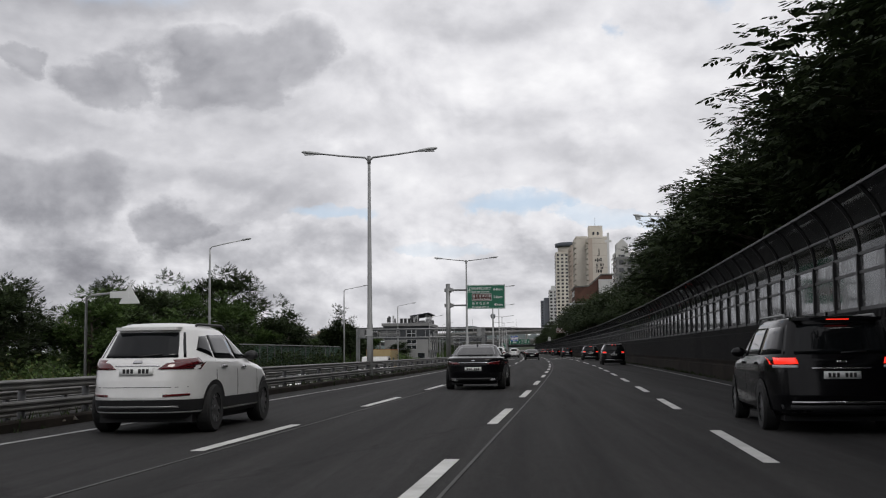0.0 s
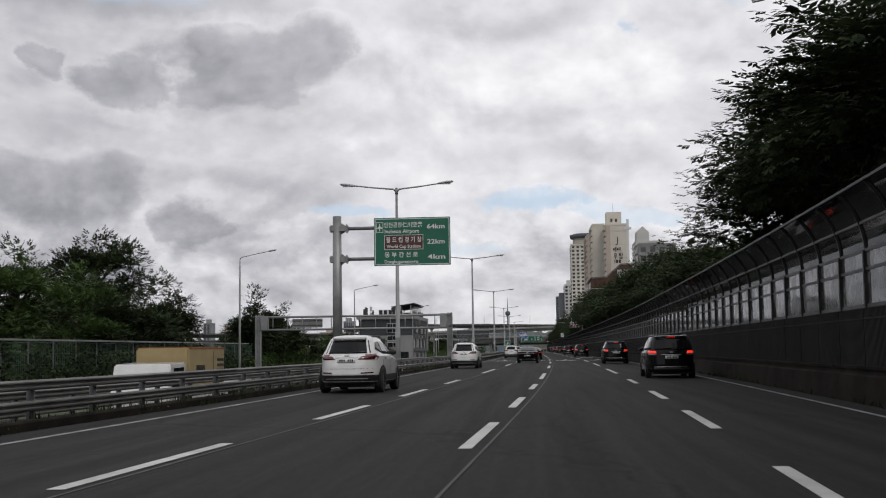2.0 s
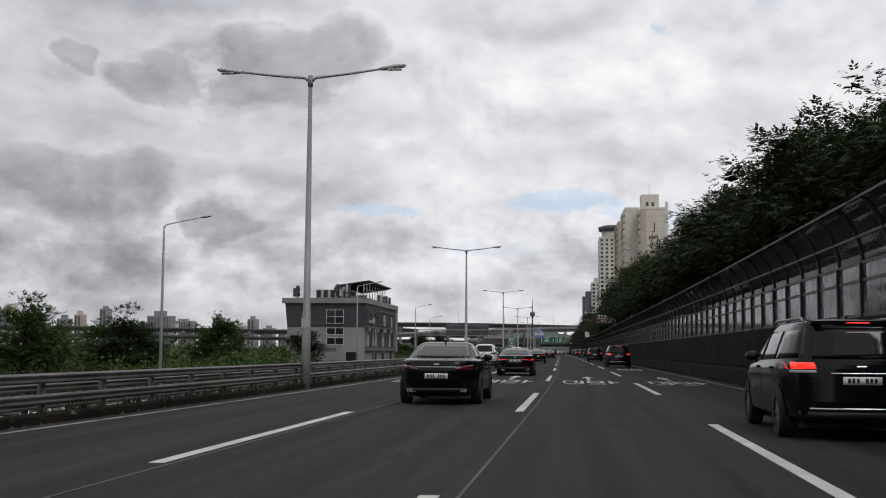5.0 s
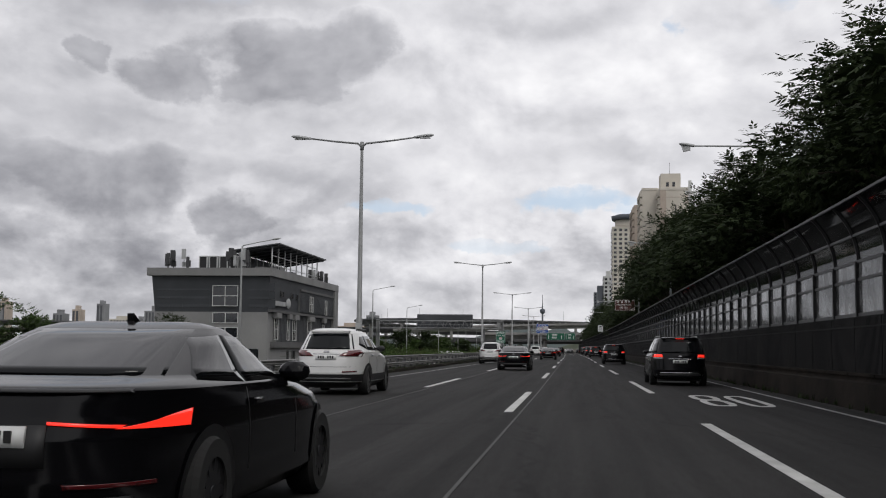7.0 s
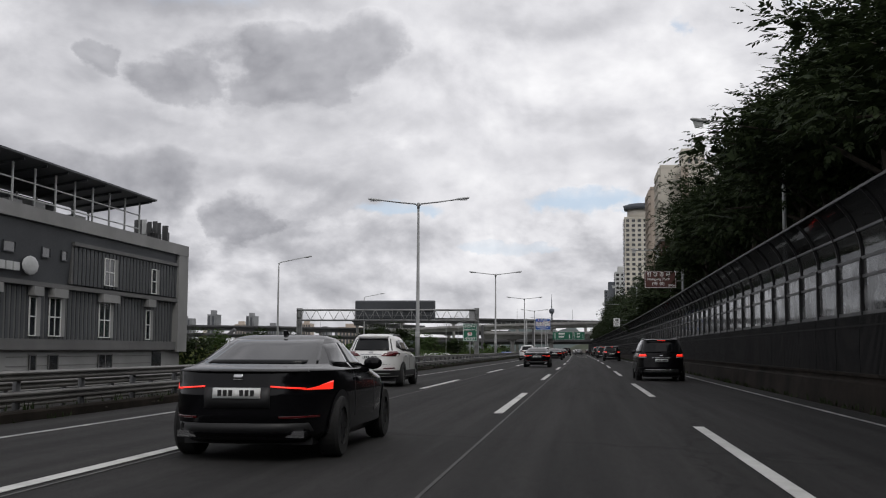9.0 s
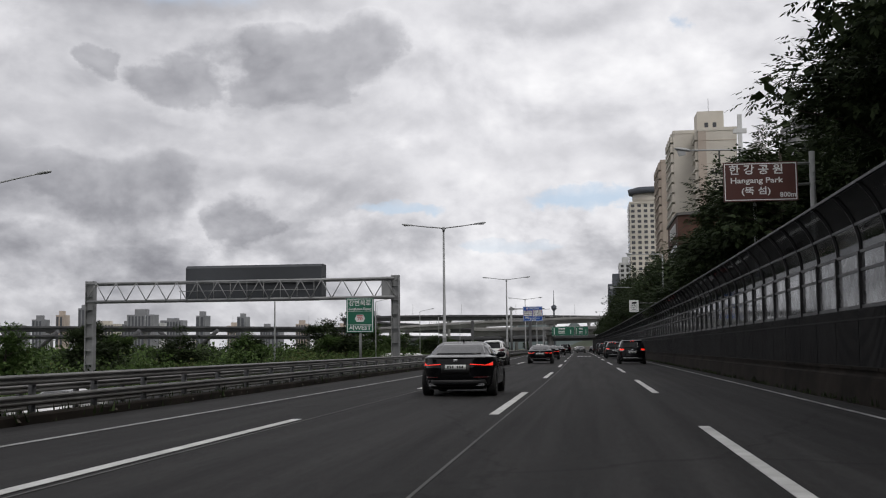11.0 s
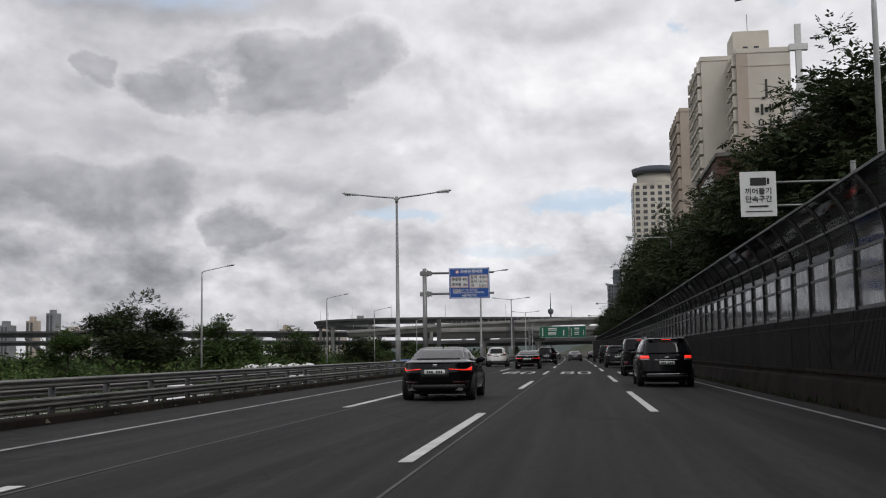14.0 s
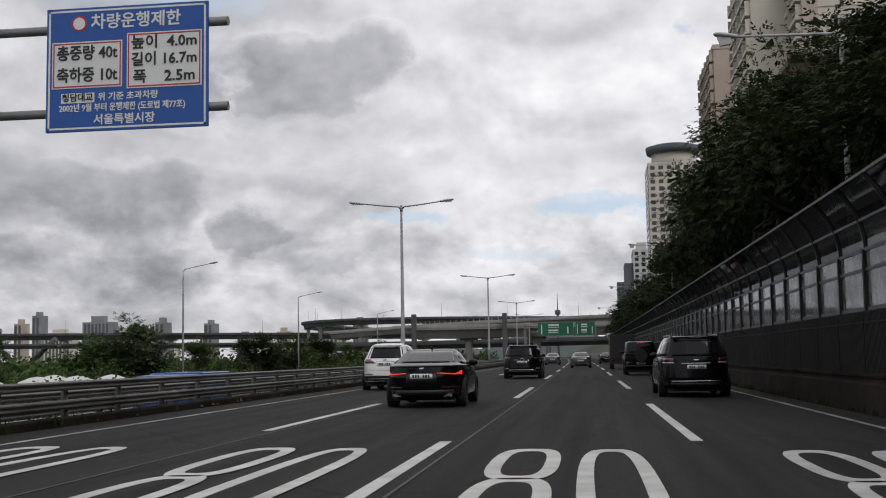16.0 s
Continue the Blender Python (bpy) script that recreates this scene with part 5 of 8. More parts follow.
# blank relief emblem on the road side
bm = bmesh.new()
bmesh.ops.create_icosphere(bm, subdivisions=2, radius=1.0)
for v in bm.verts:
    v.co = Vector((BX1 + 0.30 + v.co.x * 0.10, 275.5 + v.co.y * 0.85, 5.25 + v.co.z * 0.48))
part("emblem", bm, POLE_PALE, pb, "pale plain relief emblem")
for k in range(5):
    bm = bmesh.new()
    box(bm, BX1 + 0.1, BX1 + 0.32, 271.0 + 0.72 * k, 271.55 + 0.72 * k, 4.92, 5.32)
    part("letter_bar", bm, POLE_PALE, pb)
# roof things
bm = bmesh.new()
prism(bm, [(BX1 - 4.6, 9.95), (BX1 + 0.1, 10.62), (BX1 + 0.1, 10.72), (BX1 - 4.6, 10.05)], "y", 272.6, 292.3)
for k in range(9):
    y = 272.9 + k * 2.37
    prism(bm, [(BX1 - 4.4, 9.83), (BX1 - 0.1, 10.46), (BX1 - 0.1, 10.60), (BX1 - 4.4, 9.97)], "y", y, y + 0.08)
canopy = part("roof_canopy", bm, GREY_DARK_WALL, pb, "sloping dark roof canopy on pale posts")
for k in range(9):
    for x, z in ((BX1 - 0.7, 10.40), (BX1 - 4.1, 9.9)):
        bm = bmesh.new()
        y = 273.0 + k * 2.3
        tube(bm, [(x, y, 7.9), (x, y, z)], 0.065, 8)
        part("canopy_post", bm, POLE_PALE, canopy)
# added dark sheet that closes the back under the canopy
bm = bmesh.new()
box(bm, BX1 - 4.5, BX1 - 4.42, 273.0, 287.5, 8.0, 9.85)
part("back_screen", bm, GREY_DARK_WALL, canopy)
for z in (8.75, 9.6):
    bm = bmesh.new()
    tube(bm, [(BX1 - 0.7, 273.0, z), (BX1 - 0.7, 291.4, z)], 0.04, 8)
    part("railing", bm, POLE_PALE, canopy)
bm = bmesh.new()
for k in range(5):
    box(bm, BX1 - 2.6, BX1 - 1.5, 274.0 + 2.5 * k, 275.4 + 2.5 * k, 8.0, 8.6 + 0.2 * (k % 3))
part("roof_unit", bm, STEEL, pb)
for k in range(4):
    bm = bmesh.new()
    box(bm, BX0 + 3.6 + k * 0.95, BX0 + 4.4 + k * 0.95, BY0 + 1.0, BY0 + 1.6, 8.15, 9.35)
    unit = part("air_conditioner", bm, POLE_PALE, pb)
    bm = bmesh.new()
    box(bm, BX0 + 3.7 + k * 0.95, BX0 + 4.3 + k * 0.95, BY0 + 0.98, BY0 + 1.02, 8.25, 9.25)
    part("grille", bm, BLACK_TRIM, unit)


def antenna_rack(parent, x, y, z, n, seed, width=1.0):
    """A cluster of mobile phone antennas: panels on poles, with a junction box low on each."""
    rnd = random.Random(seed)
    for k in range(n):
        bm = bmesh.new()
        px, py = x + rnd.uniform(-width, width), y + rnd.uniform(-0.8, 0.8)
        h = rnd.uniform(1.1, 1.9)
        w = rnd.uniform(0.12, 0.24)
        tube(bm, [(px, py, z), (px, py, z + h)], 0.035, 6)
        box(bm, px - w, px + w, py - 0.2, py - 0.04, z + h - rnd.uniform(0.7, 1.2), z + h)
        box(bm, px - 0.22, px + 0.16, py + 0.04, py + 0.25, z + 0.25, z + rnd.uniform(0.6, 0.9))
        part("antenna", bm, POLE_PALE if rnd.random() < 0.25 else STEEL_DARK, parent)


antenna_rack(pb, BX0 + 1.6, BY0 + 0.8, 8.15, 6, 2, 0.9)
antenna_rack(pb, BX1 - 3.0, BY0 + 1.4, 8.15, 14, 5, 1.3)
antenna_rack(pb, BX1 - 1.4, BY1 - 1.5, 8.15, 12, 7, 1.2)

# ---------------------------------------------------------------- buildings on the slope


def tower(name, label, x0, x1, y0, y1, z1, wall, floors, z0=4.0, south=3, west=4, balcony=True, storey=None):
    """A block of flats with its windows on the two sides that can be seen."""
    t = thing(name, None, label, "apartment block")
    bm = bmesh.new()
    box(bm, x0, x1, y0, y1, z0, z1)
    part("wall", bm, wall, t)
    bm = bmesh.new()
    for a, b, c, d in ((x0 - 0.15, x1 + 0.15, y0 - 0.15, y0 + 0.2), (x0 - 0.15, x0 + 0.2, y0 + 0.2, y1)):
        box(bm, a, b, c, d, z1, z1 + 0.9)
    part("parapet", bm, wall, t)
    h = (z1 - z0) / floors
    bmw = bmesh.new()
    ww = (x1 - x0) / max(1, south) * 0.55
    box(bmw, -ww / 2, ww / 2, -0.06, 0.05, 0, h * 0.55)
    SOUTH = mesh_of(bmw, "window", WINDOW_DARK)
    bmw = bmesh.new()
    wd = (y1 - y0) / max(1, west) * 0.62
    box(bmw, -0.30, 0.05, -wd / 2, wd / 2, -0.1, h * 0.62)
    WEST = mesh_of(bmw, "window", WINDOW_DARK)
    bmw = bmesh.new()
    box(bmw, -0.75, 0.02, -wd * 0.62, wd * 0.62, -0.25, -0.12)
    box(bmw, -0.80, -0.72, -wd * 0.62, wd * 0.62, -0.25, 0.32)
    for s in (-1, 1):
        box(bmw, -0.8, 0.02, *sorted((s * wd * 0.60, s * wd * 0.66)), -0.25, h * 0.72)
    BALC = mesh_of(bmw, "balcony", wall)
    first_floor = 4 if z1 > 40 else 1
    for f in range(first_floor, floors):
        z = z0 + f * h + h * 0.28
        for k in range(south):
            part("window", SOUTH, None, t, m=pose(x0 + (k + 0.5) * (x1 - x0) / south, y0, z))
        for k in range(west):
            y = y0 + (k + 0.5) * (y1 - y0) / west
            part("window", WEST, None, t, m=pose(x0, y, z))
            if balcony:
                part("balcony", BALC, None, t, m=pose(x0, y, z))
    return t


ta = tower("apartment_block", "cream apartment block with a blank lettered gable", 28.3, 38.3, 573.5, 602, 57.6, CREAM, 20, south=0, west=4)
tb = tower("apartment_block", "cream apartment block wing with tall rows of balconies", 22.7, 28.3, 583, 604, 58.8, CREAM, 20, south=0, west=4)
bm = bmesh.new()
box(bm, 29.5, 36.6, 586, 595, 57.6, 65.4)
part("lift_house", bm, CREAM, ta)
for x in (31.4, 33.6):
    bm = bmesh.new()
    box(bm, x, x + 1.0, 585.92, 586.1, 60.6, 62.2)
    part("window", bm, WINDOW_DARK, ta)
bm = bmesh.new()
box(bm, 28.28, 30.4, 573.42, 573.6, 20, 57.6)
part("gable_band", bm, CREAM_PINK, ta, "pinkish vertical band on the gable")
for k in range(6):
    bm = bmesh.new()
    box(bm, 28.28, 38.3, 573.40, 573.5, 24 + k * 6.2, 24.12 + k * 6.2)
    part("gable_joint", bm, CREAM_PINK, ta)
bm = bmesh.new()
box(bm, 33.45, 33.9, 573.38, 573.46, 48.8, 52.4)
box(bm, 32.75, 33.45, 573.38, 573.46, 48.5, 49.0)
part("gable_stripe", bm, SEAM, ta)
for row in ((31.5, 32.2, 46.0, 47.0), (32.5, 33.0, 45.5, 47.6), (33.2, 33.9, 46.0, 47.0), (34.1, 34.4, 46.0, 47.6), (34.6, 34.9, 46.0, 47.6)):
    bars(ta, [row], 573.36, TEXT_BLACK, "brand_bar")
# the builder's mark on the gable, as plain strokes
for row in ((31.7, 33.2, 42.9, 43.2), (32.3, 32.6, 42.0, 42.9), (32.0, 32.3, 43.5, 44.6), (32.3, 32.7, 44.5, 44.8), (32.7, 33.0, 43.5, 44.6), (32.3, 32.7, 43.4, 43.7),
            (34.1, 34.4, 43.4, 44.8), (34.7, 35.0, 43.4, 44.8), (34.4, 34.7, 43.4, 43.7), (34.4, 34.7, 44.0, 44.3), (35.4, 35.7, 43.2, 45.0), (35.7, 36.0, 44.0, 44.3), (34.5, 35.5, 42.0, 42.3), (34.3, 34.6, 42.2, 42.8), (35.4, 35.7, 42.2, 42.8), (34.5, 35.5, 42.7, 43.0)):
    bars(ta, [row], 573.36, TEXT_BLACK, "brand_bar")
bars(ta, [(32.0, 32.3, 40.2, 41.7), (32.7, 33.6, 40.2, 41.7), (34.0, 34.9, 40.2, 41.7)], 573.36, TEXT_BLACK, "number_bars")
bm = bmesh.new()
tube(bm, [(33, 590, 65.4), (33, 590, 70)], 0.06, 6)
part("mast", bm, STEEL_DARK, ta)
tc = tower("apartment_block", "cream and pink apartment block behind the first", 22.3, 30.0, 630, 655, 58.6, CREAM_PINK, 20, south=0, west=5)
for t in (ta, tb, tc):
    t.matrix_basis = pose(1.5, 0, 0)
td = tower("apartment_block", "cream apartment tower with a round dark roof ring", 22.6, 42, 858, 884, 74.5, CREAM, 26, south=6, west=4, balcony=False)
bm = bmesh.new()
tube(bm, [(33, 868, 74.5), (33, 868, 80)], 8.5, 24)
part("lift_house", bm, CREAM, td)
bm = bmesh.new()
tube(bm, [(33, 868, 80), (33, 868, 82.6)], [10.3, 10.8], 40)
tube(bm, [(33, 868, 82.6), (33, 868, 83.4)], [9.0, 8.2], 40)
part("roof_ring", bm, FAR_DARK, td, "dark round roof ring")
te = tower("apartment_block", "white terraced flats beyond the trees", 44.5, 56, 538, 556, 42.5, WHITE_WALL, 14, south=0, west=3, balcony=False)
bm = bmesh.new()
prism(bm, [(44.5, 42.5), (52, 42.5), (52, 46.5), (46.0, 44.6)], "y", 538.2, 549)
part("lift_house", bm, WHITE_WALL, te)
tf = tower("apartment_block", "slim dark glass tower far down the road", 21, 30, 1400, 1425, 62, FAR_DARK, 18, south=3, west=2, balcony=False)
tg = tower("apartment_block", "white high-rise with dark bands far down the road", 21.0, 31.5, 1005, 1030, 54, WHITE_WALL, 17, south=3, west=3, balcony=False)
bm = bmesh.new()
box(bm, 16.6, 21, 1007, 1030, 4, 48)
part("wing", bm, FAR_DARK, tg)
bm = bmesh.new()
box(bm, 23, 28, 1006, 1020, 54, 58.5)
part("lift_house", bm, WHITE_WALL, tg)
th = tower("apartment_block", "grey office block high above the trees", 34.5, 48, 462, 476, 38, GREY_WALL, 11, south=4, west=4, balcony=False)
ti = tower("apartment_block", "white flats behind the church", 46, 58, 602, 622, 52, WHITE_WALL, 16, south=2, west=3, balcony=False)
bm = bmesh.new()
prism(bm, [(46.5, 52), (52.5, 52), (52.5, 57), (49.5, 60), (46.5, 57.5)], "y", 602, 612)
part("lift_house", bm, WHITE_WALL, ti)

ch = thing("church", None, "brown brick church with a tall white cross", "church")
bm = bmesh.new()
prism(bm, [(20.5, 3), (38, 3), (38, 36), (33, 36), (27, 30.8), (20.5, 30.4)], "y", 530, 561)
part("wall", bm, BRICK_BROWN, ch)
bm = bmesh.new()
prism(bm, [(20.2, 30.42), (27.1, 30.85), (33, 36.1), (38.2, 36.1), (38.2, 36.7), (32.8, 36.7), (26.8, 31.4), (20.2, 31.0)], "y", 529.6, 561.4)
part("roof_edge", bm, CONCRETE, ch)
bm = bmesh.new()
box(bm, 31.5, 38.1, 528.9, 529.98, 18, 34)
part("gable_wall", bm, WHITE_WALL, ch)
for k in range(5):
    bm = bmesh.new()
    y = 536 + k * 3.6
    box(bm, 20.35, 20.5, y, y + 2.4, 26.6, 26.9)
    box(bm, 20.35, 20.5, y, y + 2.4, 28.9, 29.2)
    box(bm, 20.35, 20.5, y, y + 0.4, 26.9, 28.9)
    box(bm, 20.35, 20.5, y + 2.0, y + 2.4, 26.9, 28.9)
    part("letter_block", bm, TEXT_WHITE, ch, "white lettering worn past reading")
for k in range(7):
    bm = bmesh.new()
    box(bm, 20.38, 20.5, 533 + k * 3.9, 534.6 + k * 3.9, 19, 24.5)
    part("window", bm, WINDOW_DARK, ch)
bm = bmesh.new()
box(bm, 38.3, 39.3, 559.5, 560.5, 30, 58.9)
box(bm, 37.2, 40.4, 559.4, 560.6, 54.2, 55.3)
part("cross", bm, WHITE_FRAME, ch, "tall plain white cross")
bm = bmesh.new()
for k in range(5):
    z = 36.5 + 2.2 * k
    tube(bm, [(40, 560, z), (44.5, 560, z)], 0.12, 6)
    tube(bm, [(40, 560, z), (42.2, 560, z + 2.2), (44.5, 560, z)], 0.12, 6)
for x in (40, 44.5):
    tube(bm, [(x, 560, 34), (x, 560, 47.5)], 0.14, 6)
part("bell_frame", bm, WHITE_FRAME, ch)

# ---------------------------------------------------------------- bridges


def deck(parent, pts, width, depth, material, rail=0.9, name="deck"):
    """A bridge deck with edge beams along points of (x, y, z)."""
    st = []
    for i, (x, y, z) in enumerate(pts):
        a, b = pts[max(i - 1, 0)], pts[min(i + 1, len(pts) - 1)]
        st.append((x, y, z, math.atan2(b[1] - a[1], b[0] - a[0]) - math.pi / 2))
    w = width / 2
    bm = bmesh.new()
    sweep(bm, [(-w, 0), (w, 0), (w, -0.5), (w * 0.75, -0.7), (w * 0.55, -depth), (-w * 0.55, -depth), (-w * 0.75, -0.7), (-w, -0.5)], st)
    part(name, bm, material, parent)
    for s in (-1, 1):
        bm = bmesh.new()
        sweep(bm, [(s * w - 0.15, -0.1), (s * w + 0.15, -0.1), (s * w + 0.15, rail), (s * w - 0.15, rail)], st)
        part("edge_wall", bm, material, parent)


def smooth(points, n=8):
    out = []
    for i in range(len(points) - 1):
        p = [Vector(points[max(0, min(len(points) - 1, i + k))]) for k in (-1, 0, 1, 2)]
        for k in range(n):
            f = k / n
            out.append(tuple(0.5 * (2 * p[1] + (p[2] - p[0]) * f + (2 * p[0] - 5 * p[1] + 4 * p[2] - p[3]) * f * f + (3 * p[1] - p[0] - 3 * p[2] + p[3]) * f**3)))
    return out + [tuple(points[-1])]


def pier(parent, x, y, z0, z1, r=1.1, cap=5.0):
    bm = bmesh.new()
    tube(bm, [(x, y, z0), (x, y, z1 - 1.6), (x, y, z1)], [r, r, r * 1.3], 12)
    box(bm, x - cap / 2, x + cap / 2, y - 1.0, y + 1.0, z1 - 0.2, z1 + 0.9)
    part("pier", bm, CONCRETE_PALE, parent)


br = thing("ramp_bridge", None, "curved concrete ramp bridge on round piers", "bridge")
path = smooth([(-150, 1260, 22), (-183, 1180, 23.3), (-180, 1120, 24), (-140, 1085, 24.3), (-70, 1075, 23.6), (10, 1085, 22.2), (70, 1100, 21), (160, 1120, 20)])
deck(br, path, 9, 3.0, CONCRETE_DARK)
for k in range(4, len(path), 5):
    pier(br, path[k][0], path[k][1], -3, path[k][2] - 3.6)
rnd = random.Random(12)
for k in range(2, len(path), 4):
    bm = bmesh.new()
    x, y, z = path[k]
    tube(bm, [(x, y, z), (x, y, z + 9)], 0.12, 6)
    part("lamp_post", bm, POLE_PALE, br)

lv = thing("viaduct", None, "long dark viaduct over the riverside park", "viaduct")
path = smooth([(-60, 1150, 15.5), (-180, 1140, 17.5), (-330, 1090, 19.0), (-520, 1000, 19.5), (-900, 860, 19.5)])
deck(lv, path, 12, 3.2, CONCRETE_DARK)
path2 = [(x + 4, y - 24, z - 6.5) for x, y, z in path]
deck(lv, path2, 9, 2.4, CONCRETE_DARK, 0.7)
for k in range(1, len(path), 3):
    pier(lv, path[k][0], path[k][1], -3, path[k][2] - 3.8, 1.3, 8)
    bm = bmesh.new()
    x, y, z = path[k]
    tube(bm, [(x, y, z), (x, y, z + 9.5)], 0.13, 6)
    part("lamp_post", bm, POLE_PALE, lv)
for x, y in ((-300, 1100), (-352, 1078), (-404, 1056), (-620, 960)):
    bm = bmesh.new()
    for s in (-1, 1):
        tube(bm, [(x, y, -3), (x + s * 26, y - s * 9, 16.2)], 1.6, 8)
    part("v_pier", bm, CONCRETE_DARK, lv)

ov = thing("overpass", None, "pale steel girder overpass crossing the road", "overpass")
deck(ov, smooth([(-39.5, 664, 7.6), (-15, 668, 7.7), (10, 674, 7.9), (60, 690, 8.4)], 4), 9, 2.3, CONCRETE_PALE, 0.6, "girder")
deck(ov, smooth([(-70, 720, 4.9), (-20, 724, 5.2), (60, 735, 6.0)], 4), 8, 1.6, CONCRETE_DARK, 0.6, "lower_deck")
for x, y, h in ((-39, 664, 10.5), (-19.5, 667, 10.5)):
    bm = bmesh.new()
    box(bm, x - 0.5, x + 0.5, y - 7, y - 5.8, -3, h)
    part("pylon", bm, CONCRETE_DARK, ov)
for x, y in ((-28, 666), (-13, 669), (12, 675), (26, 680)):
    pier(ov, x, y, -3, 5.0, 0.8, 4)
hw = thing("viaduct", None, "pale fenced elevated road in the distance", "viaduct")
path = smooth([(-120, 930, 13), (-60, 915, 15.5), (0, 905, 17), (60, 900, 18.0), (140, 900, 18)], 6)
deck(hw, path, 10, 2.4, CONCRETE_PALE, 0.9)
for k in range(2, len(path), 4):
    pier(hw, path[k][0], path[k][1], -3, path[k][2] - 3, 1.1, 6)
bm = bmesh.new()
box(bm, -0.12, 0.12, -0.1, 0.1, 0, 2.0)
FENCE_POST = mesh_of(bm, "fence_post", POLE_PALE)
for x, y, z in smooth([(-90, 918, 14.5), (-30, 906, 16.2), (60, 896, 18)], 26):
    part("fence_post", FENCE_POST, None, hw, m=pose(x, y, z))

# ---------------------------------------------------------------- far city and hills
FAR_GLASS = surface("far_window_glass", (0.07, 0.075, 0.085), (0.12, 0.125, 0.14), 0.05, 0.6, 0, 0.2, 1, 0.0)
FENCE_GREEN = plain("green_fence_wire", (0.015, 0.05, 0.03), 0.6)
rnd = random.Random(21)


def far_block(x, y, w, d, h, mat):
    o = thing("city_block", pose(x, y, -4), "hazy grey apartment block on the skyline", "apartment block", "skyline blocks")
    bm = bmesh.new()
    box(bm, -w / 2, w / 2, 0, d, 0, h)
    part("wall", bm, mat, o)
    bm = bmesh.new()
    box(bm, -w * 0.25, w * 0.2, d * 0.2, d * 0.7, h, h + rnd.uniform(3, 7))
    part("lift_house", bm, mat, o)
    cols = max(2, int(w / 4.5))
    bm = bmesh.new()
    box(bm, 0, w * 0.52 / cols, -0.3, 0.2, h * 0.2, h * 0.96)
    glass = mesh_of(bm, "window_column", FAR_GLASS)
    for c in range(cols):
        part("window_column", glass, None, o, m=pose(-w * 0.44 + c * w * 0.88 / cols, 0, 0))


for k in range(46):
    a = radians(-48.0 + 0.83 * k + rnd.uniform(-0.3, 0.3))
    dist = rnd.uniform(1350, 1900)
    far_block(dist * math.sin(a), dist * math.cos(a) + 200, rnd.choice((11, 13, 16, 18, 34)), 18, rnd.uniform(34, 70) * (1.0 if k < 32 else 0.8), rnd.choice((FAR_TOWER, FAR_TOWER, WHITE_WALL, FAR_TOWER, CREAM_PINK, CREAM)))


def hill(x, y, w, d, h, seed):
    bm = bmesh.new()
    n, m = 40, 8
    rows = []
    for j in range(m + 1):
        row = []
        for i in range(n + 1):
            u, v = i / n * 2 - 1, j / m * 2 - 1
            z = h * max(0.0, 1 - u * u) ** 1.1 * max(0.0, 1 - v * v)
            z *= 0.8 + 0.5 * noise.noise(Vector((u * 3 + seed, v * 2, seed)))
            row.append(bm.verts.new((x + u * w / 2, y + v * d / 2, z - 6)))
        rows.append(row)
    for a, b in zip(rows, rows[1:]):
        for i in range(n):
            f = bm.faces.new((a[i], a[i + 1], b[i + 1], b[i]))
            f.smooth = True
    return single("hill", bm, HILL, "low hazy wooded hill on the horizon", "hill", kind="structure")


hill(-150, 3700, 420, 500, 92, 2)
hill(-20, 3900, 300, 500, 88, 5)
hill(-520, 3900, 700, 500, 50, 9)
st = thing("broadcast_tower", pose(-62, 2400, 30), "slender broadcast tower on the hill", "tower")
bm = bmesh.new()
tube(bm, [(0, 0, -40), (0, 0, 44)], [2.2, 1.6], 10)
part("shaft", bm, FAR_DARK, st)
bm = bmesh.new()
tube(bm, [(0, 0, 40), (0, 0, 43), (0, 0, 48), (0, 0, 50)], [2.5, 5.0, 5.0, 2.5], 16)
part("pod", bm, FAR_DARK, st)
bm = bmesh.new()
tube(bm, [(0, 0, 50), (0, 0, 78)], [1.0, 0.3], 8)
part("mast", bm, FAR_DARK, st)

# ---------------------------------------------------------------- trees


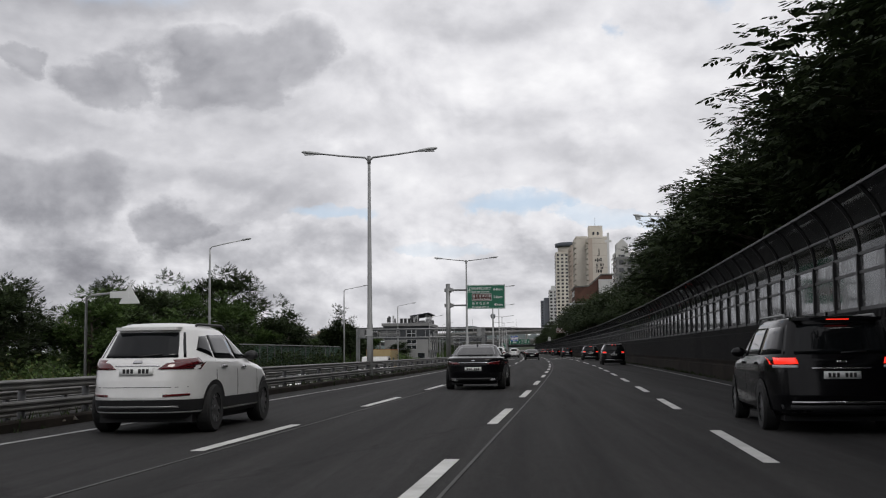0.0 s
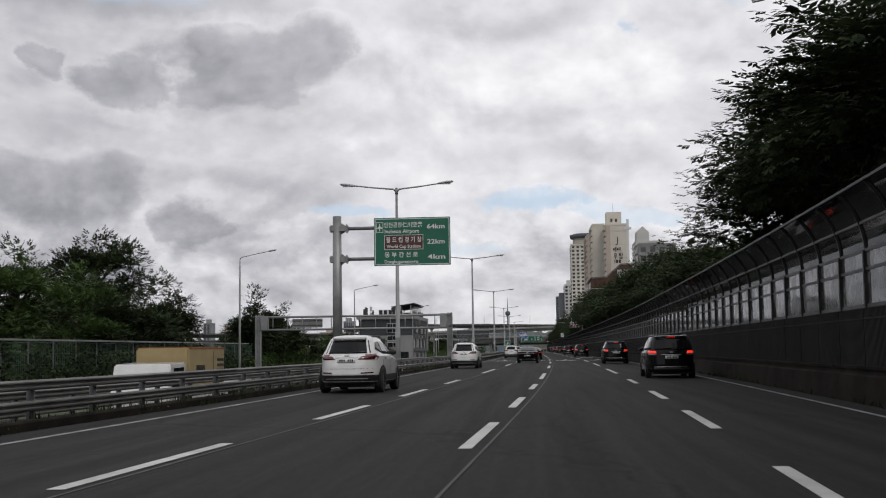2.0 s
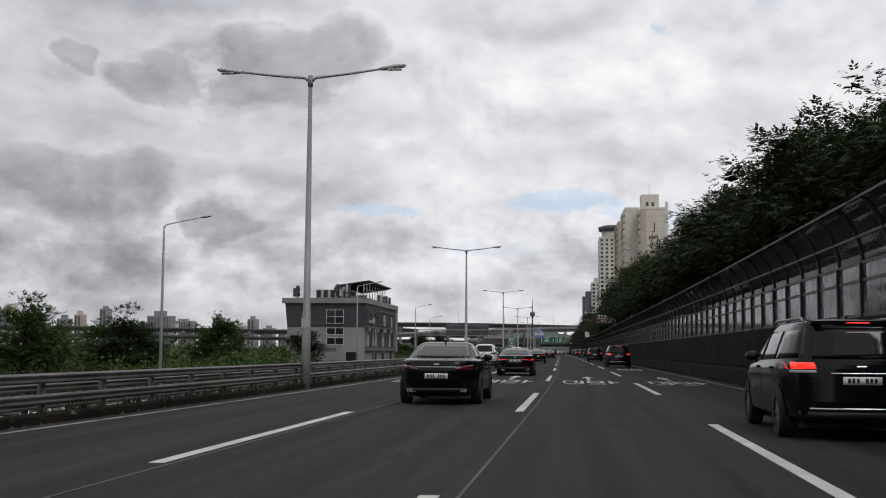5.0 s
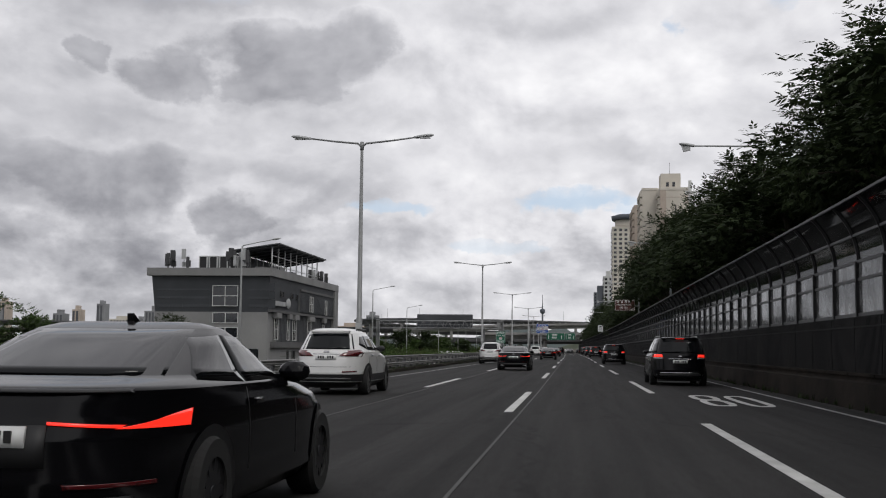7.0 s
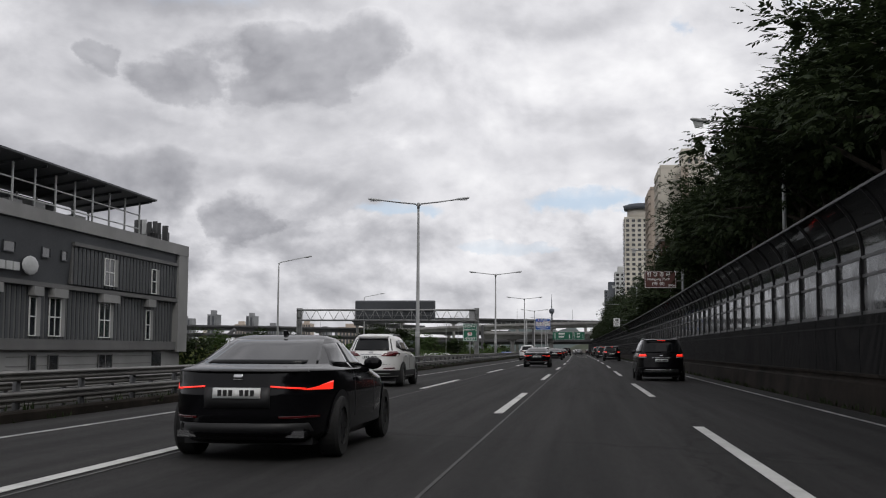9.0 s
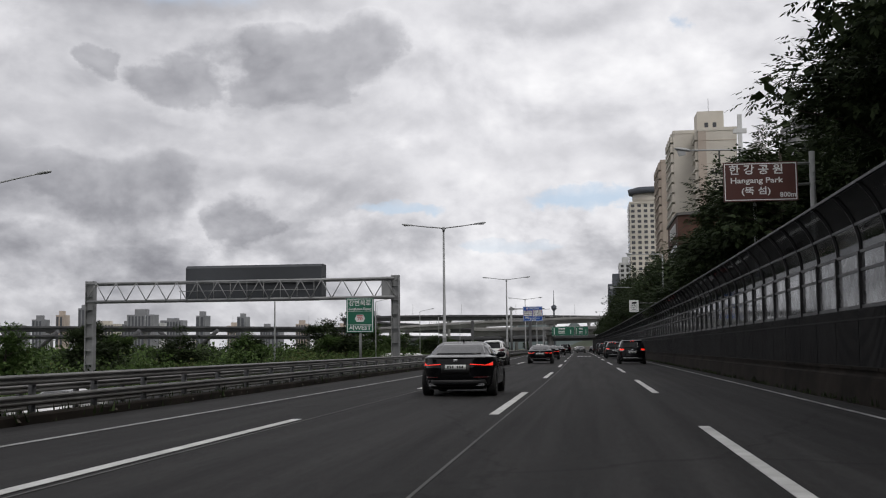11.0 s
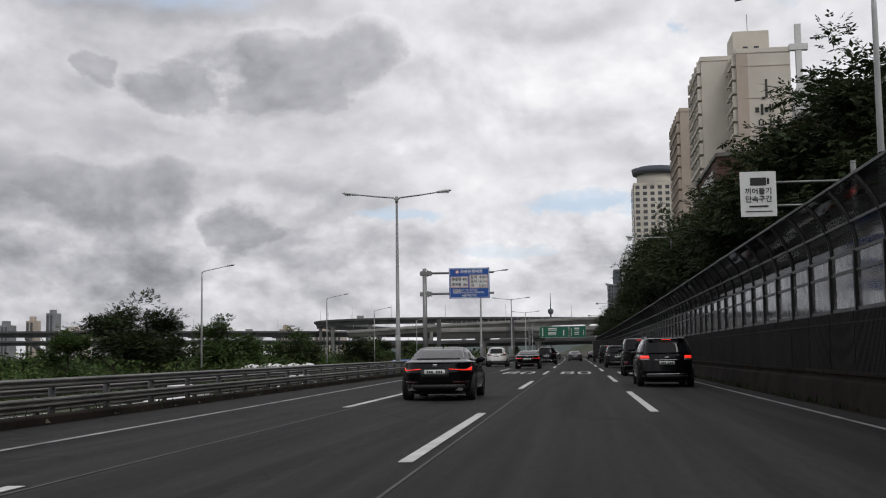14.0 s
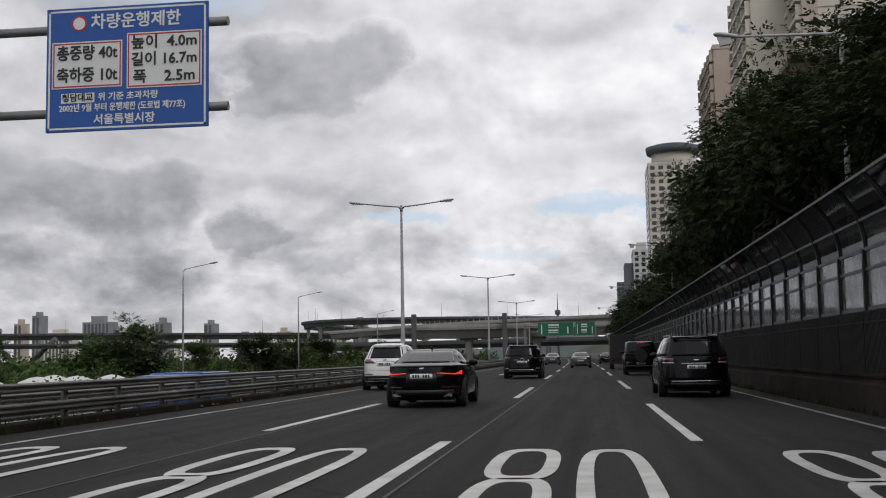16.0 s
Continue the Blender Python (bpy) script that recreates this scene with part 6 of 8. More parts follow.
def tree_meshes(seed, height, spread, clear, n_clumps, per, leaf, leaf_mat, droop=0.0, lean=0.0, squash=1.0):
    """Trunk with limbs, and a crown of many leaves in uneven clumps."""
    rnd = random.Random(seed)
    bm = bmesh.new()
    top = height * 0.8
    pts = [(0, 0, -0.5)]
    px = py = 0.0
    for k in range(1, 6):
        px += rnd.uniform(-0.2, 0.2) + lean * 0.2
        py += rnd.uniform(-0.2, 0.2)
        pts.append((px, py, top * k / 5))
    r0 = height * 0.018 + 0.03
    tube(bm, pts, [r0 * (1 - 0.16 * k) for k in range(6)], 8)
    ends = []
    limbs = 16
    for k in range(limbs):
        f = rnd.uniform(clear / height + 0.03, 0.92)
        i = min(4, int(f * 5))
        base = Vector(pts[i]).lerp(Vector(pts[i + 1]), f * 5 - i) if f * 5 - i <= 1 else Vector(pts[-1])
        a = 2 * math.pi * (k * 0.382 + rnd.uniform(0, 0.2))
        reach = spread * rnd.uniform(0.6, 1.0) * (1.0 - 0.55 * max(0.0, f - 0.45) / 0.5)
        tip = base + Vector((math.cos(a) * reach, math.sin(a) * reach, reach * rnd.uniform(0.25, 0.75) * squash))
        mid = base.lerp(tip, 0.5) + Vector((0, 0, 0.12 * reach))
        tube(bm, [base, mid, tip], [r0 * 0.40, r0 * 0.24, r0 * 0.08], 5, False)
        ends += [mid, tip, base.lerp(tip, 0.75) + Vector((rnd.uniform(-0.5, 0.5), rnd.uniform(-0.5, 0.5), 0.3))]
    ends.append(Vector(pts[-1]) + Vector((0, 0, height * 0.12)))
    trunk = mesh_of(bm, "trunk", BARK)
    verts, faces = [], []

    def leaflet(p, way, side, length, width):
        b = len(verts)
        q = p + way * (length * 0.45)
        verts.extend((tuple(p), tuple(q + side * width), tuple(p + way * length), tuple(q - side * width)))
        faces.append((b, b + 1, b + 2, b + 3))

    heart = Vector((px * 0.5, py * 0.5, height * 0.5))
    for c in range(n_clumps):
        e = ends[c % len(ends)]
        cen = e + Vector([max(-1.3, min(1.3, rnd.gauss(0, 1))) * spread * q for q in (0.12, 0.12, 0.08)])
        cr = spread * rnd.uniform(0.15, 0.28)
        flat = rnd.uniform(0.40, 0.62)
        # a few oversized leaves are added inside each bough to block sky light
        for _ in range(3):
            p = cen + Vector((rnd.uniform(-0.3, 0.3), rnd.uniform(-0.3, 0.3), rnd.uniform(-0.15, 0.15))) * cr
            if p.z > clear:
                way = Vector((rnd.uniform(-1, 1), rnd.uniform(-1, 1), rnd.uniform(-0.35, 0.2))).normalized()
                leaflet(p, way, way.cross(Vector((0, 0, 1))).normalized(), cr * 0.55, cr * 0.20)
        for _ in range(per):
            d = Vector((rnd.gauss(0, 1), rnd.gauss(0, 1), rnd.gauss(0, 1))).normalized() * cr * rnd.uniform(0.25, 1.0) ** 0.5
            d.z *= flat
            p = cen + d
            if p.z < clear * 0.75:
                continue
            out = (d.normalized() * 0.8 + (p - heart).normalized() * 0.6 + Vector((rnd.uniform(-0.5, 0.5), rnd.uniform(-0.5, 0.5), rnd.uniform(-0.3, 0.5) - droop))).normalized()
            side = out.cross(Vector((rnd.uniform(-0.4, 0.4), rnd.uniform(-0.4, 0.4), 1.0))).normalized()
            size = leaf * rnd.uniform(0.75, 1.35)
            # one spray: a tip leaflet and two pairs, each hanging a little more than the last
            tip = out - Vector((0, 0, droop * 0.5))
            leaflet(p + out * size * 1.1, tip.normalized(), side, size, size * 0.24)
            for k in range(2):
                at = p + out * size * (0.25 + 0.5 * k) - Vector((0, 0, droop * size * 0.12 * k))
                for sg in (-1, 1):
                    way = (out * 0.65 + side * sg * 0.75 - Vector((0, 0, droop * 0.6 + rnd.uniform(-0.1, 0.2)))).normalized()
                    leaflet(at, way, way.cross(out.cross(side)).normalized(), size * rnd.uniform(0.8, 1.05), size * 0.22)
    me = bpy.data.meshes.new("crown")
    me.from_pydata(verts, [], faces)
    me.materials.append(leaf_mat)
    return trunk, me


def plant(kind, m, scale=1.0, group="", label="", category="tree", name="tree"):
    trunk, crown = kind
    t = thing(name, m @ Matrix.Diagonal((*scale, 1) if isinstance(scale, tuple) else (scale, scale, scale, 1)), label, category, group)
    part("trunk", trunk, None, t)
    part("crown", crown, None, t)
    return t


SLOPE_TREES = [tree_meshes(31 + k, 10, 3.5, 1.0, 190, 10, 0.28, LEAF_DARK, 0.35) for k in range(4)]
OVER_TREES = [tree_meshes(41 + k, 10, 3.5, 4.4, 190, 14, 0.17, LEAF_DARK, 0.45, 0, 0.8) for k in range(4)]
PARK_TREES = [tree_meshes(51 + k, 9, 3.6, 2.3, 210, 16, 0.20, LEAF_MID if k % 2 else LEAF_DARK, 0.12) for k in range(4)]
rnd = random.Random(5)
TOPS = [(-40, 10.8), (20, 12.2), (45, 12.2), (66, 11.2), (80, 12.2), (92, 13.2), (97, 12.6), (100, 9.6), (102, 5.6), (113, 4.8), (120, 7.0), (127, 9.0), (134, 8.0), (140, 8.2), (150, 9.2), (174, 10.4), (190, 11.2), (206, 11.6), (217, 10.6), (237, 10.8),
        (252, 12.0), (262, 12.8), (269, 13.6), (285, 13.8), (305, 13.9), (316, 12.4), (330, 11.6), (341, 11.0), (353, 10.6), (363, 9.8), (369, 7.4), (379, 6.4), (388, 8.2), (393, 10.8), (404, 10.8), (417, 11.0), (425, 10.6), (434, 9.2), (447, 12.2), (464, 15.2),
        (483, 15.0), (495, 13.2), (509, 11.6), (550, 11.0), (640, 10.0), (1000, 9.5)]


def top_at(y):
    for (a, za), (b, zb) in zip(TOPS, TOPS[1:]):
        if y <= b:
            return za + (zb - za) * (y - a) / (b - a)
    return TOPS[-1][1]


for u0, extra, kinds, gap in ((8.2, 1.5, OVER_TREES, 5.0), (13.0, 3.6, SLOPE_TREES, 8.5)):
    y = -34.0
    while y < 640:
        u, yy = u0 + rnd.uniform(-0.2, 0.7), y + rnd.uniform(-1.0, 1.0)
        u += 1.6 if 306 < yy < 322 else 1.3 if 374 < yy < 392 else 0.0
        base = ground_z(u) - 0.2
        low = 101 < yy < 118
        h = max(2.6, top_at(yy) + (extra * 0.4 if low or 368 < yy < 392 else extra) + rnd.uniform(-1.6, 0.6) - base)
        wide = rnd.uniform(1.05, 1.25) * (gap / 5.0) ** 0.5 * (0.65 if low else 0.9 if yy > 350 else 1.2 if yy < 100 else 0.8 if 115 < yy < 160 else 0.72 if 304 < yy < 316 else 1.0)
        plant(kinds[rnd.randrange(4)], Matrix.Translation((cx(yy) + u, yy, base)) @ Matrix.Rotation(rnd.uniform(0, 6.28), 4, "Z"), (wide, wide, h / 11.0), "slope trees", "dark leafy tree on the slope behind the barrier")
        y += rnd.uniform(0.9, 1.1) * gap * (1.0 if y < 480 else 1.8)


def shrub_belt(name, label, seed, count, umin, umax, ymin, ymax, low, high, leaf, materials):
    """Shrubs too dense to count, as one sheet of leaves over uneven mounds."""
    rnd = random.Random(seed)
    verts, faces, index = [], [], []
    while len(faces) < count:
        y, u = rnd.uniform(ymin, ymax), rnd.uniform(umin, umax)
        if -41 < u < -26.5 and 262 < y < 304 or -29 < u < -8 and y > 590:
            continue
        n = noise.noise(Vector((u * 0.16, y * 0.09, seed))) * 0.8 + noise.noise(Vector((u * 0.5, y * 0.4, seed + 3.0))) * 0.6
        top = low + (high - low) * min(1.0, max(0.0, 0.45 + n))
        p = Vector((cx(y) + u, y, ground_z(u) - 0.1 + top * rnd.uniform(0.25, 1.0)))
        way = Vector((rnd.uniform(-1, 1), rnd.uniform(-1, 1), rnd.uniform(-0.3, 1.0))).normalized()
        side = way.cross(Vector((rnd.uniform(-1, 1), rnd.uniform(-1, 1), rnd.uniform(0.2, 1.0)))).normalized()
        L, W = leaf * rnd.uniform(0.7, 1.5), leaf * rnd.uniform(0.25, 0.5)
        b = len(verts)
        verts += [tuple(p), tuple(p + way * L * 0.5 + side * W), tuple(p + way * L), tuple(p + way * L * 0.5 - side * W)]
        faces.append((b, b + 1, b + 2, b + 3))
        index.append(0 if noise.noise(Vector((u * 0.08, y * 0.05, seed + 9.0))) < 0.08 else 1)
    me = bpy.data.meshes.new(name)
    me.from_pydata(verts, [], faces)
    for m in materials:
        me.materials.append(m)
    me.polygons.foreach_set("material_index", index)
    return tagged(new(name, me), label, "shrubs", kind="stuff")


shrub_belt("slope_shrubs", "dark shrubs behind the sound barrier", 3, 60000, 7.0, 11.5, -36, 560, 1.0, 4.0, 0.26, (LEAF_DARK, LEAF_DARK))
shrub_belt("riverside_shrubs", "green shrubs in the riverside park", 7, 130000, -60, -28.4, -20, 600, 0.4, 3.9, 0.28, (LEAF_MID, LEAF_OLIVE))
shrub_belt("park_woods", "dense green woods across the riverside park", 23, 70000, -190, -46, 30, 660, 1.5, 6.6, 0.62, (LEAF_MID, LEAF_DARK))
shrub_belt("far_woods", "far green woods under the viaducts", 29, 45000, -420, -14, 600, 1080, 1.6, 6.4, 1.0, (LEAF_DARK, LEAF_MID))
shrub_belt("riverside_hedge", "dense dark green hedge beside the lower carriageway", 17, 60000, -32.6, -27.8, -20, 640, 0.5, 2.9, 0.24, (LEAF_MID, LEAF_DARK))

# riverside park: chosen tall trees first, then a loose belt
PARK = [(-48, 161, 15.4, 0), (-54, 156, 14.0, 2), (-56, 140, 12.5, 0), (-50, 146, 12.2, 1), (-44, 148, 10.8, 3), (-41, 138, 9.2, 1), (-35.5, 128, 7.8, 2), (-46, 122, 9.8, 0), (-44, 106, 8.6, 3), (-40, 92, 7.2, 1), (-43, 80, 8.0, 0),
        (-42, 68, 8.5, 2), (-44, 56, 9.0, 0), (-52, 80, 9.5, 2), (-38, 452, 7.8, 2), (-43, 459, 7.2, 0), (-36, 470, 6.4, 3), (-38, 505, 6.0, 3)]
# between them: rows of smaller trees by stretch of road (from, to, how many, lowest top, highest top)
for y0, y1, n, lo, hi in ((58, 158, 14, 4.8, 7.2), (166, 262, 13, 4.2, 5.6), (306, 440, 10, 3.6, 4.5), (476, 590, 10, 4.4, 5.4)):
    for k in range(n):
        PARK.append((rnd.uniform(-46, -33), y0 + (y1 - y0) * (k + rnd.uniform(0.2, 0.8)) / n, rnd.uniform(lo, hi), k % 4))
for x, y, top, k in PARK:
    base = ground_z(x) - 0.3
    s = (top - base) / 9.6
    plant(PARK_TREES[k], Matrix.Translation((x + (cx(y) if y > 400 else 0), y, base)) @ Matrix.Rotation(rnd.uniform(0, 6.28), 4, "Z"), (s * (1.15 if top < 10 else 0.95), s * (1.15 if top < 10 else 0.95), s), "park trees", "leafy green tree in the riverside park")
ROUND_TREE = tree_meshes(61, 9, 3.4, 3.2, 330, 15, 0.19, LEAF_DARK, 0.15, 0, 0.7)
base = ground_z(-31) - 0.3
for x, y, top, wide, label in ((-31, 160, 9.4, 1.08, "round-headed tree on a bare trunk by the carriageway"), (-31.5, 174, 8.0, 0.85, "dense round tree beside the lower carriageway"), (-37, 150, 10.4, 1.1, "dense round tree beside the lower carriageway")):
    plant(ROUND_TREE, pose(x, y, base, rz=x * y), (wide, wide, (top - base) / 10.4), "park trees", label)
for k in range(30):
    yy = rnd.uniform(60, 660)
    u = rnd.uniform(-110, -55)
    plant(PARK_TREES[k % 4], Matrix.Translation((cx(yy) + u, yy, ground_z(u) - 0.3)) @ Matrix.Rotation(rnd.uniform(0, 6.28), 4, "Z"), rnd.uniform(0.55, 0.85) * (1.1 if yy < 220 else 0.8), "park trees", "leafy green tree in the riverside park")
for k in range(16):
    a, yy = rnd.uniform(-0.9, 1.0), rnd.uniform(640, 1000)
    x = -30 + a * 120 if a < 0 else 24 + a * 60
    plant(PARK_TREES[k % 4], Matrix.Translation((x, yy, -3 if x < 0 else 2)) @ Matrix.Rotation(rnd.uniform(0, 6.28), 4, "Z"), rnd.uniform(0.8, 1.1), "far trees", "far leafy tree below the bridges")


# ---------------------------------------------------------------- things by the riverside
fence = thing("green_fence", None, "tall green mesh fence overgrown with creepers, with a pale top rail", "fence")
FU, FY0, FY1 = -29.3, 98.0, 152.0
y = FY0
while y < FY1 - 0.1:
    bm = bmesh.new()
    tube(bm, [(0, 0, -0.2), (0, 0, 4.0)], 0.045, 8)
    part("fence_post", bm, STEEL_DARK, fence, m=pose(cx(y) + FU, y, ground_z(FU) - 0.1))
    bm = bmesh.new()
    for k in range(12):
        tube(bm, [(0, 0.1 + 0.24 * k, 0.2), (0, 0.1 + 0.24 * k, 3.85)], 0.012, 4)
    for k in range(7):
        tube(bm, [(0, 0, 0.25 + 0.6 * k), (0, 3.0, 0.25 + 0.6 * k)], 0.012, 4)
    part("mesh_panel", bm, FENCE_GREEN, fence, m=pose(cx(y) + FU, y, ground_z(FU) - 0.1))
    y += 3.0
bm = bmesh.new()
prism(bm, [(FU - 0.1, 3.94), (FU + 0.1, 3.94), (FU + 0.1, 4.04), (FU - 0.1, 4.04)], "y", FY0, FY1)
part("top_rail", bm, STEEL, fence, "pale flat capping along the top", pose(cx(125), 0, ground_z(FU) - 0.1))
shrub_belt("fence_creepers", "dark creepers over the green fence", 11, 26000, -31.2, -29.0, 98, 152, 1.6, 4.6, 0.22, (LEAF_DARK, LEAF_MID))

ts = thing("warning_sign", on_road(-12.2, 27, -0.5), "white triangular sign on a thin post with an arm", "road sign")
bm = bmesh.new()
tube(bm, [(0, 0, -0.3), (0, 0, 3.1), (0.12, 0, 3.2), (1.3, 0, 3.3)], [0.04, 0.035, 0.03, 0.025], 8)
part("post", bm, POLE, ts)
bm = bmesh.new()
prism(bm, [(0.85, 2.98), (1.38, 2.98), (1.115, 3.44)], "y", -0.05, -0.03)
part("sign_plate", bm, SIGN_WHITE, ts)
bm = bmesh.new()
box(bm, 0.62, 1.1, -0.055, -0.03, 3.12, 3.28)
part("lower_plate", bm, SIGN_WHITE, ts)

first = None
for k, (x, y, z) in enumerate(((-34.6, 481, 0), (-33.4, 484, 0), (-32.4, 487, 0), (-36.5, 478, 0), (-38.0, 490, 0))):
    if first is None:
        first = thing("parasol", pose(x, y, ground_z(-33)), "white canvas parasol in the riverside park", "parasol", "park parasols")
        bm = bmesh.new()
        tube(bm, [(0, 0, 0), (0, 0, 2.5)], 0.035, 8)
        part("pole", bm, STEEL, first)
        bm = bmesh.new()
        tube(bm, [(0, 0, 2.10), (0, 0, 2.38), (0, 0, 2.62), (0, 0, 2.70)], [1.35, 1.15, 0.5, 0.05], 8, False)
        for v in bm.verts:
            a = math.atan2(v.co.y, v.co.x)
            v.co.z -= 0.05 * abs(math.sin(4 * a))
        part("canopy", bm, WHITE_FRAME, first)
    else:
        copy_thing(first, pose(x, y, ground_z(-33)))

# ---------------------------------------------------------------- cars


def lerp_rows(rows, z):
    """Interpolates rows of (z, values...) at z."""
    if z <= rows[0][0]:
        return rows[0][1:]
    for a, b in zip(rows, rows[1:]):
        if z <= b[0]:
            f = (z - a[0]) / max(1e-6, b[0] - a[0])
            return [p + (q - p) * f for p, q in zip(a[1:], b[1:])]
    return rows[-1][1:]


class Shell:
    """A car's skin: for each height the rear, the front and the half width of a rounded outline. Rear at y = 0, front at +y."""

    def __init__(self, rows, power=4.5):
        self.rows, self.p = rows, power

    def outline(self, z, n=72):
        r, f, w = lerp_rows(self.rows, z)
        yc, L = (r + f) / 2, (f - r) / 2
        out = []
        for k in range(n):
            t = 2 * math.pi * (k + 0.5) / n
            c, s = math.cos(t), math.sin(t)
            e = 2 / self.p
            out.append((w * math.copysign(abs(c) ** e, c), yc + L * math.copysign(abs(s) ** e, s), z))
        return out

    def rear(self, x, z, off=0.006):
        r, f, w = lerp_rows(self.rows, z)
        k = (1 - min(0.999, abs(x) / w) ** self.p) ** (1 / self.p)
        return Vector((x, (r + f) / 2 - (f - r) / 2 * k - off, z))

    def front(self, x, z, off=0.006):
        r, f, w = lerp_rows(self.rows, z)
        k = (1 - min(0.999, abs(x) / w) ** self.p) ** (1 / self.p)
        return Vector((x, (r + f) / 2 + (f - r) / 2 * k + off, z))

    def side(self, y, z, sign, off=0.006):
        r, f, w = lerp_rows(self.rows, z)
        yc, L = (r + f) / 2, (f - r) / 2
        k = (1 - min(0.999, abs(y - yc) / L) ** self.p) ** (1 / self.p)
        return Vector((sign * (w * k + off), y, z))

    def skin(self, zs):
        bm = bmesh.new()
        rings = [[bm.verts.new(p) for p in self.outline(z)] for z in zs]
        n = len(rings[0])
        for a, b in zip(rings, rings[1:]):
            for k in range(n):
                f = bm.faces.new((a[k], a[(k + 1) % n], b[(k + 1) % n], b[k]))
                f.smooth = True
        bm.faces.new(rings[0][::-1])
        bm.faces.new(rings[-1])
        return bm


def patch(where, quad, off=0.006, n=8, m=5):
    """A piece that follows the skin. quad: four corners in the skin's own two coordinates: low-left, low-right, top-right, top-left."""
    bm = bmesh.new()
    (a, b, c, d) = quad
    grid, back = [], []
    for j in range(m + 1):
        v = j / m
        row, row2 = [], []
        for i in range(n + 1):
            u = i / n
            p = [(a[k] * (1 - u) + b[k] * u) * (1 - v) + (d[k] * (1 - u) + c[k] * u) * v for k in (0, 1)]
            row.append(bm.verts.new(where(p[0], p[1], off)))
            row2.append(bm.verts.new(where(p[0], p[1], -0.02)))
        grid.append(row)
        back.append(row2)
    for j in range(m):
        for i in range(n):
            f = bm.faces.new((grid[j][i], grid[j][i + 1], grid[j + 1][i + 1], grid[j + 1][i]))
            f.smooth = True
    edge = [(0, i) for i in range(n + 1)] + [(j, n) for j in range(1, m + 1)] + [(m, i) for i in range(n - 1, -1, -1)] + [(j, 0) for j in range(m - 1, 0, -1)]
    for (j, i), (q, p) in zip(edge, edge[1:] + edge[:1]):
        bm.faces.new((grid[j][i], grid[q][p], back[q][p], back[j][i]))
    return bm


def wheel(car, x, y, r, w, rim_mat, spokes=10):
    sgn = 1 if x > 0 else -1
    wh = new("wheel")
    wh.parent = car
    wh.matrix_basis = pose(x, y, r)
    bm = bmesh.new()
    prof = [(0.62 * r, -w / 2), (0.93 * r, -w / 2), (r, -w / 2 + 0.035), (r, w / 2 - 0.035), (0.93 * r, w / 2), (0.62 * r, w / 2)]
    n = 32
    rings = [[bm.verts.new((h, q * math.cos(2 * math.pi * k / n), q * math.sin(2 * math.pi * k / n))) for k in range(n)] for q, h in prof]
    for a, b in zip(rings, rings[1:] + rings[:1]):
        for k in range(n):
            bm.faces.new((a[k], a[(k + 1) % n], b[(k + 1) % n], b[k]))
    me = mesh_of(bm, "tyre", RUBBER)
    tyre = part("tyre", me, None, wh)
    bm = bmesh.new()
    face = sgn * (w / 2 - 0.02)
    tube(bm, [(-sgn * 0.03, 0, 0), (face - sgn * 0.06, 0, 0)], 0.60 * r, 24)
    for k in range(spokes):
        a = 2 * math.pi * k / spokes
        ca, sa = math.cos(a), math.sin(a)
        v = []
        for q, h in ((0.10 * r, 0.045), (0.63 * r, 0.03)):
            for s in (-1, 1):
                for f in (face, face - sgn * 0.05):
                    v.append(bm.verts.new((f, q * ca - s * h * sa, q * sa + s * h * ca)))
        for f in ((0, 1, 3, 2), (4, 6, 7, 5), (0, 2, 6, 4), (1, 5, 7, 3), (0, 4, 5, 1), (2, 3, 7, 6)):
            bm.faces.new([v[i] for i in f])
    tube(bm, [(face - sgn * 0.05, 0, 0), (face + sgn * 0.005, 0, 0)], 0.13 * r, 16)
    part("rim", bm, rim_mat, wh)
    return wh


def disc_patch(sh, y, z, r, sign, off):
    """A round dark disc laid on the skin in place of a shaded wheel opening."""
    bm = bmesh.new()
    n = 28
    mid = bm.verts.new(sh.side(y, z, sign, off))
    rim = [bm.verts.new(sh.side(y + r * math.cos(2 * math.pi * k / n), max(0.2, z + r * math.sin(2 * math.pi * k / n)), sign, off)) for k in range(n)]
    for k in range(n):
        bm.faces.new((mid, rim[k], rim[(k + 1) % n]))
    return bm


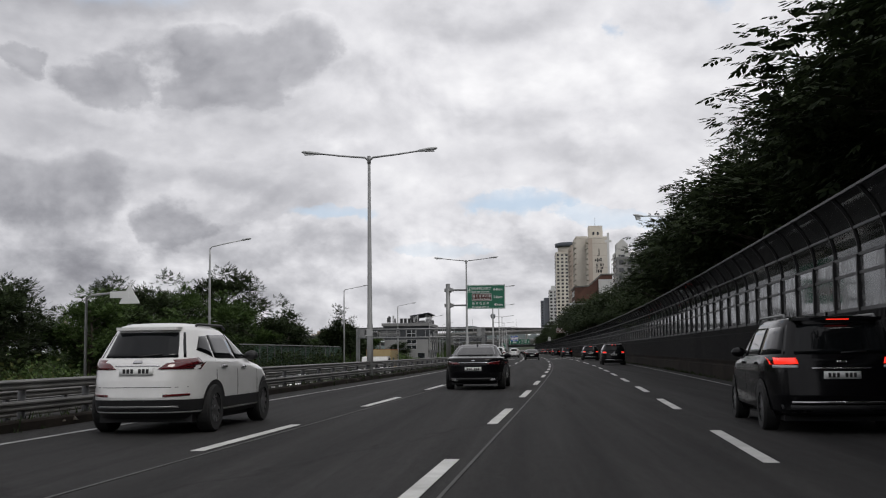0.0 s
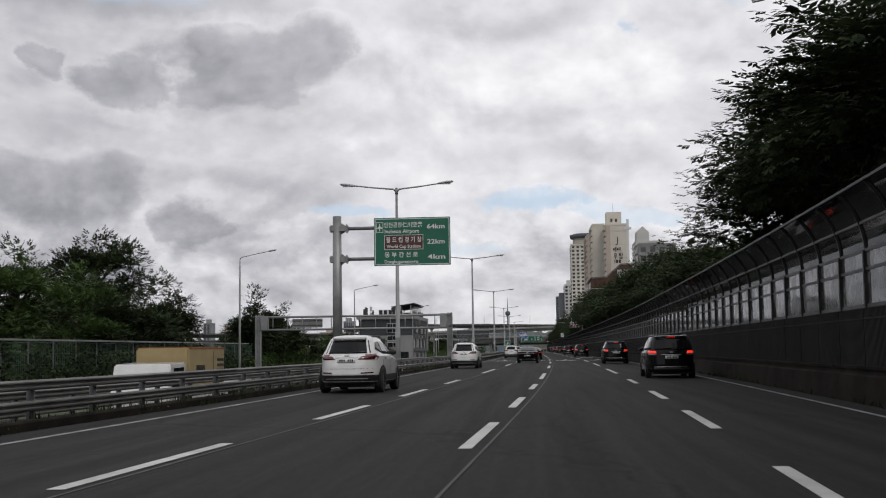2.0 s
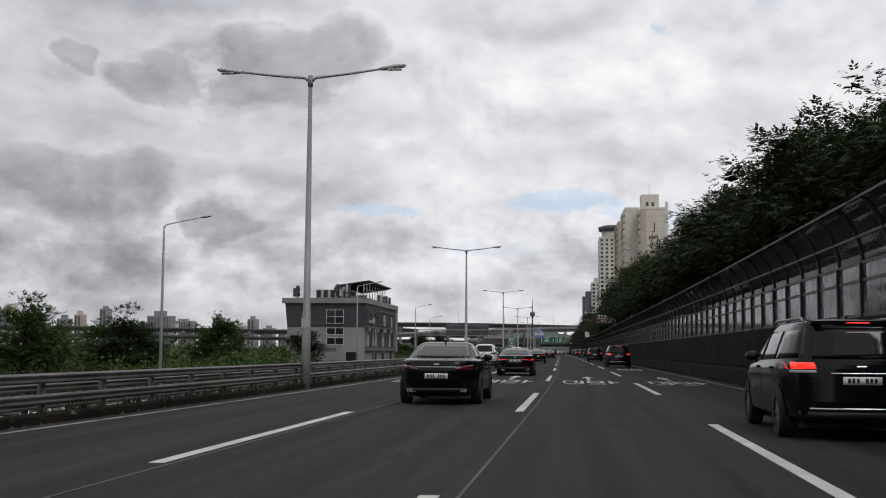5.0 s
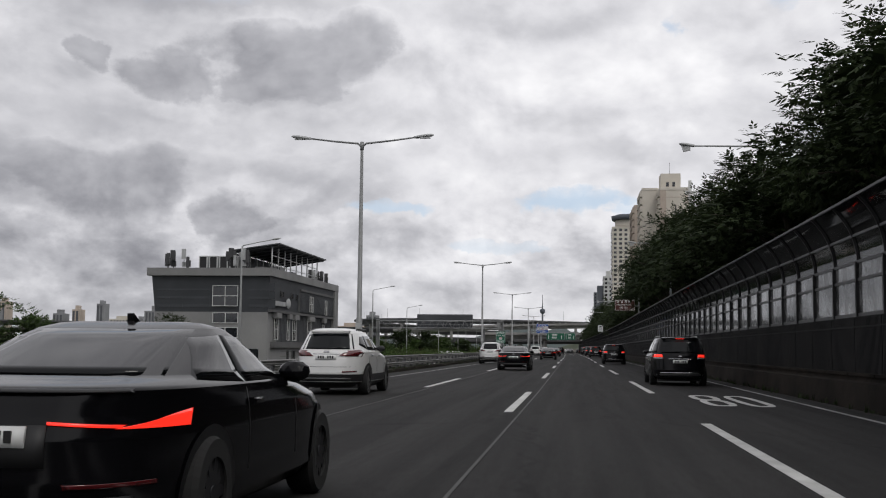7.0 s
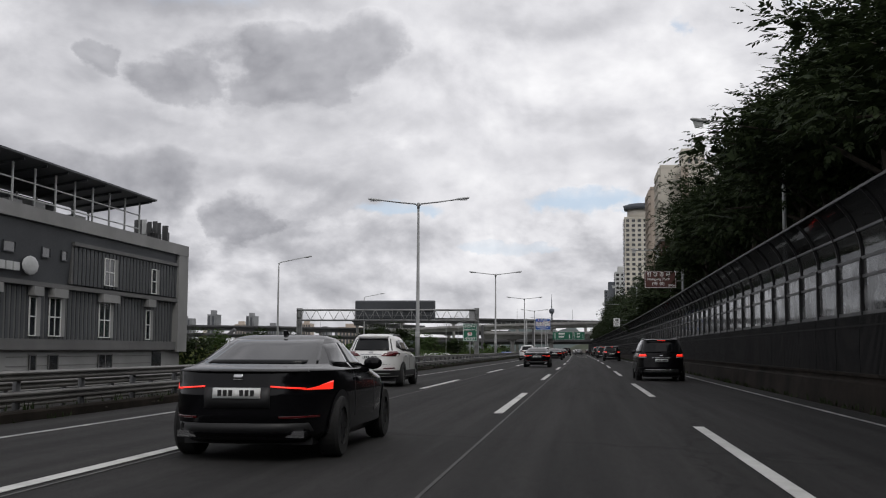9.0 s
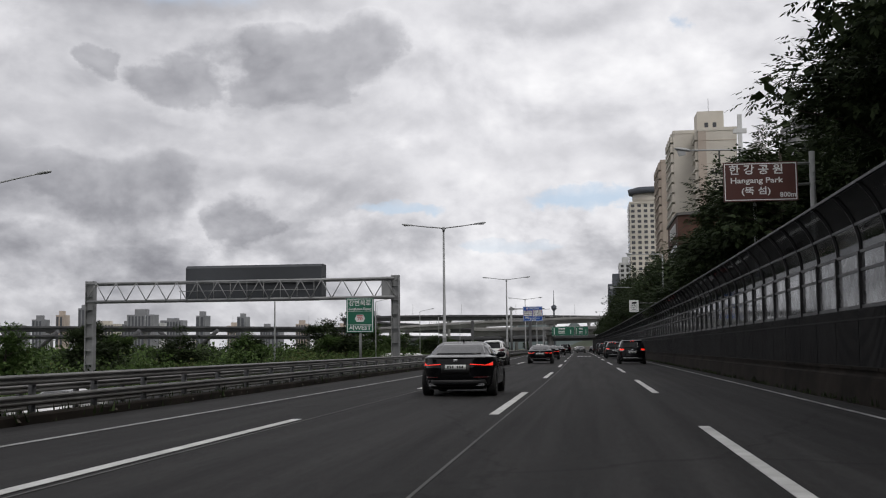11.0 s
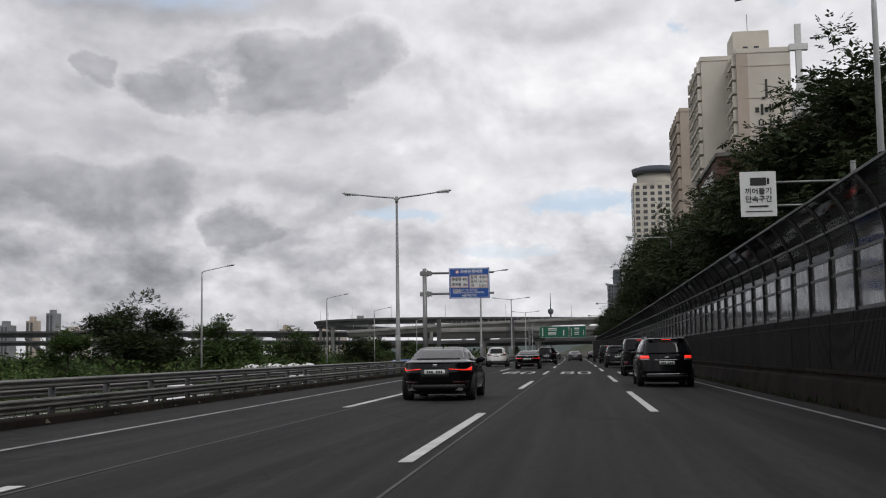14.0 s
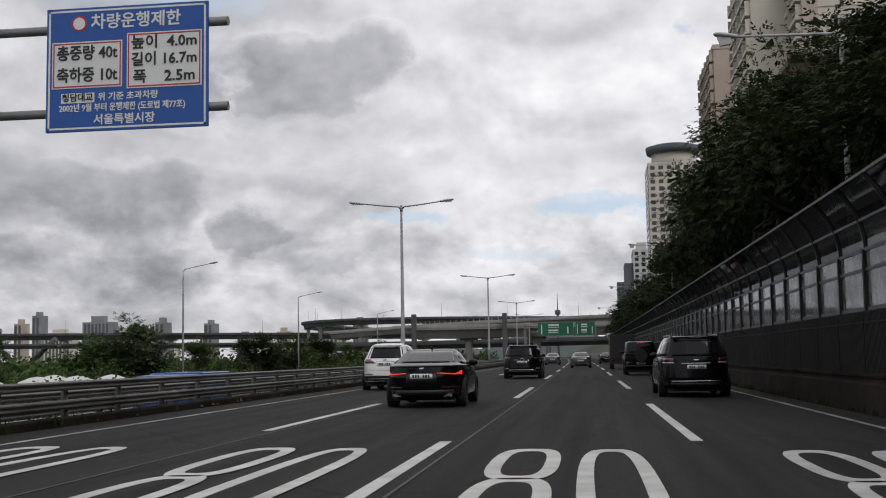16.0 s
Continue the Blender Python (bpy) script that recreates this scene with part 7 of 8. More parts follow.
def build_car(spec, m):
    """One car from its spec. Rear at y = 0 in its own frame, so it faces the way of the road."""
    car = thing("car", m, spec["label"], spec.get("category", "car"), spec.get("group", ""))
    sh = Shell(spec["rows"], spec.get("power", 4.5))
    z0, z1 = spec["rows"][0][0], spec["rows"][-1][0]
    zs = sorted({round(z0 + (z1 - z0) * k / 46, 4) for k in range(47)} | {r[0] for r in spec["rows"]})
    part("body", sh.skin(zs), spec["paint"], car)
    # belly, and dark discs on the skin for the shaded wheel openings
    lo = spec.get("cladding", 0.0)
    if lo:
        bm = bmesh.new()
        rings = []
        for z in (z0 - 0.01, z0 + 0.1, lo - 0.03, lo):
            ring = sh.outline(max(z, z0))
            rings.append([bm.verts.new((x * 1.008, y + (0.012 if y > spec["length"] / 2 else -0.012), z)) for x, y, _ in ring])
        for a, b in zip(rings, rings[1:]):
            for k in range(len(a)):
                bm.faces.new((a[k], a[(k + 1) % len(a)], b[(k + 1) % len(a)], b[k]))
        part("lower_cladding", bm, BLACK_TRIM, car)
    bm = bmesh.new()
    hw = lerp_rows(spec["rows"], z0)[2]
    box(bm, -hw * 0.86, hw * 0.86, 0.45, spec["length"] - 0.5, 0.17, z0 + 0.05)
    part("underbody", bm, BLACK_TRIM, car)
    r, w = spec["wheel_r"], 0.24
    for sx in (-1, 1):
        for y in spec["axles"]:
            part("wheel_arch", disc_patch(sh, y, r + 0.02, r * 1.13, sx, 0.012), BLACK_TRIM, car)
            x = sx * (sh.side(y, r, 1, 0.0).x + 0.045 - w / 2)
            wheel(car, x, y, r, w, spec.get("rim", RIM))
    # glass
    part("rear_window", patch(sh.rear, spec["rear_glass"], 0.008, 10, 6), CAR_GLASS, car)
    part("windscreen", patch(sh.front, spec["front_glass"], 0.008, 10, 6), CAR_GLASS, car)
    for sx in (-1, 1):
        for q in spec["side_glass"]:
            part("side_window", patch(lambda a, b, o: sh.side(a, b, sx, o), q, 0.008, 8, 4), CAR_GLASS, car)
    # lights
    for sx in (-1, 1):
        for key, mat in (("tail", spec.get("tail_mat", LAMP_RED)), ("tail2", spec.get("tail_mat", LAMP_RED)), ("reflector", LAMP_RED), ("reverse", LAMP_CLEAR)):
            if key in spec:
                q = [(sx * a, b) for a, b in spec[key]]
                part({"tail": "tail_light", "tail2": "tail_light", "reflector": "reflector", "reverse": "reversing_light"}[key], patch(sh.rear, q, 0.014, 6, 3), mat, car)
        q = [(sx * a, b) for a, b in spec["head"]]
        part("headlight", patch(sh.front, q, 0.012, 6, 3), LAMP_CLEAR, car)
        if "tail_side" in spec:
            part("tail_light", patch(lambda a, b, o: sh.side(a, b, sx, o), spec["tail_side"], 0.012, 5, 3), spec.get("tail_mat", LAMP_RED), car)
        # mirrors and door handles
        my, mz = spec["mirror"]
        p = sh.side(my, mz, sx, 0.0)
        bm = bmesh.new()
        bmesh.ops.create_icosphere(bm, subdivisions=2, radius=1.0)
        for v in bm.verts:
            v.co = Vector((p.x + sx * 0.14 + v.co.x * 0.125, p.y + v.co.y * 0.075, p.z + 0.03 + v.co.z * 0.085))
        box(bm, *sorted((p.x - sx * 0.03, p.x + sx * 0.10)), p.y - 0.03, p.y + 0.04, p.z - 0.03, p.z + 0.01)
        part("wing_mirror", bm, spec["paint"] if spec.get("mirror_paint", True) else BLACK_TRIM, car)
        for hy, hz in spec.get("handles", ()):
            part("door_handle", patch(lambda a, b, o: sh.side(a, b, sx, o), ((hy, hz), (hy + 0.22, hz), (hy + 0.22, hz + 0.04), (hy, hz + 0.04)), 0.03, 3, 1), spec.get("handle_mat", spec["paint"]), car)
        for sy in spec.get("seams", ()):
            part("door_seam", patch(lambda a, b, o: sh.side(a, b, sx, o), ((sy, 0.42), (sy + 0.012, 0.42), (sy + 0.012, spec["belt"]), (sy, spec["belt"])), 0.003, 1, 4), BLACK_TRIM, car)
        if spec.get("rack"):
            ra, rb, rx = spec["rack"]
            zr = next(q[0] for q in spec["rows"] if q[0] > spec["belt"] and q[3] <= rx + 0.02) - z1 + 0.03
            bm = bmesh.new()
            tube(bm, [(sx * rx, ra, z1 + zr - 0.06), (sx * rx, ra + 0.12, z1 + zr), (sx * rx, rb - 0.15, z1 + zr), (sx * rx, rb, z1 + zr - 0.06)], 0.022, 8)
            part("roof_rail", bm, spec.get("rack_mat", STEEL), car)
    # plate with plain bars in place of its number
    pz, pw, ph = spec["plate"]
    plate = part("number_plate", patch(sh.rear, ((-pw / 2, pz), (pw / 2, pz), (pw / 2, pz + ph), (-pw / 2, pz + ph)), 0.022, 4, 2), PLATE, car, "white number plate")
    for k in (0, 1, 2, 4, 5, 6):
        bm = bmesh.new()
        a = -pw / 2 + pw * (0.10 + 0.80 * (k + 0.12) / 7)
        q = sh.rear(0, pz + ph / 2, 0.026).y
        box(bm, a, a + pw * 0.075, q - 0.004, q + 0.01, pz + ph * 0.22, pz + ph * 0.80)
        part("plate_bar", bm, INK, plate)
    for name, quad, mat, off in spec.get("trims", ()):
        part(name, patch(sh.rear, quad, off, 12, 2), spec.get("brake_mat", mat) if name == "high_brake_light" else mat, car)
    for name, quad, mat, off in spec.get("side_trims", ()):
        for sx in (-1, 1):
            part(name, patch(lambda a, b, o: sh.side(a, b, sx, o), quad, off, 14, 2), mat, car)
    if "spoiler" in spec:
        zt, wd, dp, th = spec["spoiler"]
        bm = bmesh.new()
        y = sh.rear(0, zt).y
        prism(bm, [(-wd, y + 0.10), (-wd * 0.96, y - dp * 0.7), (-wd * 0.6, y - dp), (wd * 0.6, y - dp), (wd * 0.96, y - dp * 0.7), (wd, y + 0.10)], "z", zt - th, zt)
        part("rear_spoiler", bm, spec["paint"], car)
    if "fin" in spec:
        fy = spec["fin"]
        bm = bmesh.new()
        prism(bm, [(fy, z1 - 0.02), (fy + 0.18, z1 - 0.02), (fy + 0.02, z1 + 0.06), (fy, z1 + 0.055)], "x", -0.02, 0.02)
        part("antenna", bm, spec["paint"] if spec.get("fin_paint", True) else BLACK_TRIM, car)
    if "wiper" in spec:
        a, b = spec["wiper"]
        bm = bmesh.new()
        tube(bm, [sh.rear(a[0], a[1], 0.03), sh.rear(b[0], b[1], 0.03)], 0.012, 6)
        part("rear_wiper", bm, BLACK_TRIM, car)
    for ex in spec.get("exhaust", ()):
        bm = bmesh.new()
        p = sh.rear(ex[0], ex[1], 0.0)
        box(bm, ex[0] - ex[2], ex[0] + ex[2], p.y - 0.03, p.y + 0.15, ex[1] - 0.035, ex[1] + 0.035)
        part("exhaust_pipe", bm, CHROME, car)
    if spec.get("spare"):
        bm = bmesh.new()
        tube(bm, [(0, -0.20, spec["spare"]), (0, 0.02, spec["spare"])], 0.36, 28)
        tube(bm, [(0, -0.215, spec["spare"]), (0, -0.19, spec["spare"])], 0.27, 28)
        part("spare_wheel_cover", bm, BLACK_TRIM, car)
    return car


# rows: height, rear, front, half width
SUV = dict(length=4.69, wheel_r=0.365, axles=(0.98, 3.68), belt=1.10, cladding=0.52, rack=(1.0, 2.5, 0.56), rack_mat=BLACK_TRIM,
           power=3.7, rows=[(0.26, 0.16, 4.50, 0.84), (0.34, 0.05, 4.60, 0.92), (0.55, 0.0, 4.68, 0.94), (0.80, 0.03, 4.66, 0.94), (0.92, 0.06, 4.45, 0.935), (0.99, 0.08, 4.10, 0.925), (1.06, 0.12, 3.55, 0.905),
                             (1.12, 0.17, 3.42, 0.875), (1.30, 0.31, 3.05, 0.79), (1.48, 0.45, 2.65, 0.70), (1.56, 0.50, 2.42, 0.65), (1.62, 0.55, 2.15, 0.57), (1.66, 0.72, 1.95, 0.45), (1.675, 1.0, 1.8, 0.3)],
           rear_glass=((-0.66, 1.14), (0.66, 1.14), (0.55, 1.52), (-0.55, 1.52)), front_glass=((-0.70, 1.12), (0.70, 1.12), (0.56, 1.54), (-0.56, 1.54)),
           side_glass=[((0.62, 1.25), (1.02, 1.14), (1.10, 1.47), (0.86, 1.46)), ((1.08, 1.13), (2.02, 1.11), (2.02, 1.50), (1.15, 1.48)), ((2.08, 1.11), (3.20, 1.11), (2.60, 1.47), (2.08, 1.50))],
           tail=[(0.32, 0.97), (0.82, 0.96), (0.86, 1.11), (0.44, 1.06)], tail_side=((0.16, 0.98), (0.62, 1.05), (0.58, 1.14), (0.22, 1.11)), head=[(0.45, 0.78), (0.84, 0.80), (0.86, 0.92), (0.5, 0.88)],
           reflector=[(0.42, 0.565), (0.74, 0.575), (0.74, 0.61), (0.42, 0.60)], mirror=(3.15, 1.13), mirror_paint=False, handles=[(1.25, 0.98), (2.25, 0.96)], handle_mat=CHROME, seams=(1.06, 2.05, 3.2), plate=(0.885, 0.52, 0.11),
           trims=[("trim_strip", ((-0.34, 1.015), (0.34, 1.015), (0.34, 1.03), (-0.34, 1.03)), CHROME, 0.012), ("bumper_strip", ((-0.62, 0.40), (0.62, 0.40), (0.60, 0.43), (-0.60, 0.43)), STEEL, 0.03),
                  ("badge", ((-0.07, 1.06), (0.07, 1.06), (0.07, 1.10), (-0.07, 1.10)), CHROME, 0.014), ("tailgate_seam", ((-0.72, 0.70), (0.72, 0.70), (0.72, 0.708), (-0.72, 0.708)), BLACK_TRIM, 0.004)],
           spoiler=(1.60, 0.50, 0.10, 0.045), wiper=((0.0, 1.16), (0.34, 1.19)))

VAN = dict(length=5.15, wheel_r=0.36, axles=(1.12, 4.2), belt=1.14, rack=(0.7, 3.1, 0.66),
           rows=[(0.25, 0.14, 4.95, 0.88), (0.34, 0.04, 5.08, 0.97), (0.55, 0.0, 5.15, 0.995), (0.90, 0.02, 5.10, 0.995), (1.02, 0.03, 4.85, 0.985), (1.08, 0.04, 4.35, 0.97), (1.14, 0.06, 4.05, 0.955),
                 (1.30, 0.12, 3.75, 0.90), (1.52, 0.20, 3.3, 0.82), (1.62, 0.24, 3.0, 0.78), (1.68, 0.24, 2.75, 0.74), (1.72, 0.34, 2.5, 0.62), (1.735, 0.7, 2.2, 0.42)],
           rear_glass=((-0.78, 1.16), (0.78, 1.16), (0.69, 1.60), (-0.69, 1.60)), front_glass=((-0.78, 1.16), (0.78, 1.16), (0.66, 1.62), (-0.66, 1.62)),
           side_glass=[((0.32, 1.17), (1.30, 1.15), (1.30, 1.56), (0.48, 1.57)), ((1.38, 1.15), (2.55, 1.13), (2.55, 1.57), (1.38, 1.57)), ((2.62, 1.13), (3.72, 1.13), (3.05, 1.55), (2.62, 1.57))],
           tail=[(0.60, 1.02), (0.92, 1.01), (0.94, 1.12), (0.62, 1.09)], tail_side=((0.10, 1.02), (0.40, 1.04), (0.38, 1.11), (0.12, 1.11)), head=[(0.5, 0.85), (0.9, 0.85), (0.9, 0.98), (0.5, 0.95)],
           reverse=[(0.60, 0.96), (0.90, 0.96), (0.90, 1.0), (0.60, 1.0)], mirror=(3.75, 1.16), handles=[(1.5, 1.0), (2.75, 1.0)], seams=(1.34, 2.58, 3.7), plate=(0.80, 0.52, 0.11),
           trims=[("trim_strip", ((-0.42, 0.945), (0.42, 0.945), (0.42, 0.965), (-0.42, 0.965)), CHROME, 0.014), ("bumper_strip", ((-0.70, 0.44), (0.70, 0.44), (0.70, 0.475), (-0.70, 0.475)), CHROME, 0.02),
                  ("bumper_trim", ((-0.80, 0.30), (0.80, 0.30), (0.82, 0.42), (-0.82, 0.42)), BLACK_TRIM, 0.012), ("high_brake_light", ((-0.16, 1.66), (0.16, 1.66), (0.16, 1.675), (-0.16, 1.675)), LAMP_RED, 0.05),
                  ("badge", ((-0.07, 1.03), (0.07, 1.03), (0.07, 1.065), (-0.07, 1.065)), CHROME, 0.014)],
           spoiler=(1.70, 0.66, 0.07, 0.045), wiper=((0.0, 1.18), (0.36, 1.20)), fin=0.9)

SEDAN = dict(length=4.95, wheel_r=0.345, axles=(1.08, 3.95), belt=0.97, power=4.0,
             rows=[(0.22, 0.18, 4.78, 0.84), (0.32, 0.05, 4.88, 0.92), (0.55, 0.0, 4.95, 0.935), (0.78, 0.0, 4.90, 0.935), (0.88, 0.03, 4.55, 0.925), (0.94, 0.05, 4.0, 0.915), (0.985, 0.08, 3.55, 0.90), (1.02, 0.30, 3.45, 0.86),
                   (1.05, 0.66, 3.35, 0.83), (1.18, 1.02, 3.0, 0.76), (1.32, 1.42, 2.62, 0.67), (1.38, 1.60, 2.42, 0.62), (1.42, 1.78, 2.25, 0.52), (1.43, 1.9, 2.1, 0.40)],
             rear_glass=((-0.66, 1.06), (0.66, 1.06), (0.54, 1.365), (-0.54, 1.365)), front_glass=((-0.68, 1.04), (0.68, 1.04), (0.56, 1.36), (-0.56, 1.36)),
             side_glass=[((1.05, 1.03), (2.05, 1.02), (2.05, 1.33), (1.55, 1.31)), ((2.12, 1.02), (3.15, 1.02), (2.62, 1.30), (2.12, 1.33))],
             tail=[(0.42, 0.80), (0.85, 0.79), (0.87, 0.91), (0.46, 0.86)], head=[(0.5, 0.66), (0.86, 0.68), (0.86, 0.78), (0.5, 0.74)], mirror=(3.1, 1.02), handles=[(1.4, 0.88), (2.4, 0.87)], seams=(2.08, 3.1),
             plate=(0.60, 0.52, 0.11), trims=[("trim_strip", ((-0.50, 0.845), (0.50, 0.845), (0.46, 0.862), (-0.46, 0.862)), CHROME, 0.014), ("bumper_trim", ((-0.70, 0.27), (0.70, 0.27), (0.74, 0.38), (-0.74, 0.38)), BLACK_TRIM, 0.012),
                                             ("badge", ((-0.06, 0.90), (0.06, 0.90), (0.06, 0.93), (-0.06, 0.93)), CHROME, 0.014)],
             exhaust=[(-0.58, 0.33, 0.10), (0.58, 0.33, 0.10)], fin=1.75)

COUPE = dict(length=4.77, wheel_r=0.345, axles=(1.03, 3.88), belt=0.95, power=3.8, rim=RIM_DARK,
             rows=[(0.20, 0.22, 4.62, 0.84), (0.30, 0.06, 4.72, 0.93), (0.50, 0.0, 4.77, 0.94), (0.72, -0.01, 4.74, 0.94), (0.84, 0.03, 4.45, 0.93), (0.92, 0.05, 3.95, 0.915), (0.975, 0.07, 3.45, 0.90), (1.005, 0.24, 3.32, 0.86),
                   (1.04, 0.62, 3.18, 0.82), (1.15, 1.00, 2.90, 0.75), (1.28, 1.45, 2.52, 0.665), (1.335, 1.68, 2.32, 0.61), (1.37, 1.85, 2.15, 0.50), (1.38, 1.95, 2.05, 0.38)],
             rear_glass=((-0.68, 1.045), (0.68, 1.045), (0.55, 1.325), (-0.55, 1.325)), front_glass=((-0.68, 1.03), (0.68, 1.03), (0.56, 1.32), (-0.56, 1.32)),
             side_glass=[((1.00, 1.02), (1.75, 0.99), (1.85, 1.29), (1.50, 1.27)), ((1.80, 0.99), (3.02, 0.99), (2.50, 1.27), (1.90, 1.29))],
             tail=[(0.36, 0.802), (0.68, 0.780), (0.70, 0.795), (0.36, 0.818)], tail2=[(0.66, 0.776), (0.875, 0.768), (0.875, 0.862), (0.78, 0.803)], tail_mat=LAMP_ON, head=[(0.5, 0.64), (0.86, 0.66), (0.86, 0.75), (0.5, 0.71)], 
             reflector=[(0.45, 0.47), (0.80, 0.47), (0.80, 0.495), (0.45, 0.495)], mirror=(2.95, 1.0), handles=[(1.75, 0.84)], seams=(1.72, 2.95), plate=(0.685, 0.52, 0.11),
             trims=[("bumper_trim", ((-0.78, 0.24), (0.78, 0.24), (0.72, 0.42), (-0.72, 0.42)), BLACK_TRIM, 0.012), ("boot_lip", ((-0.72, 0.965), (0.72, 0.965), (0.70, 0.985), (-0.70, 0.985)), BLACK_TRIM, 0.035),
                    ("badge", ((-0.05, 0.88), (0.05, 0.88), (0.05, 0.955), (-0.05, 0.955)), CHROME, 0.014), ("plate_recess", ((-0.36, 0.58), (0.36, 0.58), (0.36, 0.80), (-0.36, 0.80)), BLACK_TRIM, 0.01)],
             exhaust=[(-0.60, 0.30, 0.10), (0.60, 0.30, 0.10)], fin=1.95)

OFFROAD = dict(length=4.6, wheel_r=0.40, axles=(0.95, 3.75), belt=1.22, power=9.0, rows=[(0.42, 0.08, 4.5, 0.86), (0.50, 0.0, 4.6, 0.93), (0.95, 0.0, 4.6, 0.93), (1.18, 0.0, 4.55, 0.92), (1.22, 0.0, 3.35, 0.92),
               (1.30, 0.01, 3.25, 0.89), (1.80, 0.04, 2.95, 0.80), (1.90, 0.06, 2.85, 0.77), (1.935, 0.2, 2.7, 0.66)],
               rear_glass=((-0.66, 1.30), (0.66, 1.30), (0.62, 1.76), (-0.62, 1.76)), front_glass=((-0.72, 1.28), (0.72, 1.28), (0.68, 1.78), (-0.68, 1.78)),
               side_glass=[((0.25, 1.28), (1.25, 1.28), (1.25, 1.76), (0.25, 1.76)), ((1.35, 1.28), (2.2, 1.28), (2.2, 1.76), (1.35, 1.76)), ((2.3, 1.28), (3.1, 1.28), (2.85, 1.76), (2.3, 1.76))],
               tail=[(0.66, 0.62), (0.86, 0.62), (0.86, 0.76), (0.66, 0.76)], head=[(0.5, 0.9), (0.8, 0.9), (0.8, 1.1), (0.5, 1.1)], mirror=(3.1, 1.3), plate=(0.62, 0.5, 0.11), spare=1.12,
               trims=[("high_brake_light", ((-0.2, 1.84), (0.2, 1.84), (0.2, 1.86), (-0.2, 1.86)), LAMP_ON, 0.01), ("bumper_trim", ((-0.86, 0.44), (0.86, 0.44), (0.86, 0.58), (-0.86, 0.58)), BLACK_TRIM, 0.05)], seams=(1.3, 2.25))


def spec(base, **more):
    s = dict(base)
    s.update(more)
    return s


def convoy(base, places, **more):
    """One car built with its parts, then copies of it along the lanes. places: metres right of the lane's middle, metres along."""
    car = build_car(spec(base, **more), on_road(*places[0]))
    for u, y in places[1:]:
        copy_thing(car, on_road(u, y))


# added repeats: each driving car stands at several points of its own way
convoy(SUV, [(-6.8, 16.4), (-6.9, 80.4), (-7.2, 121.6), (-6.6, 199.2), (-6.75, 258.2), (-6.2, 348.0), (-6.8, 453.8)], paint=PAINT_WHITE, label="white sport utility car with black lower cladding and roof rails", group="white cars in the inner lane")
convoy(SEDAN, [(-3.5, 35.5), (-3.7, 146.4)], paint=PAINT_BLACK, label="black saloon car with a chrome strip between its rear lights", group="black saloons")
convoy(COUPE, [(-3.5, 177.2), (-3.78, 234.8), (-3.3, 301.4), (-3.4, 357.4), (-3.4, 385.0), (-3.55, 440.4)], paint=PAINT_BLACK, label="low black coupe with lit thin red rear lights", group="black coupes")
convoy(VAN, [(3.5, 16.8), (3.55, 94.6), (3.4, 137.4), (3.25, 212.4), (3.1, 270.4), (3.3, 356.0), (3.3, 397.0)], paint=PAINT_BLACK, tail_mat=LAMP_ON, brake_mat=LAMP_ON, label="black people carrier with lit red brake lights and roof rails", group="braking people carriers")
build_car(spec(VAN, paint=PAINT_BLACK, label="black people carrier with red rear lights and roof rails", category="car"), on_road(3.3, 446.6))
build_car(spec(VAN, paint=PAINT_BLACK, tail=[(0.86, 0.86), (0.95, 0.86), (0.95, 1.16), (0.88, 1.16)], reverse=[(0.70, 0.52), (0.88, 0.52), (0.88, 0.56), (0.70, 0.56)],
               label="black people carrier with a full width chrome strip", category="car"), on_road(-2.95, 472.6))
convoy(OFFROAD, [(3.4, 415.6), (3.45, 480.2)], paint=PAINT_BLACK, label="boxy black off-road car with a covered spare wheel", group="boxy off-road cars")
build_car(spec(SEDAN, paint=PAINT_GREY, label="grey saloon car with dark rear window"), on_road(-0.05, 516.5, 0))
build_car(spec(SUV, paint=PAINT_WHITE, label="small white car far along the road"), on_road(-6.9, 560, 0))
build_car(spec(SEDAN, paint=PAINT_GREY, label="grey saloon car further along the carriageway"), on_road(-3.4, 552, 0))
build_car(spec(SEDAN, paint=PAINT_WHITE, label="white saloon car further along the carriageway"), on_road(0.0, 618, 0))
build_car(spec(SEDAN, paint=PAINT_BLACK, label="black saloon car further along the carriageway"), on_road(3.3, 560, 0))
# oncoming, on the lower carriageway
for u, y, base, paint, label in ((-17.5, 72, SEDAN, PAINT_WHITE, "white saloon car on the lower carriageway"), (-20.8, 118, SUV, PAINT_GREY, "grey car on the lower carriageway"),
                                 (-14.2, 150, SEDAN, PAINT_WHITE, "white saloon car on the lower carriageway"), (-17.6, 312, SEDAN, PAINT_WHITE, "white saloon car on the lower carriageway"),
                                 (-17.6, 408, SEDAN, PAINT_WHITE, "white saloon car on the lower carriageway"), (-14.3, 416, SUV, PAINT_WHITE, "white car on the lower carriageway")):
    build_car(spec(base, paint=paint, label=label), on_road(u, y, OPP_Z, math.pi))


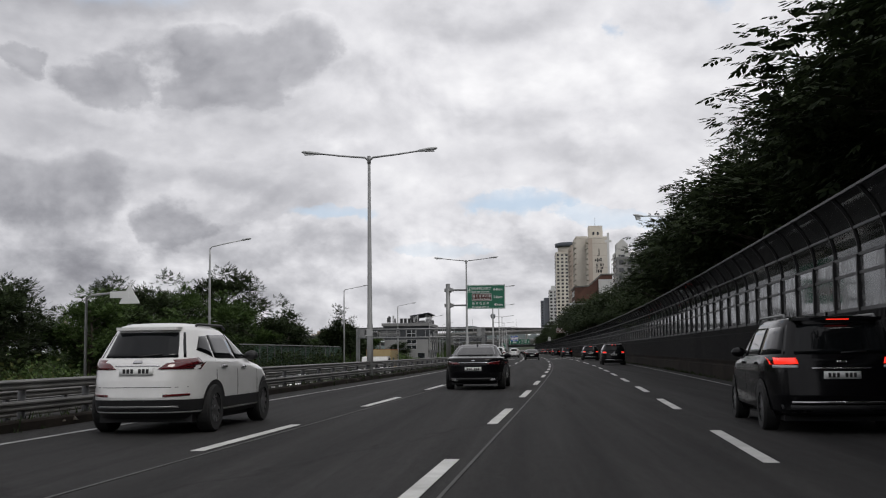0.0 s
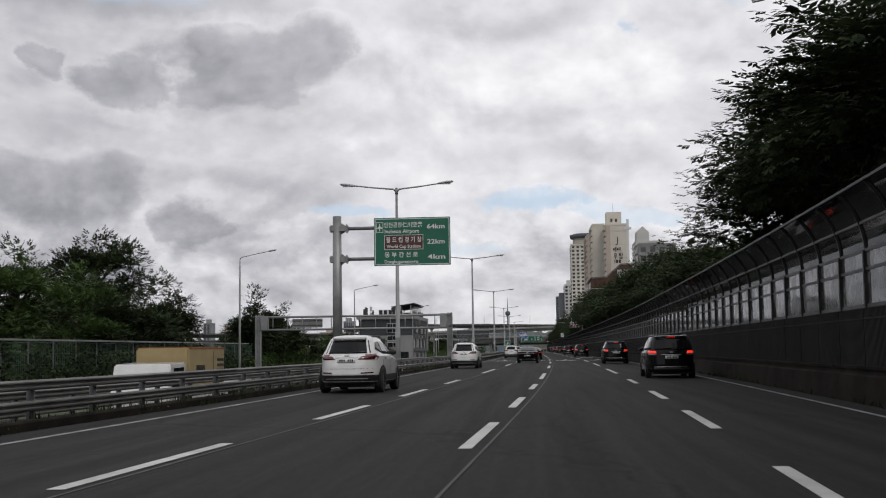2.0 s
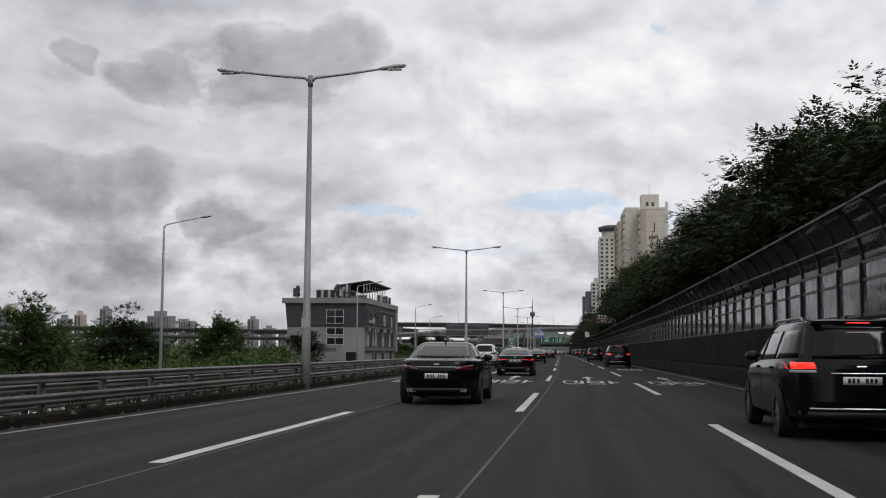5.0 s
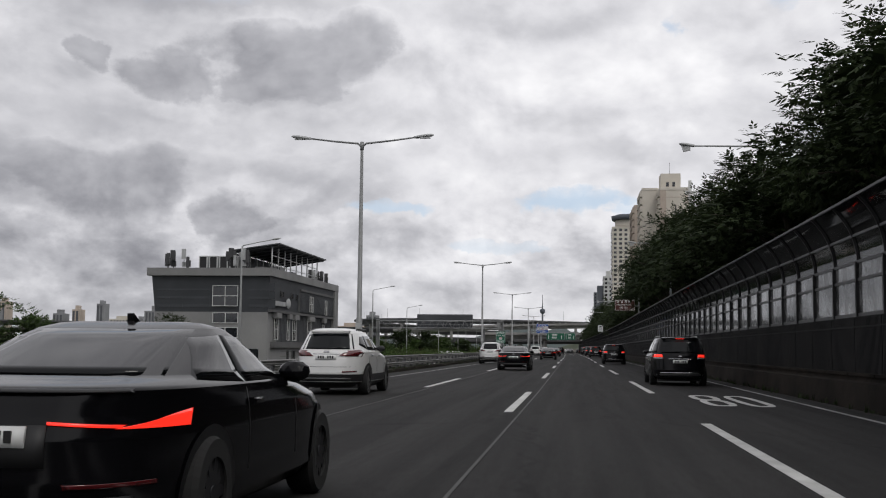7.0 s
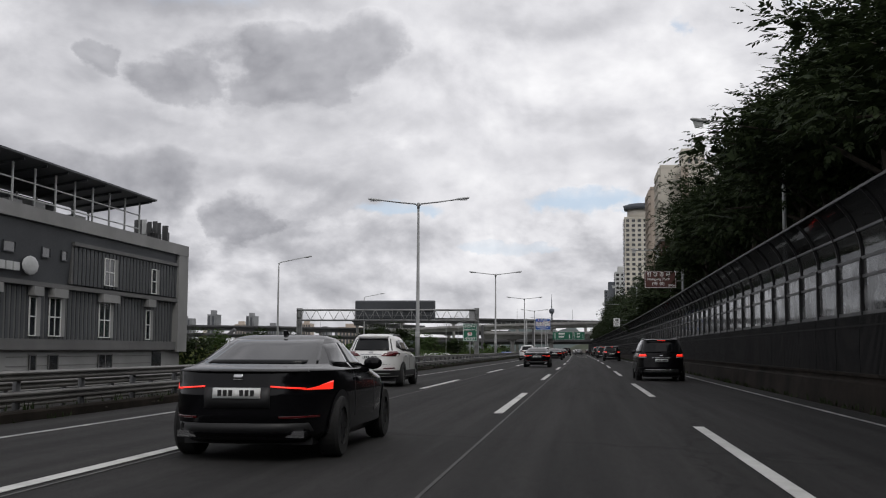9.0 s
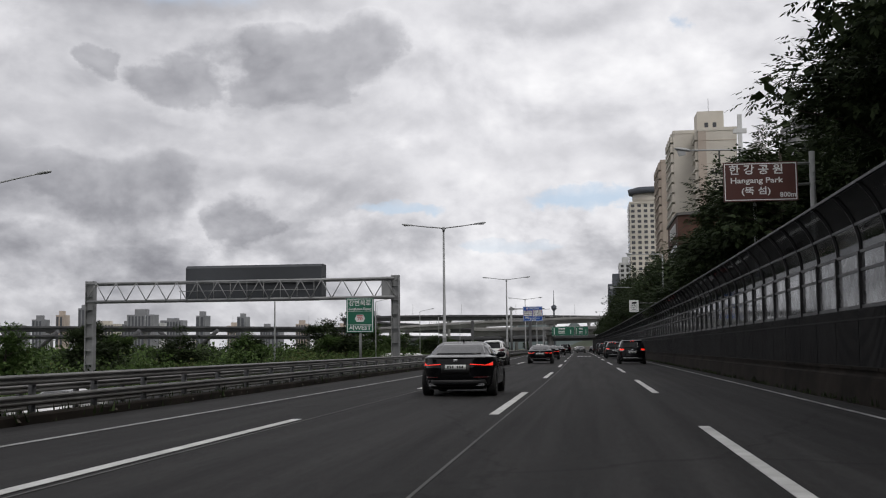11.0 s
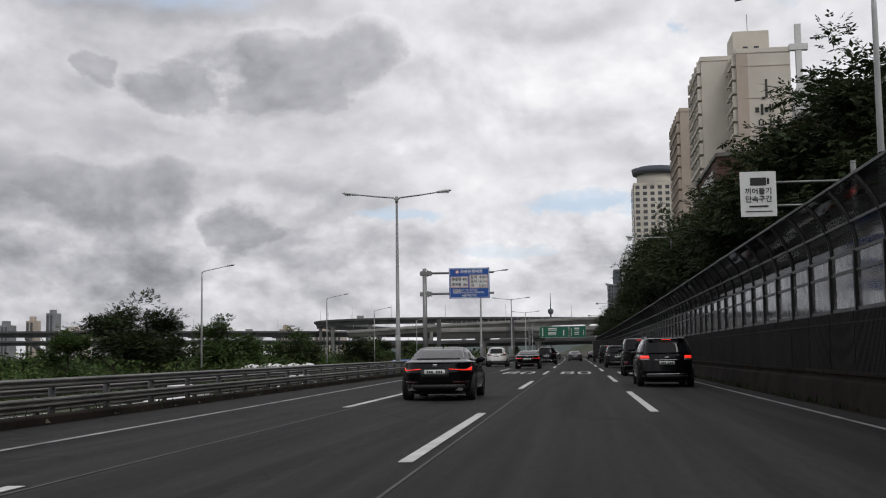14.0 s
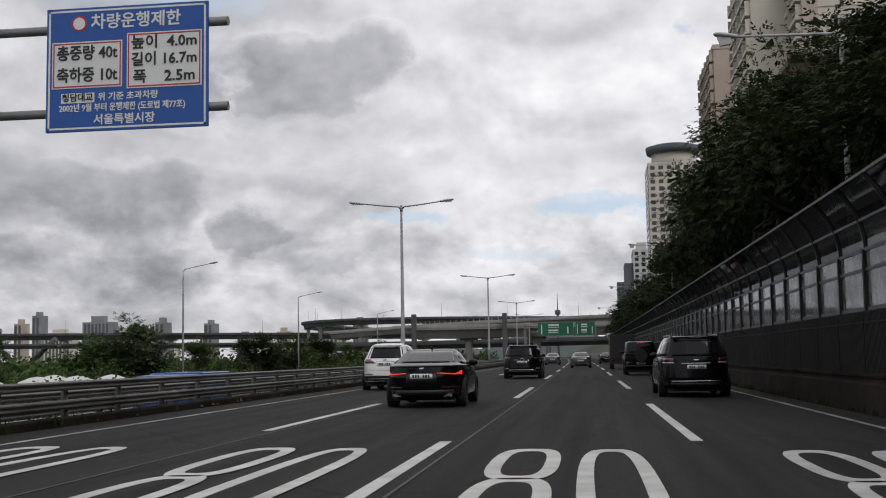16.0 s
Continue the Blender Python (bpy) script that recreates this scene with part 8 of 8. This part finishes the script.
def box_truck(m, cab_mat, load_mat, label, length=6.0, height=2.75):
    t = thing("truck", m, label, "truck")
    bm = bmesh.new()
    box(bm, -1.0, 1.0, 0, length - 1.9, 0.85, height)
    bmesh.ops.bevel(bm, geom=list(bm.edges), offset=0.03, segments=1, affect="EDGES")
    part("cargo_box", bm, load_mat, t)
    bm = bmesh.new()
    prism(bm, [(length - 1.8, 0.55), (length, 0.55), (length, 1.25), (length - 0.35, 2.1), (length - 1.8, 2.15)], "x", -0.95, 0.95)
    part("cab", bm, cab_mat, t)
    bm = bmesh.new()
    prism(bm, [(length - 0.02, 1.28), (length + 0.01, 1.28), (length - 0.33, 2.03), (length - 0.36, 2.03)], "x", -0.85, 0.85)
    part("windscreen", bm, CAR_GLASS, t)
    for sx in (-1, 1):
        bm = bmesh.new()
        prism(bm, [(length - 1.4, 1.3), (length - 0.3, 1.3), (length - 0.5, 1.95), (length - 1.4, 1.98)], "x", *sorted((sx * 0.945, sx * 0.965)))
        part("side_window", bm, CAR_GLASS, t)
        bm = bmesh.new()
        box(bm, *sorted((sx * 0.62, sx * 0.9)), -0.04, 0.0, 0.62, 0.74)
        part("tail_light", bm, LAMP_RED, t)
    bm = bmesh.new()
    box(bm, -0.85, 0.85, 0.1, length - 0.4, 0.55, 0.85)
    box(bm, -0.95, 0.95, -0.02, 0.10, 0.45, 0.62)
    part("chassis", bm, BLACK_TRIM, t)
    for sx in (-1, 1):
        for y in (1.3, length - 1.0):
            wheel(t, sx * 0.82, y, 0.38, 0.26, RIM, 8)
    return t


box_truck(on_road(3.3, 506), PAINT_BLACK, BLACK_TRIM, "dark box truck ahead in the outer lane")
box_truck(on_road(-15.0, 458.6, OPP_Z, math.pi), PAINT_BLUE, PAINT_BLUE, "small blue truck on the lower carriageway", 5.1, 2.2)


def flatbed_with_generator(m):
    t = thing("flatbed_truck", m, "white flatbed truck on the lower carriageway", "truck")
    bm = bmesh.new()
    box(bm, -1.05, 1.05, 0, 4.6, 0.85, 1.0)
    part("load_bed", bm, STEEL_DARK, t)
    for sx in (-1, 1):
        bm = bmesh.new()
        box(bm, *sorted((sx * 1.02, sx * 1.06)), 0, 4.6, 1.0, 1.35)
        part("side_board", bm, PAINT_WHITE, t)
        bm = bmesh.new()
        prism(bm, [(5.0, 1.45), (6.2, 1.45), (6.0, 2.15), (5.0, 2.18)], "x", *sorted((sx * 0.995, sx * 1.012)))
        part("side_window", bm, CAR_GLASS, t)
        for y in (1.2, 5.4):
            wheel(t, sx * 0.86, y, 0.40, 0.26, RIM, 8)
    bm = bmesh.new()
    prism(bm, [(4.75, 0.55), (6.6, 0.55), (6.65, 1.3), (6.3, 2.3), (4.75, 2.35)], "x", -1.0, 1.0)
    bmesh.ops.bevel(bm, geom=list(bm.edges), offset=0.05, segments=2, affect="EDGES")
    part("cab", bm, PAINT_WHITE, t)
    bm = bmesh.new()
    box(bm, -0.8, 0.8, 0.2, 6.3, 0.5, 0.85)
    part("chassis", bm, BLACK_TRIM, t)
    g = thing("generator", m @ pose(0, 0, 1.0), "ochre boxed generator with a rusty orange top edge", "generator")
    bm = bmesh.new()
    box(bm, -0.98, 0.98, 0.2, 4.4, 0.12, 1.85)
    bmesh.ops.bevel(bm, geom=list(bm.edges), offset=0.06, segments=2, affect="EDGES")
    part("housing", bm, OCHRE, g)
    bm = bmesh.new()
    box(bm, -0.9, 0.9, 0.3, 4.3, 0.0, 0.12)
    part("skid", bm, BLACK_TRIM, g)
    bm = bmesh.new()
    box(bm, -0.99, 0.99, 0.3, 4.2, 1.80, 1.88)
    part("roof_edge", bm, RUST, g)
    for sx in (-1, 1):
        for k in range(6):
            bm = bmesh.new()
            box(bm, *sorted((sx * 0.975, sx * 1.0)), 0.35, 1.1, 0.35 + 0.2 * k, 0.45 + 0.2 * k)
            part("louvre", bm, BLACK_TRIM, g)
        for k in range(5):
            bm = bmesh.new()
            box(bm, *sorted((sx * 0.978, sx * 0.99)), 2.6 + 0.2 * k, 2.76 + 0.2 * k, 1.0, 1.22)
            part("lettering_bar", bm, INK, g)
        bm = bmesh.new()
        box(bm, *sorted((sx * 0.978, sx * 0.99)), 1.6, 1.62, 0.3, 1.7)
        part("door_seam", bm, BLACK_TRIM, g)


OCHRE = surface("ochre_paint", (0.34, 0.26, 0.12), (0.46, 0.36, 0.18), 0.8, 0.55, 0, 0.35, 20, 0.1)
RUST = surface("rusty_orange_edge", (0.20, 0.06, 0.02), (0.38, 0.14, 0.04), 3.0, 0.8, 0, 0.4, 25, 0.2)
flatbed_with_generator(on_road(-15.0, 92.2, OPP_Z, math.pi))
